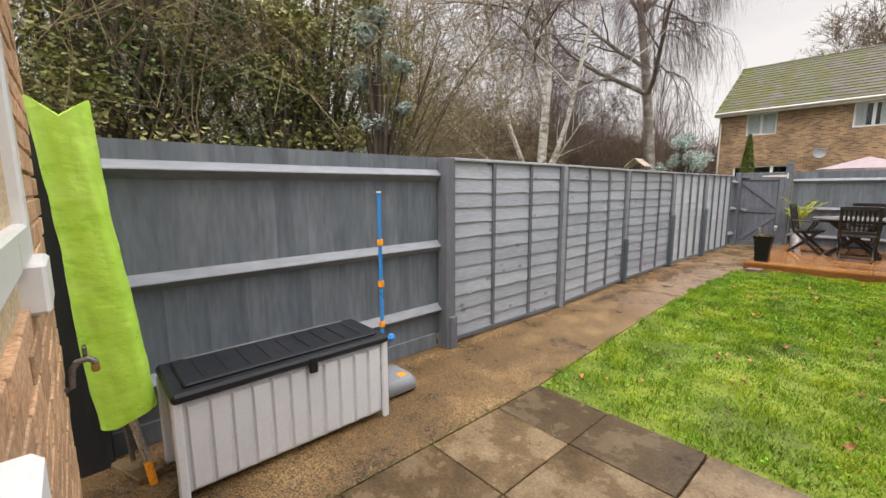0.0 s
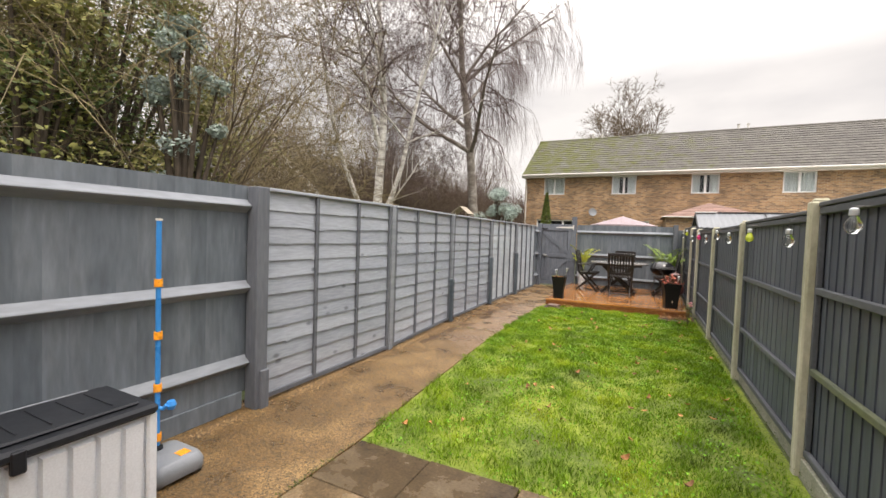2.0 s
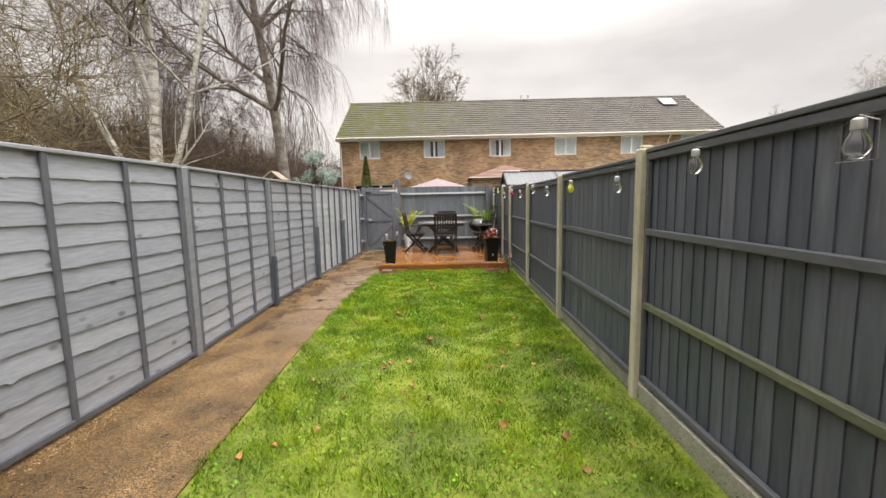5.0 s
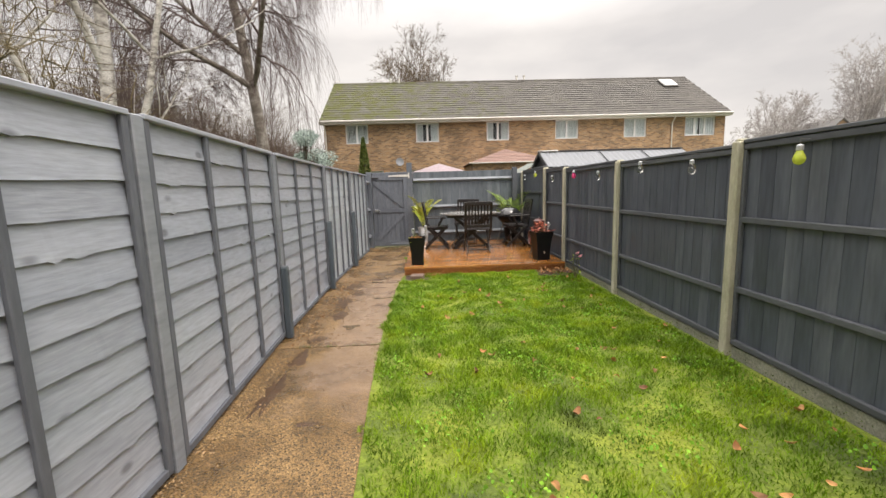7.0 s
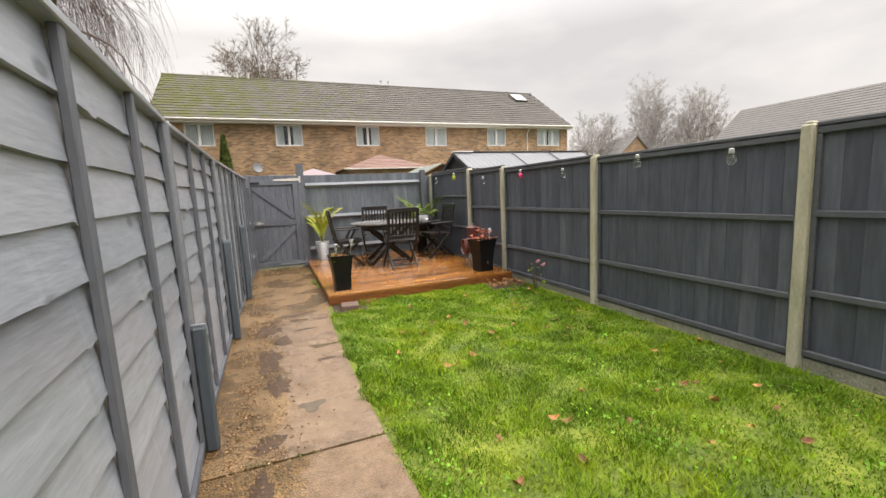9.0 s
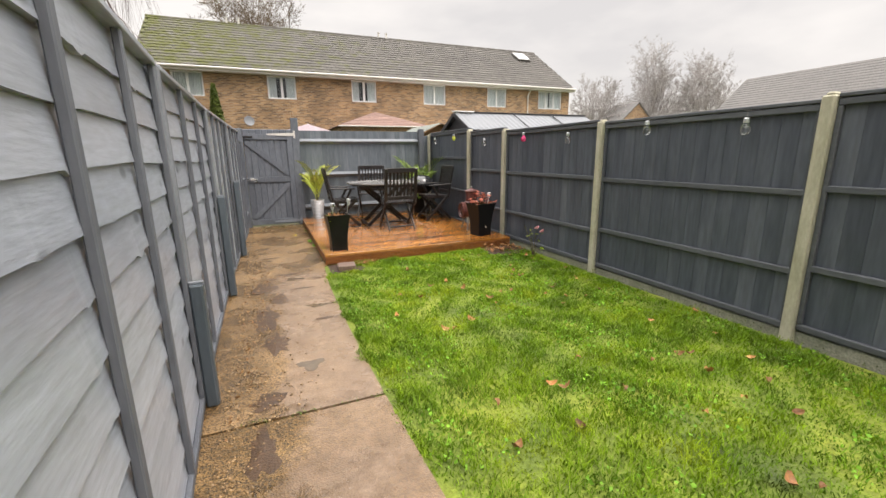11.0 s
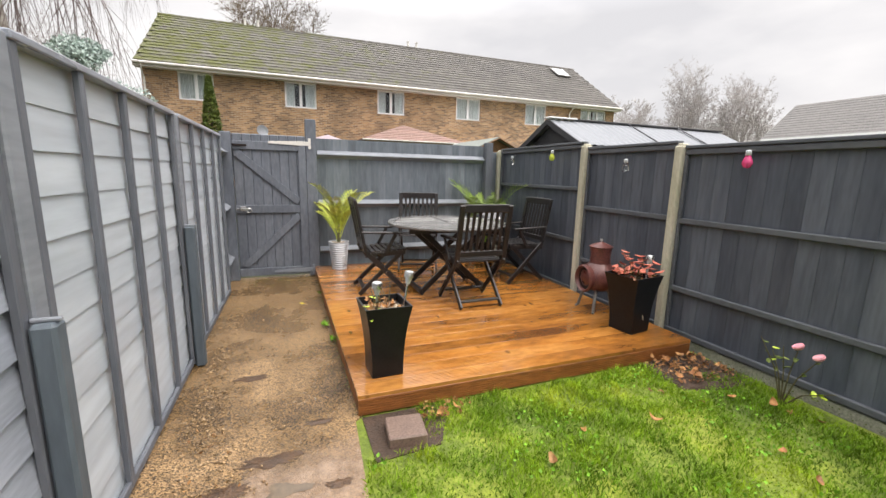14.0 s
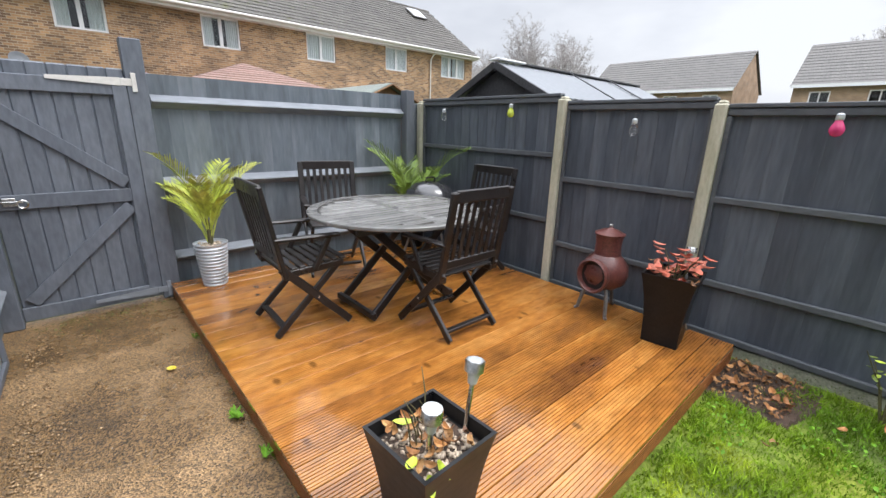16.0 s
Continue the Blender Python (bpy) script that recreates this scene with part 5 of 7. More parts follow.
def build_planter(x, y, rz, label):
    """A tall square planter that flares with a curve towards its rim."""
    t = thing("planter", x, y, DZ, label, "planter", "black planters", rz=rz)
    h, n = 0.455, 12
    v, f = [], []
    for i in range(n + 1):
        s = i / n
        w = 0.098 + 0.046 * s ** 2.2
        v += [(-w, -w, h * s), (w, -w, h * s), (w, w, h * s), (-w, w, h * s)]
    for i in range(5):
        w = 0.132 - 0.002 * i
        v += [(-w, -w, h - 0.012 * i), (w, -w, h - 0.012 * i), (w, w, h - 0.012 * i), (-w, w, h - 0.012 * i)]
    for i in range(n + 5):
        for j in range(4):
            f.append((4 * i + j, 4 * i + (j + 1) % 4, 4 * i + 4 + (j + 1) % 4, 4 * i + 4 + j))
    f += [(3, 2, 1, 0), tuple(4 * (n + 5) + j for j in range(4))]
    part("pot", Geo().add(v, f), BLACK_GLOSS, t)
    part("compost", Geo().box(-0.122, 0.122, -0.122, 0.122, h - 0.075, h - 0.045, 0.01), SOIL, t)
    return t


def pebbles(seed, n, spread, z, size, mats, name, parent, square=True):
    rng = np.random.default_rng(seed)
    base = np.array([(1, 0, 0), (0, 1, 0), (-1, 0, 0), (0, -1, 0), (0, 0, 0.7), (0, 0, -0.7)], float)
    tri = np.array([(0, 1, 4), (1, 2, 4), (2, 3, 4), (3, 0, 4), (1, 0, 5), (2, 1, 5), (3, 2, 5), (0, 3, 5)])
    c = np.stack([rng.uniform(-spread, spread, n), rng.uniform(-spread, spread, n), z + rng.uniform(0, size, n)], 1)
    s = size * rng.uniform(0.5, 1.2, (n, 1, 3))
    v = c[:, None] + base[None] * s + rng.normal(size=(n, 6, 3)) * size * 0.15
    f = (np.arange(n) * 6)[:, None, None] + tri[None]
    return part(name, quick_mesh(name, v.reshape(-1, 3), f.reshape(-1, 3), [mats]), mats, parent, kind="stuff")


def single_leaf(length, width, curl, material, name="leaf"):
    """A pointed leaf along +y with a fold and a curl, of real outline."""
    v, f, n = [], [], 6
    for i in range(n + 1):
        s = i / n
        w = width * math.sin(math.pi * (0.08 + 0.9 * s)) ** 0.8 * (1 if i < n else 0.15)
        z = curl * length * (s - 0.5) ** 2 * 2
        v += [(-w / 2, s * length, z + 0.25 * w), (0, s * length, z), (w / 2, s * length, z + 0.25 * w)]
    for i in range(n):
        f += [(3 * i, 3 * i + 1, 3 * i + 4, 3 * i + 3), (3 * i + 1, 3 * i + 2, 3 * i + 5, 3 * i + 4)]
    return Geo().add(v, f).mesh(name, material, True)


def solar_light(x, y, z, h, rx, ry):
    t = thing("solar_stake_light", x, y, z, "small stainless solar stake light stuck in a planter", "garden light", "solar lights")
    t.matrix_world = pose(x, y, z, rx, ry, 0)
    part("stake", Geo().lathe([(0.008, 0), (0.008, h - 0.075)], 12), STEEL, t, smooth=True)
    part("lens", Geo().lathe([(0.014, h - 0.076), (0.017, h - 0.06), (0.022, h - 0.038)], 20), ZINC, t, "frosted plastic lens", smooth=True)
    part("cap", Geo().lathe([(0.024, h - 0.038), (0.031, h - 0.036), (0.031, h - 0.004), (0.029, h)], 24), STEEL, t, smooth=True)
    part("solar_panel", Geo().lathe([(0.024, h + 0.0005), (0.022, h + 0.002)], 20), ZINC, t, "pale solar disc")
    return t


p1 = build_planter(-1.18, 9.70, 2, "tall flared black planter holding shells, dead leaves and solar lights")
pebbles(3, 260, 0.105, 0.405, 0.012, SHELLS, "shell_dressing", p1)
rng = random.Random(9)
lm = single_leaf(0.042, 0.02, 0.8, DEAD_LEAF)
for k in range(40):
    part("dead_leaf", lm, DEAD_LEAF, p1, at=pose(rng.uniform(-0.10, 0.10), rng.uniform(-0.10, 0.10), 0.425 + rng.uniform(0, 0.02), rng.uniform(-30, 30), rng.uniform(-30, 30), rng.uniform(0, 360)))
gl = single_leaf(0.062, 0.030, 0.3, LIME_LEAF)
for x, y, z, rx, rz in ((-0.10, -0.05, 0.44, 15, 120), (-0.06, -0.09, 0.44, -50, 200), (-0.10, -0.10, 0.43, -60, 170), (-0.02, 0.06, 0.45, 10, 60)):
    part("green_leaf", gl, LIME_LEAF, p1, at=pose(x, y, z, rx, 0, rz))
for k in range(7):
    a = Vector((rng.uniform(-0.09, 0.05), rng.uniform(-0.02, 0.1), 0.40))
    b = a + Vector((rng.uniform(-0.06, 0.04), rng.uniform(-0.03, 0.06), rng.uniform(0.08, 0.19)))
    part("dry_stem", Geo().tube([a, (a + b) / 2 + Vector((0.008, 0, 0.01)), b], [0.003, 0.0025, 0.0015], 5), STEM, p1)
solar_light(-1.238, 9.637, DZ + 0.40, 0.20, 3, 1)
solar_light(-1.062, 9.668, DZ + 0.40, 0.245, -2, 10)
p2 = build_planter(0.92, 9.775, 8, "tall flared black planter with a red-leaved shrub")
p2.scale = (1.1, 1.1, 1.04)
rl = single_leaf(0.075, 0.04, 0.4, RED_LEAF)
for k in range(9):
    a = rng.uniform(0, 6.28)
    q, hh = rng.uniform(0.03, 0.13), rng.uniform(0.05, 0.20)
    tip = Vector((q * math.cos(a), q * math.sin(a), 0.41 + hh))
    part("shrub_stem", Geo().tube([(0.3 * tip.x, 0.3 * tip.y, 0.40), (0.6 * tip.x, 0.6 * tip.y, 0.41 + 0.6 * hh), tip], [0.004, 0.003, 0.002], 5), STEM, p2)
    for j in range(3):
        part("red_leaf", rl, RED_LEAF, p2, at=Matrix.Translation(tip - Vector((0, 0, 0.03 * j))) @ pose(0, 0, 0, rng.uniform(-30, 40), 0, rng.uniform(0, 360)))
for k in range(34):
    part("fallen_leaf", rl if k % 2 else lm, RED_LEAF, p2, at=pose(rng.uniform(-0.14, 0.14), rng.uniform(-0.14, 0.14), 0.435 + rng.uniform(0, 0.035), rng.uniform(-35, 25), rng.uniform(-25, 25), rng.uniform(0, 360)))
part("stuck_leaf", single_leaf(0.05, 0.03, 0.1, WOOD_PALE), WOOD_PALE, p2, "pale leaf stuck on the side", at=pose(0.005, -0.108, 0.10, 80, 0, 30))
solar_light(0.995, 9.725, DZ + 0.39, 0.24, -4, 12)


def build_chiminea(x, y, rz):
    t = thing("chiminea", x, y, DZ, "small dark red clay chiminea on iron legs", "chiminea", rz=rz)
    part("body", Geo().lathe([(0.03, 0.165), (0.09, 0.175), (0.14, 0.215), (0.155, 0.27), (0.147, 0.33), (0.115, 0.375), (0.088, 0.40), (0.082, 0.47), (0.092, 0.53), (0.088, 0.535), (0.075, 0.53)], 36), TERRACOTTA, t, smooth=True)
    part("lid", Geo().lathe([(0.099, 0.533), (0.100, 0.540), (0.06, 0.560), (0.02, 0.572), (0.012, 0.58)], 32), TERRACOTTA, t, "brown metal lid", smooth=True)
    part("lid_knob", Geo().lathe([(0.006, 0.578), (0.013, 0.588), (0.012, 0.598), (0.004, 0.603)], 14), STEEL, t, smooth=True)
    g = Geo()
    g.m = pose(0, -0.085, 0.275, 90, 0, 0)
    g.lathe([(0.095, 0.0), (0.112, 0.05), (0.116, 0.075), (0.104, 0.085), (0.096, 0.075), (0.088, 0.03)], 32, cap=False)
    part("mouth", g, TERRACOTTA, t, smooth=True)
    # disc across the mouth: soot and the hollow's darkness in one black colour
    g = Geo()
    g.m = pose(0, -0.085, 0.275, 90, 0, 0)
    g.lathe([(0.02, 0.054), (0.06, 0.052), (0.0925, 0.05)], 28)
    part("fire_hole", g, SOOT, t, "sooty black disc standing for the dark hollow of the mouth")
    for a in (-135, -45, 90):
        c, s = math.cos(radians(a)), math.sin(radians(a))
        part("leg", Geo().tube([(0.08 * c, 0.08 * s, 0.20), (0.13 * c, 0.13 * s, 0.12), (0.155 * c, 0.155 * s, 0.015), (0.175 * c, 0.175 * s, 0.005)], [0.014, 0.013, 0.012, 0.012], 10), IRON, t, smooth=True)
    return t


build_chiminea(1.02, 10.28, -94).scale = (1.07, 1.07, 1.13)


def palm(parent, fronds, length, z, material, seed, spread=0.6, droop=0.10, rise=0.0):
    """Arching fronds with two rows of narrow leaflets."""
    rng = random.Random(seed)
    for k in range(fronds):
        a = 2 * math.pi * k / fronds + rng.uniform(-0.4, 0.4)
        lean = spread * rng.uniform(0.35, 1.15)
        L = length * rng.uniform(0.5, 1.12)
        pts, d = [Vector((0.015 * math.cos(a), 0.015 * math.sin(a), z + rng.uniform(0, rise)))], Vector((math.cos(a) * lean, math.sin(a) * lean, 1.0)).normalized()
        n = 16
        for i in range(n):
            d = (d + Vector((math.cos(a), math.sin(a), 0)) * 0.03 - Vector((0, 0, droop * (i / n) ** 1.5))).normalized()
            pts.append(pts[-1] + d * L / n)
        f = part("frond", Geo().tube(pts, [0.006 - 0.0045 * i / n for i in range(n + 1)], 5), material, parent)
        g = Geo()
        for i in range(4, n + 1):
            p, dd = pts[i], (pts[i] - pts[i - 1]).normalized()
            side = dd.cross(Vector((0, 0, 1))).normalized()
            ll = L * 0.23 * math.sin(math.pi * (0.15 + 0.8 * (i - 4) / (n - 3))) + 0.03
            for s in (-1, 1):
                for off in (0.0, 0.5):
                    q = p - dd * (L / n) * off
                    tip = q + (side * s * 0.75 + dd * 0.75 + Vector((0, 0, rng.uniform(0.05, 0.35)))).normalized() * ll
                    mid = (q + tip) / 2 + Vector((0, 0, 0.01))
                    w = dd * 0.0085
                    g.add([q - w * 0.4, q + w * 0.4, mid + w, mid - w, tip], [(0, 1, 2, 3), (3, 2, 4)])
        part("leaflet_blade", g, material, f, kind="stuff")


tin = thing("palm_pot", -1.10, 12.62, DZ, "ribbed pale zinc pot with a yellow-green palm", "potted plant", "potted palms")
prof = [(0.088, 0.0)]
for k in range(12):
    r = 0.088 + 0.036 * k / 12
    prof += [(r + 0.005, 0.006 + 0.0285 * k), (r + 0.007, 0.012 + 0.0285 * k), (r + 0.004, 0.018 + 0.0285 * k), (r - 0.007, 0.020 + 0.0285 * k), (r - 0.007, 0.026 + 0.0285 * k)]
prof += [(0.128, 0.352), (0.130, 0.36), (0.122, 0.36), (0.118, 0.33)]
part("pot", Geo().lathe(prof, 56), ZINC, tin)
pebbles(5, 90, 0.075, 0.335, 0.014, SHELLS, "top_dressing", tin)
part("palm_stem", Geo().tube([(0, 0, 0.32), (0.005, 0.0, 0.42), (-0.005, 0.0, 0.56)], [0.022, 0.020, 0.012], 8), STEM, tin, smooth=True)
palm(tin, 12, 0.68, 0.34, PALM_LEAF, 27, 0.27, 0.13, 0.14)
tub = thing("palm_pot", 0.96, 12.58, DZ, "dark pot with a green palm in the fence corner", "potted plant", "potted palms")
part("pot", Geo().lathe([(0.12, 0), (0.15, 0.28), (0.16, 0.30), (0.145, 0.30), (0.135, 0.26)], 28), BLACK_GLOSS, tub, smooth=True)
palm(tub, 14, 0.98, 0.25, PALM_DEEP, 6, 0.30, 0.14)
bbq = thing("kettle_barbecue", 0.84, 12.13, DZ, "black kettle barbecue with a shiny domed lid", "barbecue")
part("bowl", Geo().lathe([(0.04, 0.40), (0.15, 0.43), (0.21, 0.50), (0.225, 0.56)], 32), BLACK_GLOSS, bbq, smooth=True)
part("lid", Geo().lathe([(0.228, 0.56), (0.228, 0.575), (0.205, 0.65), (0.15, 0.71), (0.06, 0.74), (0.02, 0.742)], 32), LID_ENAMEL, bbq, smooth=True)
part("lid_handle", Geo().tube([(-0.05, 0, 0.735), (-0.045, 0, 0.775), (0.045, 0, 0.775), (0.05, 0, 0.735)], 0.008, 8), SOOT, bbq)
for a in (30, 150, 270):
    c, s = math.cos(radians(a)), math.sin(radians(a))
    part("leg", Geo().tube([(0.10 * c, 0.10 * s, 0.44), (0.24 * c, 0.24 * s, 0.0)], 0.011, 8), IRON, bbq)

bbq.scale = (1.18, 1.18, 1.07)

# ---- gate furniture ----
g = Geo()
g.box(-0.012, 0.055, -0.012, -0.002, -0.028, 0.028, 0.003)
latch = part("latch_plate", g, STEEL, gate, "galvanised ring latch", at=pose(0.06, -0.025, 0.89))
seg = [(0.026 * math.cos(a * math.pi / 8), 0.0, 0.026 * math.sin(a * math.pi / 8) - 0.016) for a in range(17)]
part("latch_ring", Geo().tube(seg, 0.005, 6), STEEL, latch, at=pose(0.085, -0.018, 0))
part("latch_bar", Geo().box(-0.07, 0.09, -0.022, -0.012, -0.006, 0.006, 0.002), STEEL, latch)
for z in (1.70, 0.085):
    g = Geo()
    v = [(0.40, -0.036, z - 0.012), (0.80, -0.036, z - 0.028), (0.80, -0.036, z + 0.028), (0.40, -0.036, z + 0.012)]
    g.add(v + [(x, -0.0305, q) for x, _, q in v], [(0, 1, 2, 3), (7, 6, 5, 4), (0, 4, 5, 1), (1, 5, 6, 2), (2, 6, 7, 3), (3, 7, 4, 0)])
    g.box(0.80, 0.865, -0.036, -0.0305, z - 0.025, z + 0.025, 0.002)
    g.box(0.865, 0.895, -0.042, -0.030, z - 0.065, z + 0.065, 0.002)
    part("hinge", g, GUTTER if z > 1 else RAIL_GREY, gate, "pale painted T hinge")
part("bolt", Geo().box(0.0, 0.16, -0.046, -0.031, 1.64, 1.665, 0.003), SOOT, gate, "black sliding bolt")

# ---- festoon bulbs along the right fence ----
for y, z, m, word in ((2.49, 1.515, CLEAR, "clear"), (3.30, 1.525, CLEAR, "clear"), (4.24, 1.45, CLEAR, "clear"), (5.38, 1.48, YELLOW_GLASS, "yellow"), (6.40, 1.462, CLEAR, "clear"), (7.26, 1.505, CLEAR, "clear"), (8.34, 1.46, CLEAR, "clear"), (9.24, 1.507, PINK_GLASS, "pink"), (10.34, 1.475, CLEAR, "clear"), (11.505, 1.60, YELLOW_GLASS, "yellow"), (12.43, 1.565, CLEAR, "clear")):
    t = thing("garden_bulb", RIGHT - 0.028, y, z, word + " glass solar bulb hung on the fence", "garden light", "hanging bulbs")
    part("glass", Geo().lathe([(0.004, -0.052), (0.020, -0.046), (0.031, -0.028), (0.033, -0.012), (0.026, 0.008), (0.017, 0.026), (0.015, 0.034)], 20), m, t, smooth=True)
    part("cap", Geo().lathe([(0.017, 0.033), (0.019, 0.036), (0.018, 0.062), (0.010, 0.068)], 16), ZINC, t, smooth=True)
    t.scale = (1.03, 1.03, 1.03)
    part("hook", Geo().tube([(0, 0, 0.066), (0, 0, max(0.075, (1.58 - z) / 1.03)), (0.058, 0, max(0.075, (1.58 - z) / 1.03))], 0.0022, 5), IRON, t)

    if y < 3:
        part("wire_loop", Geo().tube([(0.0, -0.058, 0.05), (0.0, -0.062, -0.055), (0.0, 0.062, -0.055), (0.0, 0.058, 0.05), (0.0, 0.0, 0.075), (0.0, -0.058, 0.05)], 0.0022, 5), IRON, t)

# ---- by the house ----
def build_box():
    x0, x1, y0, y1, h = -2.09, -1.675, 0.76, 1.878, 0.50
    t = thing("storage_box", (x0 + x1) / 2, (y0 + y1) / 2, 0, "pale grey plastic storage box with a charcoal lid", "storage box")
    w, d = (x1 - x0) / 2, (y1 - y0) / 2
    part("body", Geo().box(-w + 0.012, w - 0.022, -d + 0.012, d - 0.012, 0.03, h, 0.012), BOX_GREY, t)
    n = 11
    p = (2 * d - 0.06) / n
    for k in range(n):
        a = -d + 0.03 + k * p
        g = Geo()
        v = [(w - 0.0222, a + 0.006, 0.045), (w - 0.0222, a + p - 0.006, 0.045), (w - 0.004, a + p - 0.02, 0.06), (w - 0.004, a + 0.016, 0.06),
             (w - 0.0222, a + 0.006, h - 0.02), (w - 0.0222, a + p - 0.006, h - 0.02), (w + 0.0, a + p - 0.008, h - 0.03), (w + 0.0, a + 0.014, h - 0.03)]
        g.add(v, [(3, 2, 6, 7), (0, 3, 7, 4), (2, 1, 5, 6), (0, 1, 2, 3), (7, 6, 5, 4)])
        part("panel", g, BOX_GREY, t)
    for sx in (-1, 1):
        for sy in (-1, 1):
            part("corner_post", Geo().box(sx * w - 0.022, sx * w + 0.004 if sx > 0 else sx * w + 0.022, sy * d - 0.022, sy * d + 0.022, 0.0, h + 0.004, 0.008), BOX_GREY, t)
    lid = part("lid", Geo().box(-w - 0.02, w + 0.022, -d - 0.02, d + 0.02, h + 0.002, h + 0.05, 0.014), BOX_LID, t, "charcoal lid")
    part("lid_top", Geo().box(-w + 0.03, w - 0.03, -d + 0.04, d - 0.04, h + 0.051, h + 0.068, 0.008), BOX_LID, lid)
    for k in range(9):
        yy = -d + 0.13 + k * (2 * d - 0.26) / 8
        part("lid_rib", Geo().box(-w + 0.09, w - 0.08, yy - 0.004, yy + 0.004, h + 0.0685, h + 0.073, 0.0015), BOX_LID, lid)
    part("lid_ridge", Geo().box(-w + 0.045, -w + 0.053, -d + 0.1, d - 0.1, h + 0.0685, h + 0.074, 0.0015), BASE_GREY, lid)
    part("latch", Geo().box(w + 0.001, w + 0.028, 0.06, 0.105, h - 0.045, h + 0.045, 0.005), BOX_LID, t)
    return t


build_box()
ball = thing("swing_game_base", -1.965, 2.11, 0, "grey plastic game base with a tall blue and orange pole", "garden game")


def rounded_loft(levels, hx, hy, corner, seg=6):
    """Rounded rectangles stacked by (scale, z) into one closed moulded shape."""
    g, v, n = Geo(), [], 4 * (seg + 1)
    for k, z in levels:
        for c in range(4):
            sx, sy = ((1, 1), (-1, 1), (-1, -1), (1, -1))[c]
            for i in range(seg + 1):
                a = math.pi / 2 * (c + i / seg)
                v.append((k * (sx * (hx - corner) + corner * math.cos(a)), k * (sy * (hy - corner) + corner * math.sin(a)), z))
    f = [(i * n + j, i * n + (j + 1) % n, (i + 1) * n + (j + 1) % n, (i + 1) * n + j) for i in range(len(levels) - 1) for j in range(n)]
    return g.add(v, f + [tuple(range(n))[::-1], tuple((len(levels) - 1) * n + j for j in range(n))])


part("base", rounded_loft([(0.97, 0.022), (1.0, 0.03), (1.0, 0.07), (0.97, 0.088), (0.86, 0.112), (0.80, 0.118)], 0.155, 0.14, 0.05), BASE_GREY, ball, smooth=True)
for sy in (-1, 1):
    part("foot", Geo().box(-0.13, 0.13, sy * 0.105 - 0.028, sy * 0.105 + 0.028, 0.0, 0.03, 0.008), BASE_GREY, ball)
part("sticker", Geo().box(0.04, 0.10, 0.02, 0.08, 0.117, 0.1205), ORANGE_CLIP, ball, "orange warning sticker")
part("pole_socket", Geo().lathe([(0.03, 0.11), (0.028, 0.135), (0.016, 0.14)], 16), BOX_LID, ball, smooth=True, at=pose(-0.085, 0, 0))
pole = part("pole", Geo().lathe([(0.0135, 0.10), (0.0135, 1.43)], 14), BLUE_POLE, ball, smooth=True, at=pose(-0.085, 0, 0))
for z in (0.19, 0.475, 0.775, 1.075):
    part("clip", Geo().lathe([(0.021, z - 0.022), (0.022, z), (0.021, z + 0.022)], 14), ORANGE_CLIP, pole, "orange joint clip")
part("hook", Geo().tube([(0.0, 0.0, 0.36), (0.02, 0.02, 0.35), (0.035, 0.03, 0.37)], 0.012, 8), BLUE_POLE, pole)
part("top_cap", Geo().lathe([(0.018, 1.425), (0.018, 1.437)], 14), GUTTER, pole)
part("ball", Geo().lathe([(0.004, -0.03), (0.02, -0.024), (0.03, 0), (0.02, 0.024), (0.004, 0.03)], 14), BLUE_POLE, ball, smooth=True, at=pose(-0.06, 0.06, 0.36))

# washing line closed under a green cover
cover = thing("covered_washing_line", -2.0, 0.585, 0, "folded rotary washing line in a lime green cover, leaning", "washing line")
v, f, n, m = [], [], 64, 44
rng = random.Random(12)
for i in range(n + 1):
    s = i / n
    z = 0.36 + 1.46 * s
    cy, cx = 0.03 - 0.115 * s, -0.02 - 0.02 * s
    ry = 0.112 - 0.012 * s + 0.006 * math.sin(7 * s)
    rx = 0.075 - 0.02 * s
    for k in range(m):
        a = 2 * math.pi * k / m
        fold = 1 + 0.05 * math.sin(3 * a + 2.0 * s) + 0.02 * math.sin(9 * a + 13 * s) + 0.09 * math.exp(-((a - 0.5 - 0.15 * math.sin(5 * s)) / 0.16) ** 2) + 0.022 * math.sin(41 * s + 2 * math.sin(2 * a)) * math.sin(a + 5 * s)
        top = (0.085 * abs(math.sin(a)) - 0.06) * (s ** 5)
        v.append((cx + rx * fold * math.cos(a), cy + ry * fold * math.sin(a), z + top + (0.012 + 0.035 * math.cos(a)) * math.sin(a) * (1 - s) ** 3))
for i in range(n):
    for k in range(m):
        f.append((i * m + k, i * m + (k + 1) % m, (i + 1) * m + (k + 1) % m, (i + 1) * m + k))
part("cover", Geo().add(v, f), GREEN_COVER, cover, "lime green coated cover", smooth=True)
v = [v[n * m + k] for k in range(m)] + [(-0.04, -0.085, 1.775)]
part("cover_top", Geo().add(v, [(k, (k + 1) % m, m) for k in range(m)]), GREEN_COVER, cover, smooth=True)
part("pole", Geo().tube([(-0.02, -0.03, 1.2), (-0.02, 0.03, 0.36), (0.03, 0.07, 0.12)], 0.019, 10), STEEL, cover, smooth=True)
part("pole_tip", Geo().tube([(0.03, 0.07, 0.12), (0.05, 0.085, 0.0)], 0.018, 10), ORANGE_CLIP, cover, "orange ground spike")
part("arm_end", Geo().tube([(-0.06, 0.0, 0.42), (-0.06, 0.02, 0.1)], 0.012, 8), IRON, cover)

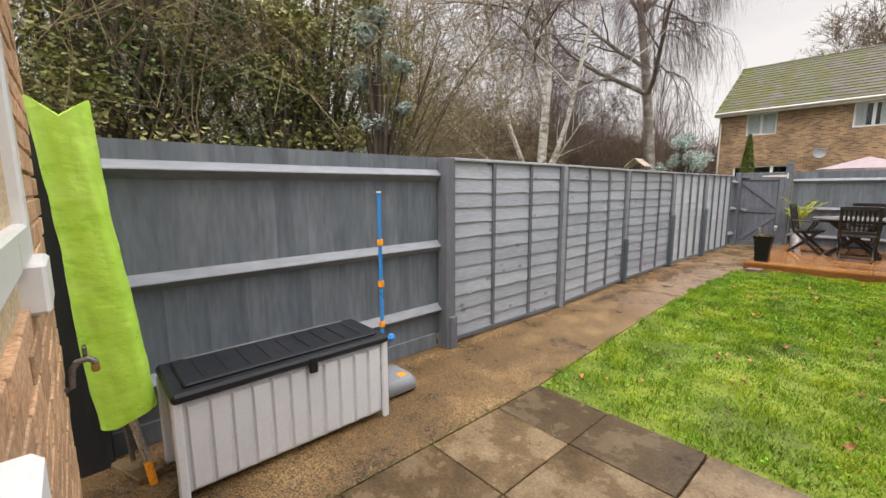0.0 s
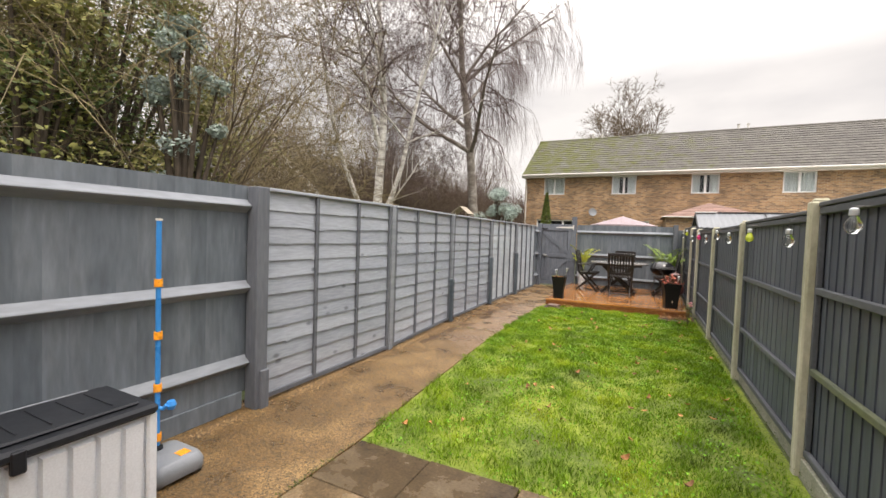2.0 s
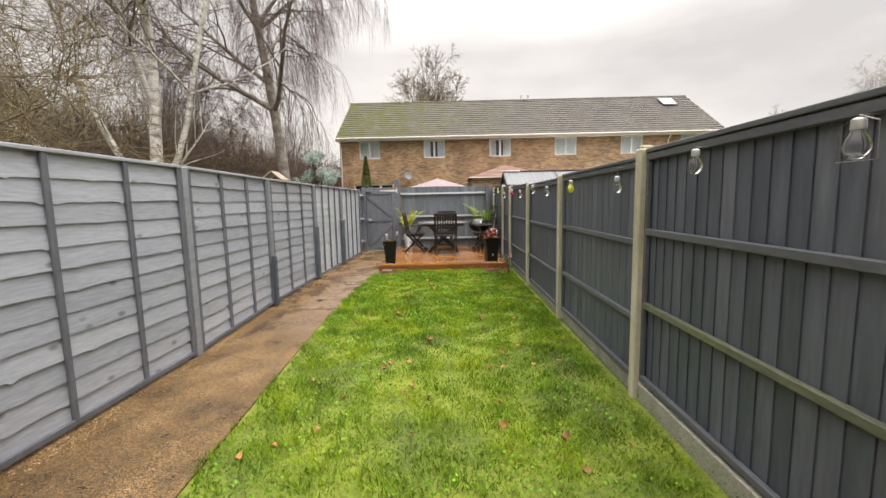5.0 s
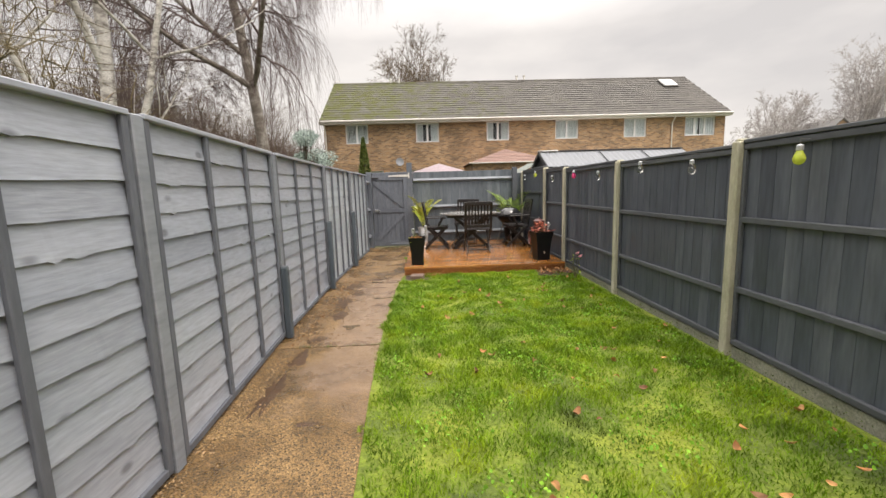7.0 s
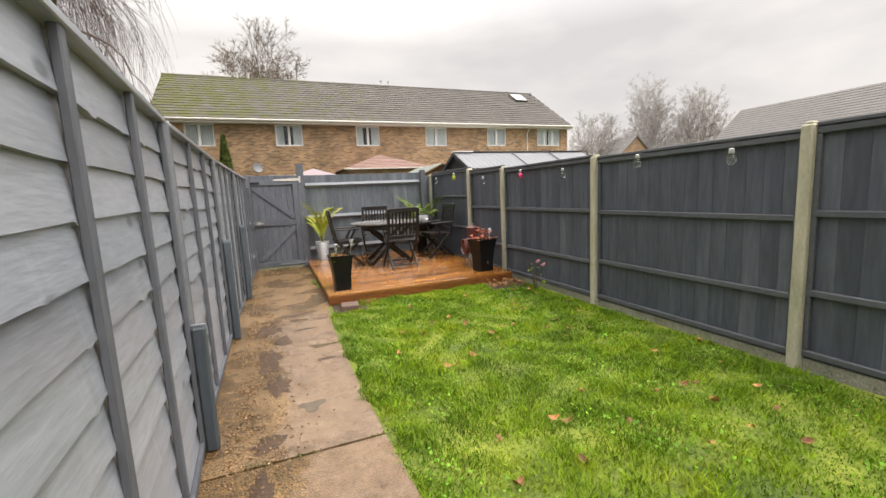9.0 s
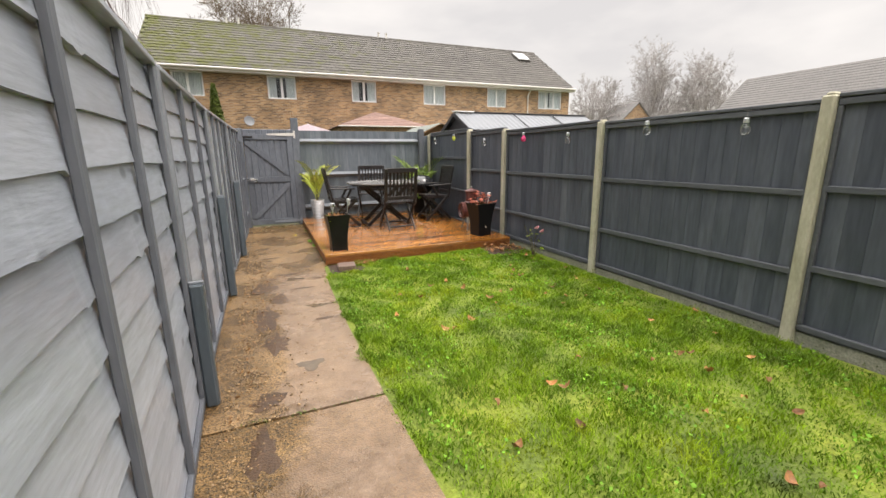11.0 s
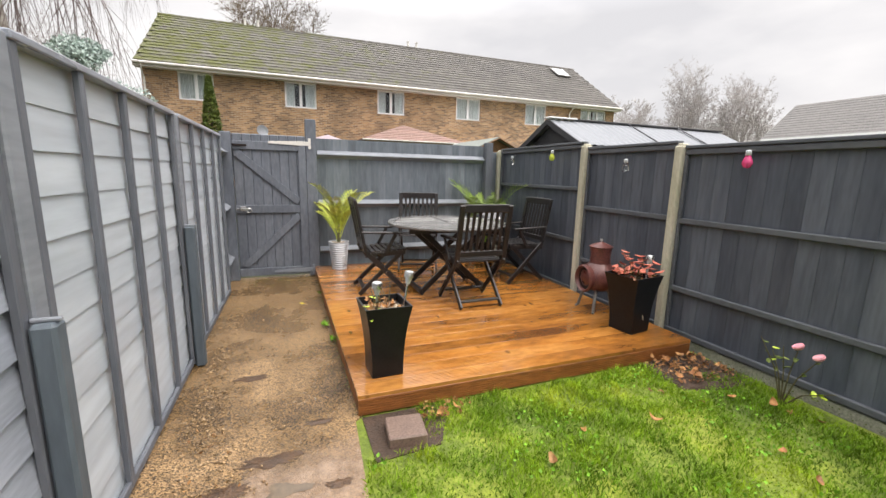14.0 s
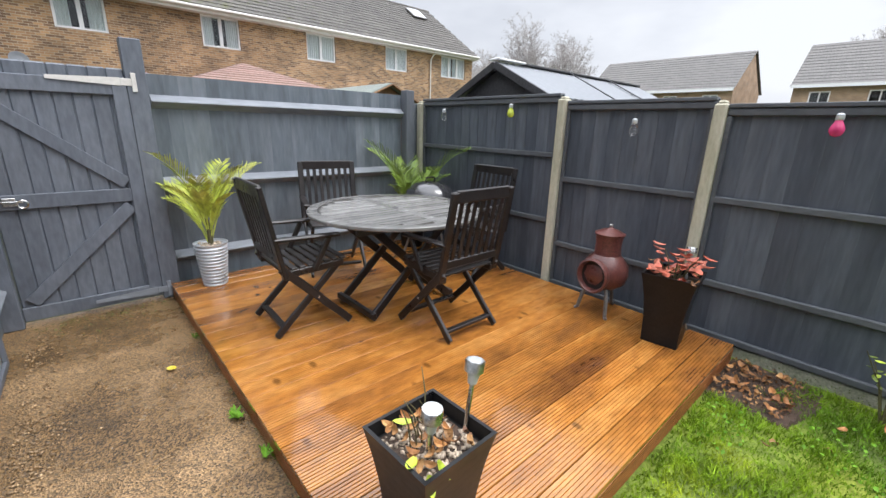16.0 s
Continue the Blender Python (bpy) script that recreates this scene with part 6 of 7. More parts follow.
# house wall with bricks, window and tap
WX0, WX1, WH = -1.85, 1.6, 2.7
wall = tagged(new("wall_house", Geo().box(WX0 + 0.01, WX1, WALL_Y - 0.25, WALL_Y - 0.012, 0, WH).mesh("wall_house", MORTAR)), "buff brick house wall with sandy mortar", "wall", kind="structure")
blen, bhgt = 0.215, 0.065
bm = Geo().box(0, blen, -0.10, 0.0, 0, bhgt, 0.004).mesh("brick", NEAR_BRICK)
half = Geo().box(0, 0.1025, -0.10, 0.0, 0, bhgt, 0.004).mesh("brick", NEAR_BRICK)
WIN = (-1.0, 0.02, 1.30, 2.25)
row, z = 0, 0.01
rngb = random.Random(2)
while z < 2.45:
    x = WX0
    if row % 2:
        part("brick", half, NEAR_BRICK, wall, at=pose(x, WALL_Y + rngb.uniform(-0.002, 0.002), z))
        x += 0.1125
    while x < 0.1:
        if not (x + blen > WIN[0] and z + bhgt > WIN[2] - 0.05 and z < WIN[3]):
            part("brick", bm, NEAR_BRICK, wall, at=pose(x, WALL_Y + rngb.uniform(-0.003, 0.003), z, 0, 0, rngb.uniform(-0.3, 0.3)))
        x += 0.225
    z += 0.075
    row += 1
win = tagged(new("window_1", Geo().box(WIN[0] + 0.08, WIN[1], WALL_Y - 0.04, WALL_Y - 0.03, WIN[2] + 0.08, WIN[3]).mesh("pane", GLASS)), "white plastic house window with a deep sill", "window", kind="structure")
g = Geo()
g.box(WIN[0], WIN[0] + 0.08, WALL_Y - 0.06, WALL_Y + 0.012, WIN[2], WIN[3], 0.006)
g.box(WIN[0] + 0.08, WIN[1], WALL_Y - 0.06, WALL_Y + 0.012, WIN[2], WIN[2] + 0.08, 0.006)
part("window_frame", g, WHITE_PVC, win)
part("window_sill", Geo().box(WIN[0] - 0.05, WIN[0] + 0.16, WALL_Y - 0.02, WALL_Y + 0.036, WIN[2] - 0.12, WIN[2] - 0.004, 0.008), WHITE_PVC, win)
vent = thing("wall_vent", -0.03, WALL_Y, 1.175, "white plastic hooded wall vent", "vent")
part("hood", Geo().box(-0.06, 0.06, 0, 0.05, -0.03, 0.05, 0.008), WHITE_PVC, vent)
tap = thing("outdoor_tap", -1.72, WALL_Y, 0.77, "weathered grey outdoor tap with a brass nozzle", "tap")
part("pipe", Geo().tube([(0, 0, -0.10), (0, 0.022, -0.09), (0, 0.028, -0.02), (0, 0.045, 0.008)], 0.012, 10), IRON, tap, smooth=True)
part("spout", Geo().tube([(0, 0.040, 0.006), (0, 0.078, 0.014), (0, 0.096, 0.0), (0, 0.099, -0.016)], 0.013, 10), IRON, tap, smooth=True)
part("handle", Geo().bar((-0.032, 0.072, 0.062), (0.032, 0.072, 0.066), 0.012, 0.010, 0.003), IRON, tap)
part("nozzle", Geo().lathe([(0.011, -0.045), (0.014, -0.04), (0.014, -0.014)], 12), BRASS, tap, "brass hose nozzle", at=pose(0, 0.099, 0))
part("stem", Geo().lathe([(0.008, 0.012), (0.008, 0.062)], 8), IRON, tap, at=pose(0, 0.072, 0))
clutter = thing("broken_slab", -1.95, 0.95, 0, "loose offcut of paving by the wall", "slab")
clutter.matrix_world = pose(-2.12, 0.62, 0, 0, 0, 20)
part("slab", Geo().box(-0.14, 0.14, -0.06, 0.06, 0.0, 0.035, 0.006), SLAB, clutter)

# ---- beyond the fences ----
shed = thing("garden_shed", 0, 0, 0, "dark garden shed with a pale corrugated roof over the fence", "shed")
SX0, SX1, SY0, SY1, SE, SR = 1.46, 4.6, 11.19, 12.60, 1.73, 2.08
mid = (SY0 + SY1) / 2
g = Geo()
g.box(SX0 + 0.06, SX1, SY0 + 0.1, SY1 - 0.1, 0, SE - 0.03)
g.add([(SX0 + 0.06, SY0 + 0.1, SE - 0.03), (SX0 + 0.06, SY1 - 0.1, SE - 0.03), (SX0 + 0.06, mid, SR - 0.06), (SX1, SY0 + 0.1, SE - 0.03), (SX1, SY1 - 0.1, SE - 0.03), (SX1, mid, SR - 0.06)], [(0, 2, 1), (3, 4, 5), (0, 3, 5, 2), (1, 2, 5, 4)])
part("wall", g, SHED_WALL, shed)
for s, ya in ((-1, SY0), (1, SY1)):
    v, n = [], 58
    for i in range(n + 1):
        x = SX0 + (SX1 - SX0) * i / n
        up = 0.012 * (i % 2)
        v += [(x, ya, SE + up), (x, mid, SR + up), (x, ya, SE + up - 0.006), (x, mid, SR + up - 0.006)]
    f = []
    for i in range(n):
        a, b = 4 * i, 4 * i + 4
        f += [(a, b, b + 1, a + 1), (a + 2, a + 3, b + 3, b + 2), (a, a + 2, b + 2, b), (a + 1, b + 1, b + 3, a + 3)]
    part("roof_sheet", Geo().add(v, f), SHED_ROOF, shed)
    part("bargeboard", Geo().bar((SX0 - 0.012, ya, SE - 0.03), (SX0 - 0.012, mid, SR - 0.03), 0.02, 0.07, 0.003), SHED_WALL, shed)
for k in range(1, 3):
    xx = SX0 + 0.35 + k * (SX1 - SX0) / 3.4
    part("roof_batten", Geo().bar((xx, SY0 + 0.02, SE + 0.03), (xx, mid - 0.02, SR + 0.025), 0.022, 0.012, 0.003), SHED_WALL, shed)
part("ridge_roll", Geo().bar((SX0 + 0.42, mid, SR + 0.016), (SX1, mid, SR + 0.016), 0.09, 0.02, 0.004), SHED_WALL, shed)
part("ridge_cap", Geo().box(SX0 - 0.02, SX0 + 0.4, mid - 0.07, mid + 0.07, SR + 0.012, SR + 0.03, 0.004), WHITE_PVC, shed)
cabin = thing("timber_summerhouse", 2.68, 15.5, 0, "small brown timber summerhouse with a grey-green roof", "summerhouse")
CZ, CE, CW, CD = 2.177, 1.757, 0.95, 2.4
part("wall", Geo().add([(-CW + 0.1, 0.1, 0), (CW - 0.1, 0.1, 0), (CW - 0.1, 0.1, CE), (0, 0.1, CZ - 0.05), (-CW + 0.1, 0.1, CE), (-CW + 0.1, CD, 0), (CW - 0.1, CD, 0), (CW - 0.1, CD, CE), (0, CD, CZ - 0.05), (-CW + 0.1, CD, CE)],
                       [(0, 1, 2, 3, 4), (9, 8, 7, 6, 5), (0, 5, 6, 1), (1, 6, 7, 2), (2, 7, 8, 3), (3, 8, 9, 4), (4, 9, 5, 0)]), WOOD_BROWN, cabin)
for sgn in (-1, 1):
    part("roof_panel", Geo().add([(0, -0.05, CZ), (0, CD + 0.05, CZ), (sgn * CW, CD + 0.05, CE - 0.02), (sgn * CW, -0.05, CE - 0.02), (0, -0.05, CZ - 0.03), (0, CD + 0.05, CZ - 0.03), (sgn * CW, CD + 0.05, CE - 0.05), (sgn * CW, -0.05, CE - 0.05)],
                                 [(0, 1, 2, 3), (7, 6, 5, 4), (0, 3, 7, 4), (1, 5, 6, 2), (2, 6, 7, 3), (0, 4, 5, 1)]), FELT_GREEN, cabin)
    part("bargeboard", Geo().bar((0, -0.062, CZ - 0.03), (sgn * CW, -0.062, CE - 0.05), 0.02, 0.07, 0.003, up=(0, 1, 0)), WOOD_BROWN, cabin)
hip = thing("conservatory", 0, 0, 0, "low conservatory with a pinkish-brown hipped tile roof", "conservatory")
cx, cy, hw, ez, az = 3.34, 25.6, 2.15, 2.62, 3.42
part("wall", Geo().box(cx - hw + 0.15, cx + hw - 0.15, cy - hw + 0.15, FACE_Y - 0.02, 0, ez), HOUSE_BRICK, hip)
g = Geo()
n = 9
for k in range(n):
    a, b = k / n, (k + 1) / n
    z0, z1 = ez + (az - ez) * a, ez + (az - ez) * b
    w0, w1 = hw * (1 - a) + 0.02, hw * (1 - b)
    v = [(cx - w0, cy - w0, z0 + 0.02), (cx + w0, cy - w0, z0 + 0.02), (cx + w0, cy + w0, z0 + 0.02), (cx - w0, cy + w0, z0 + 0.02),
         (cx - w1, cy - w1, z1), (cx + w1, cy - w1, z1), (cx + w1, cy + w1, z1), (cx - w1, cy + w1, z1)]
    v += [(x, y, z0 - 0.01) for x, y, _ in v[:4]]
    g.add(v, [(0, 1, 5, 4), (1, 2, 6, 5), (2, 3, 7, 6), (3, 0, 4, 7), (8, 9, 1, 0), (9, 10, 2, 1), (10, 11, 3, 2), (11, 8, 0, 3)])
part("roof", g, PINK_TILE, hip)
part("gutter", Geo().box(cx - hw - 0.05, cx + hw + 0.05, cy - hw - 0.09, cy - hw - 0.02, ez - 0.05, ez - 0.005, 0.01), GUTTER, hip)
g = Geo()
g.box(5.9, 11.5, 25.9, FACE_Y - 0.02, 2.35, 2.62, 0.02)
lean = thing("lean_to", 0, 0, 0, "white-edged flat extension roof", "extension")
part("roof", g, GUTTER, lean)
part("wall", Geo().box(6.0, 11.4, 26.0, FACE_Y - 0.02, 0, 2.35), HOUSE_BRICK, lean)
par = thing("parasol", -0.45, 20.2, 0, "open lilac parasol in the next garden", "parasol")
g = Geo()
n = 8
v = [(1.35 * math.cos(2 * math.pi * k / n), 1.35 * math.sin(2 * math.pi * k / n), 2.02) for k in range(n)] + [(0, 0, 2.42)]
v += [(x * 0.99, y * 0.99, z - 0.16) for x, y, z in v[:n]]
g.add(v, [(k, (k + 1) % n, n) for k in range(n)] + [(n + 1 + k, n + 1 + (k + 1) % n, (k + 1) % n, k) for k in range(n)])
part("canopy", g, LILAC, par)
part("pole", Geo().lathe([(0.025, 0), (0.025, 2.42)], 10), GUTTER, par)
bird = thing("bird_table", -4.24, 11.45, 0, "little pitched wooden bird table roof above the fence", "bird table")
part("post", Geo().box(-0.04, 0.04, -0.04, 0.04, 0, 1.75, 0.004), WOOD_PALE, bird)
part("tray", Geo().box(-0.22, 0.22, -0.22, 0.22, 1.72, 1.76, 0.004), WOOD_PALE, bird)
for s in (-1, 1):
    part("roof_board", Geo().bar((s * 0.26, 0, 1.97), (0, 0, 2.18), 0.46, 0.025, 0.004, up=(0, 0, 1)), WOOD_PALE, bird)
    part("strut", Geo().box(s * 0.17 - 0.012, s * 0.17 + 0.012, -0.17, -0.14, 1.76, 2.02), WOOD_PALE, bird)


def far_house(y0, y1, n):
    t = thing("far_house", 0, 0, 0, "buff brick house with a grey tiled roof beyond the gardens", "house", "far houses")
    xf, xr, ez, rz = 40.0, 44.0, 5.1, 8.45
    g = Geo()
    wins = [(y0 + (y1 - y0) * (k + 0.5) / n - 0.6, y0 + (y1 - y0) * (k + 0.5) / n + 0.6) for k in range(n)]
    y = y0
    for a, b in wins + [(y1, y1)]:
        part("wall_pier", Geo().box(xf, xf + 0.3, y, a, 0, ez), PALE_BRICK, t)
        if b > a:
            part("wall_apron", Geo().box(xf, xf + 0.3, a, b, 0, 3.55), PALE_BRICK, t)
            part("wall_head", Geo().box(xf, xf + 0.3, a, b, 4.65, ez), PALE_BRICK, t)
        y = b
    # added dark sheet that stands for the shaded rooms
    part("inner_wall", Geo().box(xf + 0.9, xf + 1.0, y0 + 0.31, y1 - 0.31, 0, ez), ROOM_SHADE, t)
    for y in (y0, y1 - 0.3):
        v = [(xf + 0.3, y, 0), (48, y, 0), (48, y, ez), (xr, y, rz - 0.2), (xf + 0.3, y, ez)]
        v += [(x, y + 0.3, z) for x, _, z in v]
        g.add(v, [(0, 1, 2, 3, 4), (9, 8, 7, 6, 5)] + [(i, (i + 1) % 5, (i + 1) % 5 + 5, i + 5) for i in range(5)])
        part("gable_wall", g, PALE_BRICK, t)
        g = Geo()
    g = Geo()
    nc = 14
    for k in range(nc):
        a, b = k / nc, (k + 1) / nc
        xa, xb = xf - 0.4 + (xr - xf + 0.4) * a, xf - 0.4 + (xr - xf + 0.4) * b
        za, zb = ez - 0.05 + (rz - ez + 0.05) * a, ez - 0.05 + (rz - ez + 0.05) * b
        g.add([(xa, y0 - 0.15, za + 0.05), (xa, y1 + 0.15, za + 0.05), (xb, y1 + 0.15, zb + 0.01), (xb, y0 - 0.15, zb + 0.01), (xa, y0 - 0.15, za - 0.02), (xa, y1 + 0.15, za - 0.02)], [(0, 3, 2, 1), (4, 0, 1, 5)])
    g.add([(xr, y0 - 0.15, rz), (xr, y1 + 0.15, rz), (48.4, y1 + 0.15, ez), (48.4, y0 - 0.15, ez)], [(0, 3, 2, 1)])
    part("roof", g, SLATE_FAR, t, kind="stuff")
    part("fascia", Geo().box(xf - 0.46, xf - 0.41, y0 - 0.1, y1 + 0.1, ez - 0.2, ez + 0.02), WHITE_PVC, t)
    for a, b in wins:
        w = part("window", Geo().box(xf + 0.03, xf + 0.1, a, b, 3.55, 3.63), WHITE_PVC, t)
        g = Geo()
        g.box(xf + 0.03, xf + 0.1, a, b, 4.57, 4.65)
        for q in (a, (a + b) / 2 - 0.04, b - 0.08):
            g.box(xf + 0.03, xf + 0.1, q, q + 0.08, 3.63, 4.57)
        part("window_frame", g, WHITE_PVC, w)
        part("pane", Geo().box(xf + 0.06, xf + 0.07, a + 0.08, b - 0.08, 3.63, 4.57), GLASS, w)
    return t


far_house(20.2, 33.3, 4)
far_house(3.5, 16.3, 4)
# a brick gable past the end of the terrace
gable = thing("far_house", 42.843, 45.8, 0, "red-brick house gable with a grey roof past the terrace", "house", "far houses")
GZ, GE = 7.561, 4.96
part("wall", Geo().add([(-3.2, 0, 0), (3.2, 0, 0), (3.2, 0, GE), (0, 0, GZ - 0.1), (-3.2, 0, GE), (-3.2, 4, 0), (3.2, 4, 0), (3.2, 4, GE), (0, 4, GZ - 0.1), (-3.2, 4, GE)],
                       [(0, 1, 2, 3, 4), (9, 8, 7, 6, 5), (1, 6, 7, 2), (4, 4, 5, 0), (0, 5, 6, 1)]), HOUSE_BRICK, gable)
for sgn in (-1, 1):
    part("roof_slope", Geo().add([(0, -0.15, GZ + 0.05), (0, 4.15, GZ + 0.05), (sgn * 3.5, 4.15, GE - 0.25), (sgn * 3.5, -0.15, GE - 0.25), (0, -0.15, GZ - 0.08), (0, 4.15, GZ - 0.08), (sgn * 3.5, 4.15, GE - 0.38), (sgn * 3.5, -0.15, GE - 0.38)],
                                 [(0, 1, 2, 3), (7, 6, 5, 4), (0, 3, 7, 4), (1, 5, 6, 2), (2, 6, 7, 3), (0, 4, 5, 1)]), SLATE_FAR, gable)
# roof light and vents on the terrace roof
g = Geo()
g.m = pose(14.9, FACE_Y - 0.35, EAVE + 0.04, math.degrees(slope)) @ pose(0, slant * 0.68, 0.09)
g.box(0, 1.0, 0, 1.15, 0, 0.07, 0.01)
rl2 = part("roof_light", g, IRON, roof, "roof window frame")
# opaque pane, its pale zinc painted in for reflected sky
g = Geo()
g.m = pose(14.9, FACE_Y - 0.35, EAVE + 0.04, math.degrees(slope)) @ pose(0, slant * 0.68, 0.162)
g.box(0.08, 0.92, 0.08, 1.07, 0, 0.01)
part("pane", g, ZINC, rl2, "roof window pane in pale zinc, sky reflection put into its colour")
for x in (-3.2, -2.6, 5.4, 5.9):
    part("ridge_vent", Geo().lathe([(0.06, 0.05), (0.06, 0.3), (0.09, 0.32), (0.09, 0.36)], 10), GUTTER, roof, at=pose(x, RIDGE_Y - 0.1, RIDGE_Z))
dish = part("satellite_dish", Geo().lathe([(0.02, 0.0), (0.15, 0.02), (0.25, 0.07), (0.24, 0.075), (0.14, 0.03), (0.02, 0.012)], 20), BASE_GREY, house, "grey satellite dish", at=pose(-2.51, FACE_Y - 0.3, 3.02, 75, 0, 20))

# ---- patio slabs ----
xs = [-1.255, -0.725, -0.155, 0.415, 0.985, RIGHT - 0.01]
ys = [0.16, 0.74, 1.32, 1.90, 2.485, 2.965]
rng = random.Random(6)
for a, b in zip(xs, xs[1:]):
    for c, d in zip(ys, ys[1:]):
        dzz = rng.uniform(-0.003, 0.003)
        g = Geo().box(a + 0.004, b - 0.004, c + 0.004, d - 0.004, -0.05, 0.002 + dzz, 0.004)
        part("paving_slab", g, SLAB, patio)
blk = thing("paving_block", -1.18, 9.19, 0, "brown concrete block against the deck", "block", rz=-6)
part("block", Geo().box(-0.10, 0.10, -0.10, 0.10, -0.01, 0.05, 0.006), mat("brown_concrete_block", [(0.13, 0.085, 0.065), (0.19, 0.13, 0.10)], 0.6, 8, 80, 0.4), blk)
soil = Geo()
rng2 = np.random.default_rng(14)
v, f, n = [], [], 26
for i in range(n + 1):
    for j in range(n + 1):
        x, y = 0.66 + 0.62 * i / n, 8.95 + 0.48 * j / n
        edge = min(i, j + 0.35 * i - 4, 99)
        v.append((x, y, (0.004 if edge > 1.5 else -0.03) + 0.006 * rng2.normal()))
for i in range(n):
    for j in range(n):
        f.append((i * (n + 1) + j, (i + 1) * (n + 1) + j, (i + 1) * (n + 1) + j + 1, i * (n + 1) + j + 1))
bed = solid("soil_bed", soil.add(v, f), SOIL, "small patch of bare damp soil by the deck", "soil", kind="structure", smooth=True)

solid("soil_bed", prism([(-1.37, 9.03), (-1.02, 9.06), (-0.93, 9.24), (-0.82, 9.42), (-1.37, 9.42)], -0.05, -0.006), SOIL, "bare damp soil round a loose block by the deck", "soil", kind="structure")

# ---- rose by the right fence ----
rose = thing("rose_bush", 1.13, 8.72, 0, "thin rose bush with a few pink blooms and yellowing leaves", "shrub")
rng = random.Random(21)
tips = [(-0.06, 0.14, 0.40), (0.02, -0.03, 0.37), (-0.04, 0.02, 0.38), (0.02, -0.14, 0.345), (0.0, -0.25, 0.19), (0.0, 0.10, 0.33)]
yl = single_leaf(0.045, 0.03, 0.3, LIME_LEAF)
dl = single_leaf(0.038, 0.024, 0.3, CONIFER_LEAF)
for k, (x, y, z) in enumerate(tips):
    part("stem", Geo().tube([(0, 0, -0.02), (x * 0.4, y * 0.4, z * 0.55), (x, y, z)], [0.006, 0.004, 0.0025], 6), STEM, rose)
    if k in (1, 3):
        b = part("bloom", Geo().lathe([(0.004, -0.016), (0.022, -0.008), (0.032, 0.006), (0.030, 0.016), (0.018, 0.010), (0.006, 0.018)], 12), PINK_PETAL, rose, "open pink bloom", smooth=True, at=pose(x, y, z + 0.01, -25, -20, 0))
    for j in range(4 if k != 4 else 5):
        s = rng.uniform(0.55, 1.0)
        part("leaf", yl if k == 4 or j == 0 else dl, LIME_LEAF, rose, at=pose(x * s, y * s, z * s, rng.uniform(-30, 40), 0, rng.uniform(0, 360)))

# ---- grass ----
rng = np.random.default_rng(99)
n = 220000
gx = rng.uniform(LAWN[0] - 0.02, LAWN[1] + 0.0, n)
gy = rng.uniform(LAWN[2] - 0.05, LAWN[3] - 0.01, n)
left_edge = np.interp(gy, [2.85, 4.0, 5.5, 6.5, 7.4, 8.6, 9.5], [-1.25, -1.32, -1.41, -1.45, -1.465, -1.455, -1.41]) + 0.03 * np.sin(gy * 7.0) + 0.02 * np.sin(gy * 17.0)
gx = left_edge + (gx - (LAWN[0] - 0.02)) / (LAWN[1] - LAWN[0] + 0.02) * (LAWN[1] - left_edge)
keep = ~((gy > 9.1 + 0.2 * (1.0 - gx) + 0.05 * np.sin(gx * 21) + 0.05 * rng.normal(size=n)) & (gx > 0.72)) & ~((gy > 9.06) & (gx < -1.06))
keep &= ~((gy < 2.975 + 0.03 * np.sin(gx * 11) + 0.03 * np.sin(gx * 29) + 0.03 * rng.normal(size=n)))
clump = 0.5 + 0.5 * np.sin(gx * 9.1 + 1.7 * np.sin(gy * 6.3)) * np.sin(gy * 8.3 + 2.1 * np.sin(gx * 5.1))
keep &= rng.uniform(0, 1, n) < (0.50 + 0.5 * clump) * np.interp(gy, [2.9, 4.6, 6.2], [0.5, 0.62, 1.0])
gx, gy, clump = gx[keep], gy[keep], clump[keep]
n = len(gx)
h = (0.012 + 0.030 * clump) * rng.uniform(0.6, 1.5, n)
a = rng.uniform(0, 2 * math.pi, n)
lean = h * rng.uniform(0.2, 1.3, n)
w = rng.uniform(0.0016, 0.0034, n)
b = rng.uniform(0, 2 * math.pi, n)
px, py = w * np.cos(b), w * np.sin(b)
z0 = np.full(n, -0.014)
lx, ly = lean * np.cos(a), lean * np.sin(a)
v = np.stack([np.stack([gx - px, gy - py, z0], 1), np.stack([gx + px, gy + py, z0], 1),
              np.stack([gx + 0.4 * lx + px * 0.8, gy + 0.4 * ly + py * 0.8, z0 + 0.65 * h], 1), np.stack([gx + 0.4 * lx - px * 0.8, gy + 0.4 * ly - py * 0.8, z0 + 0.65 * h], 1),
              np.stack([gx + lx, gy + ly, z0 + h], 1)], 1)
i0 = (np.arange(n) * 5)[:, None]
f = np.concatenate([i0 + [[0, 1, 2]], i0 + [[0, 2, 3]], i0 + [[3, 2, 4]]])
grass = new("grass", quick_mesh("grass", v.reshape(-1, 3), f, [BLADE]))
tagged(grass, "short bright green lawn grass, patchy and damp", "grass", kind="stuff")
n = 9000
cx_, cy_ = rng.uniform(-1.45, 1.24, n), rng.uniform(2.97, 9.38, n)
sel = (np.sin(cx_ * 5.3 + 1.3 * np.sin(cy_ * 3.1)) * np.sin(cy_ * 4.1 + cx_) > 0.15) | (cy_ < 3.12)
sel &= ~((cy_ > 9.0) & (cx_ > 0.68)) & ~((cy_ > 9.04) & (cx_ < -1.05)) & (cx_ > np.interp(cy_, [2.85, 4.0, 5.5, 6.5, 7.4, 8.6, 9.5], [-1.22, -1.30, -1.39, -1.43, -1.445, -1.43, -1.39]))
pts = np.stack([cx_, cy_, rng.uniform(0.004, 0.028, n)], 1)[sel]
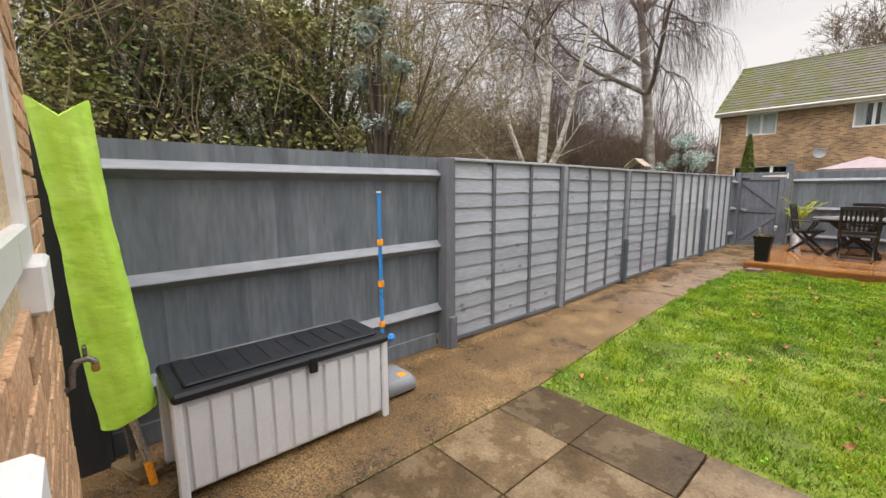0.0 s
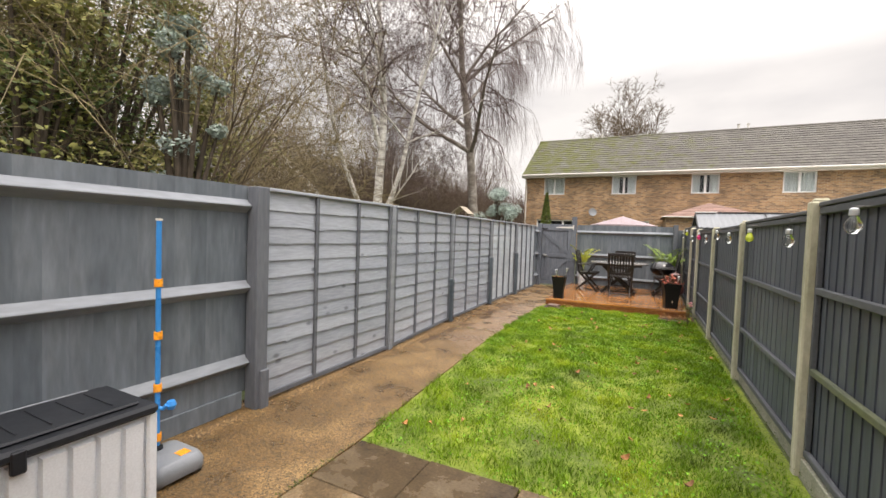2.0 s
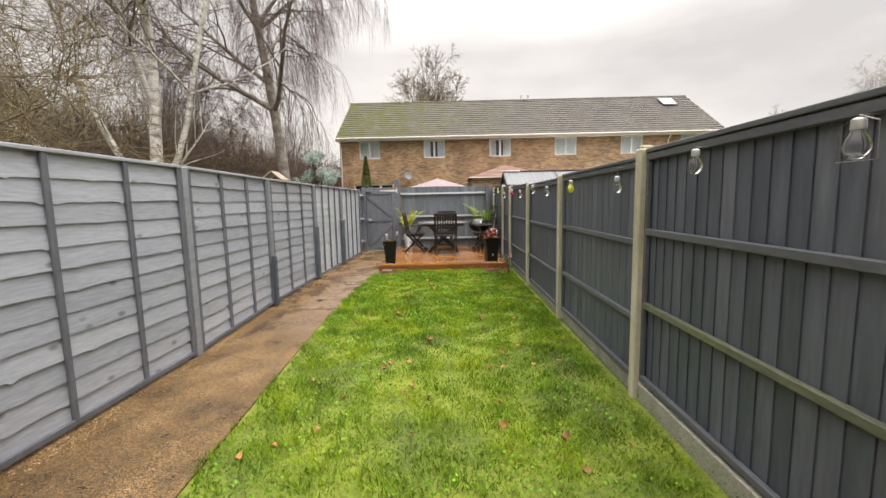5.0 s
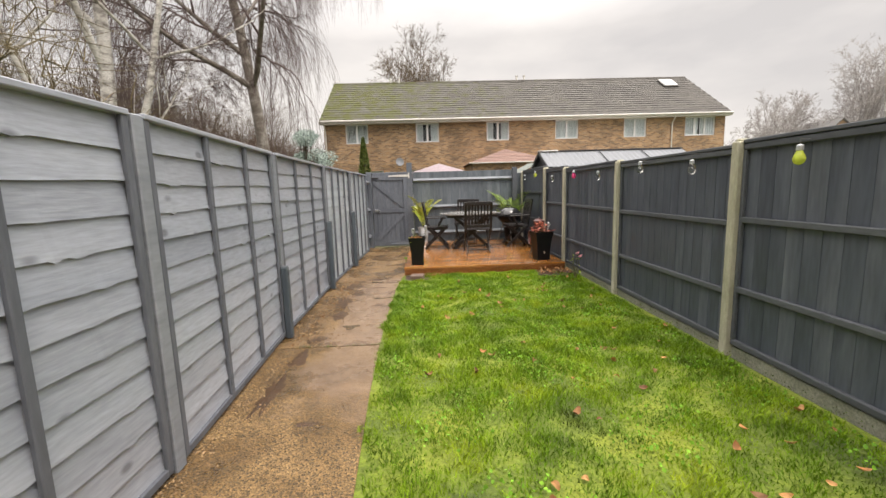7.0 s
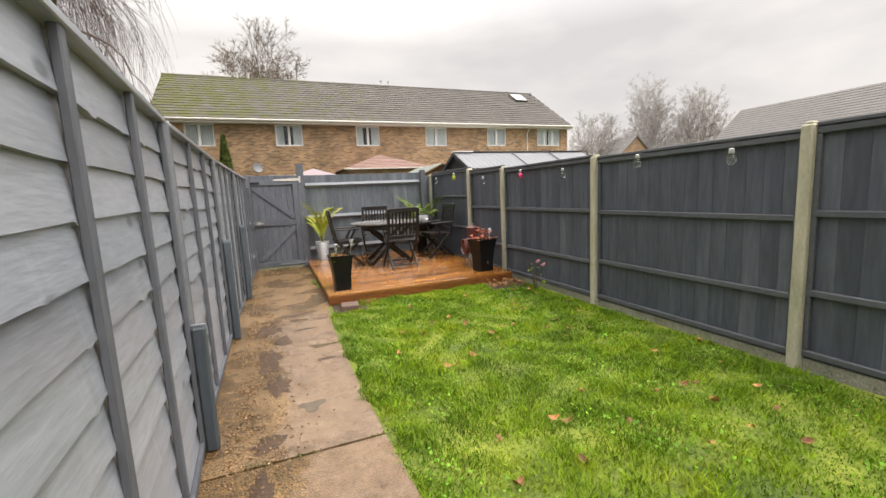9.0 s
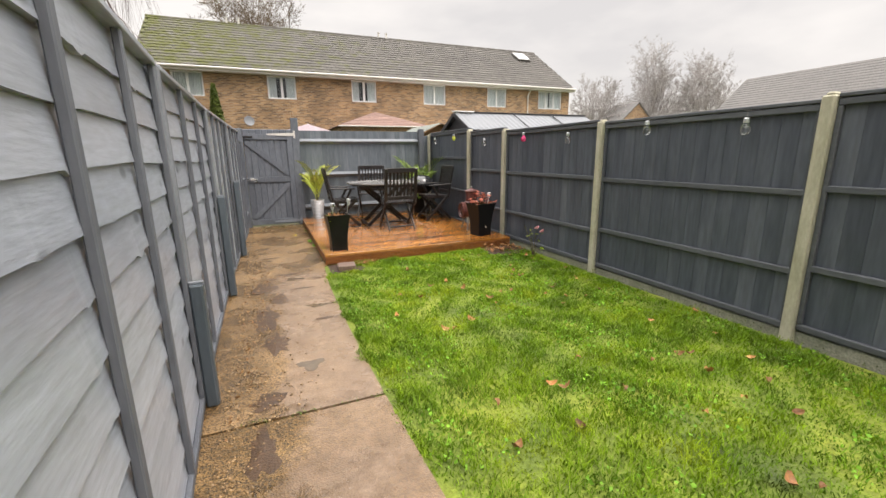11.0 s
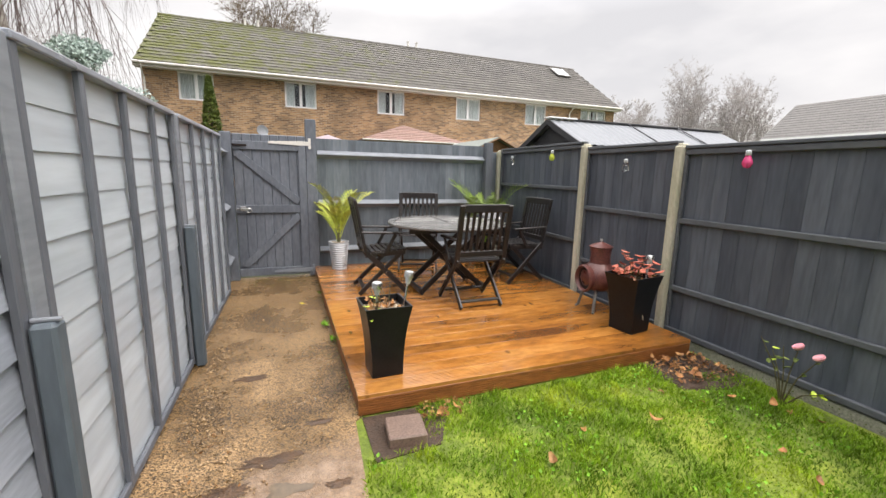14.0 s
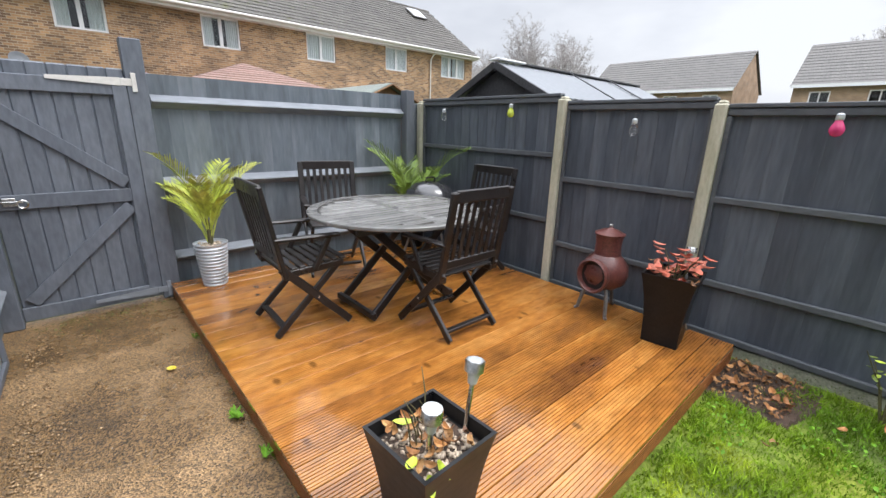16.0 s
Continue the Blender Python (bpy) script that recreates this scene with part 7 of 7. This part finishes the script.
weeds = new("clover", leaf_mesh("clover", pts, rng.uniform(0.012, 0.028, len(pts)), CLOVER, rng, 0.8))
tagged(weeds, "small round clover and weed leaves in the lawn", "weeds", kind="stuff")

# ---- fallen leaves, grit and dirt ----
rng = random.Random(41)
shapes = [single_leaf(0.040, 0.026, 0.5, DEAD_LEAF, "fallen_leaf"), single_leaf(0.052, 0.03, 0.9, DEAD_LEAF, "fallen_leaf"), single_leaf(0.034, 0.024, -0.6, DEAD_LEAF, "fallen_leaf")]
for k in range(120):
    if k < 84:
        x, y, z = rng.uniform(-1.1, 1.22), rng.uniform(3.0, 9.2), 0.012
        if k % 3 == 0:
            x = rng.uniform(0.3, 1.22)
    elif k < 112:
        x, y, z = rng.uniform(0.75, 1.24), rng.uniform(9.1, 9.4), 0.03
    else:
        x, y, z = rng.uniform(-1.05, -0.8), rng.uniform(9.28, 9.38), 0.0
    lf = new("fallen_leaf", shapes[k % 3])
    lf.matrix_world = pose(x, y, z + 0.004, rng.uniform(-25, 25), rng.uniform(-25, 25), rng.uniform(0, 360)) @ Matrix.Scale(rng.uniform(1.0, 1.5), 4)
    tagged(lf, "curled orange-brown fallen leaf on the ground", "leaf", "fallen leaves")
rng = np.random.default_rng(17)
n = 3200
y = rng.uniform(0.5, 12.7, n)
x = LEFT + 0.03 + np.abs(rng.normal(0, 0.16, n)) * np.where((y > 6.2) & (y < 9.6), 1.3, 0.5)
base = np.array([(1, 0, 0), (0, 1, 0), (-1, 0, 0), (0, -1, 0), (0, 0, 0.7), (0, 0, -0.7)], float)
tri = np.array([(0, 1, 4), (1, 2, 4), (2, 3, 4), (3, 0, 4), (1, 0, 5), (2, 1, 5), (3, 2, 5), (0, 3, 5)])
s = rng.uniform(0.003, 0.010, (n, 1, 1)) * rng.uniform(0.7, 1.3, (n, 1, 3))
v = np.stack([x, y, np.full(n, 0.002)], 1)[:, None] + base[None] * s
f = (np.arange(n) * 6)[:, None, None] + tri[None]
grit = new("loose_grit", quick_mesh("loose_grit", v.reshape(-1, 3), f.reshape(-1, 3), [PEBBLE]))
tagged(grit, "loose wet pebbles along the foot of the fence", "gravel", kind="stuff")
for k, (x, y, rx, ry) in enumerate(((-2.06, 7.9, 0.10, 0.30), (-2.1, 5.6, 0.07, 0.35), (-2.08, 8.75, 0.12, 0.22), (-1.55, 8.95, 0.07, 0.03), (-2.08, 6.2, 0.09, 0.2), (-1.85, 9.2, 0.16, 0.05), (-1.72, 8.62, 0.14, 0.025), (-1.62, 7.72, 0.10, 0.03), (-2.0, 7.35, 0.10, 0.2), (-2.02, 9.05, 0.12, 0.05), (-1.95, 8.35, 0.08, 0.16), (-2.05, 6.62, 0.10, 0.10), (-1.75, 5.2, 0.09, 0.03), (-2.0, 10.1, 0.12, 0.05), (-1.6, 9.45, 0.09, 0.03))):
    rr = random.Random(k)
    v, f, m = [(0, 0, 0.006)], [], 26
    for i in range(m):
        q = rr.uniform(0.55, 1.15)
        v.append((rx * q * math.cos(6.283 * i / m), ry * q * math.sin(6.283 * i / m), 0.0005))
    f = [(0, 1 + i, 1 + (i + 1) % m) for i in range(m)]
    d = solid("dirt_patch", Geo().add(v, f), MUD, "patch of dark wet dirt on the path", "dirt", "dirt patches", at=pose(x, y, -0.001))

YELLOW_LEAF = mat("yellow_fallen_leaf", [(0.55, 0.42, 0.02), (0.70, 0.58, 0.04)], 0.5, 9, 40, 0)
wl = single_leaf(0.05, 0.016, 0.4, CLOVER)
# moss and weeds in the joints of path, fence foot and deck side
rng = np.random.default_rng(53)
rows = []
for k in range(2600):
    u = rng.uniform()
    if u < 0.06:
        rows.append((rng.choice([-1.45, -1.62, -1.9, -2.1]) + rng.normal() * 0.05, 6.433 + rng.normal() * 0.012, rng.uniform(0.0, 0.010)))
    elif u < 0.45:
        rows.append((-1.375 + rng.normal() * 0.012, rng.uniform(9.4, 12.8), rng.uniform(-0.01, 0.02) * rng.uniform(0, 1.6)))
    elif u < 0.7:
        rows.append((RIGHT + 0.012 + rng.normal() * 0.014, rng.uniform(2.9, 9.4), rng.uniform(0.0, 0.04)))
    elif u < 0.82:
        rows.append((rng.uniform(-2.28, -1.42), 12.84 - abs(rng.normal()) * 0.16, rng.uniform(-0.002, 0.004)))
    else:
        rows.append((-1.262 + rng.normal() * 0.012, rng.uniform(0.5, 2.9), rng.uniform(0.0, 0.012)))
moss = new("moss", leaf_mesh("moss", np.array(rows), rng.uniform(0.006, 0.016, len(rows)), MOSS_TUFT, rng, 0.7))
tagged(moss, "tufts of moss in joints and along edges", "moss", kind="stuff")
for x, y, size in ((-1.436, 10.91, 0.055), (-1.403, 10.564, 0.045), (-1.415, 11.937, 0.03)):
    rw = random.Random(int(y * 100))
    weed = thing("path_weed", x, y, 0, "small green weed growing between path and deck", "weed", "path weeds")
    for k in range(14):
        part("leaf", wl, CLOVER, weed, at=pose(rw.uniform(-0.02, 0.02), rw.uniform(-0.04, 0.04), rw.uniform(0.0, 0.02), rw.uniform(10, 60), 0, rw.uniform(0, 360)) @ Matrix.Scale(size / 0.05, 4))
yellow = new("fallen_leaf", single_leaf(0.055, 0.045, 0.3, YELLOW_LEAF, "fallen_leaf"))
yellow.matrix_world = pose(-1.586, 11.589, 0.004, 5, 0, 60)
tagged(yellow, "bright yellow fallen leaf lying on the wet path", "leaf", "fallen leaves")
WATER = mat("shallow_standing_water", [(0.085, 0.058, 0.032), (0.13, 0.09, 0.05)], 0.08, 4, 30, 0, rough_var=0.03)
for k, (x, y, rx, ry) in enumerate(((-1.80, 6.95, 0.10, 0.09), (-1.62, 8.05, 0.15, 0.05), (-1.78, 8.98, 0.12, 0.06))):
    rr = random.Random(60 + k)
    m = 30
    v = [(0, 0, 0.0012)] + [(rx * q * math.cos(6.2832 * i / m), ry * q * math.sin(6.2832 * i / m), 0.001) for i in range(m) for q in (0.75 + 0.25 * math.sin(3 * 6.2832 * i / m + k) + rr.uniform(-0.08, 0.08),)]
    solid("puddle", Geo().add(v, [(0, 1 + i, 1 + (i + 1) % m) for i in range(m)]), WATER, "small shallow puddle on the path", "puddle", "puddles", at=pose(x, y, -0.002))
n = 420
rng = np.random.default_rng(71)
lx = np.concatenate([rng.uniform(0.72, 1.26, 260), rng.uniform(-1.1, -0.7, 60), LEFT + 0.05 + np.abs(rng.normal(0, 0.12, 100))])
ly = np.concatenate([rng.uniform(9.05, 9.42, 260), rng.uniform(9.26, 9.42, 60), rng.uniform(6.3, 9.6, 100)])
litter = new("leaf_litter", leaf_mesh("leaf_litter", np.stack([lx, ly, rng.uniform(0.012, 0.03, n) * (lx > -1.3) + 0.004], 1), rng.uniform(0.012, 0.035, n), DEAD_LEAF, rng, 0.6))
tagged(litter, "scraps of brown leaf litter on soil and path", "leaf litter", kind="stuff")
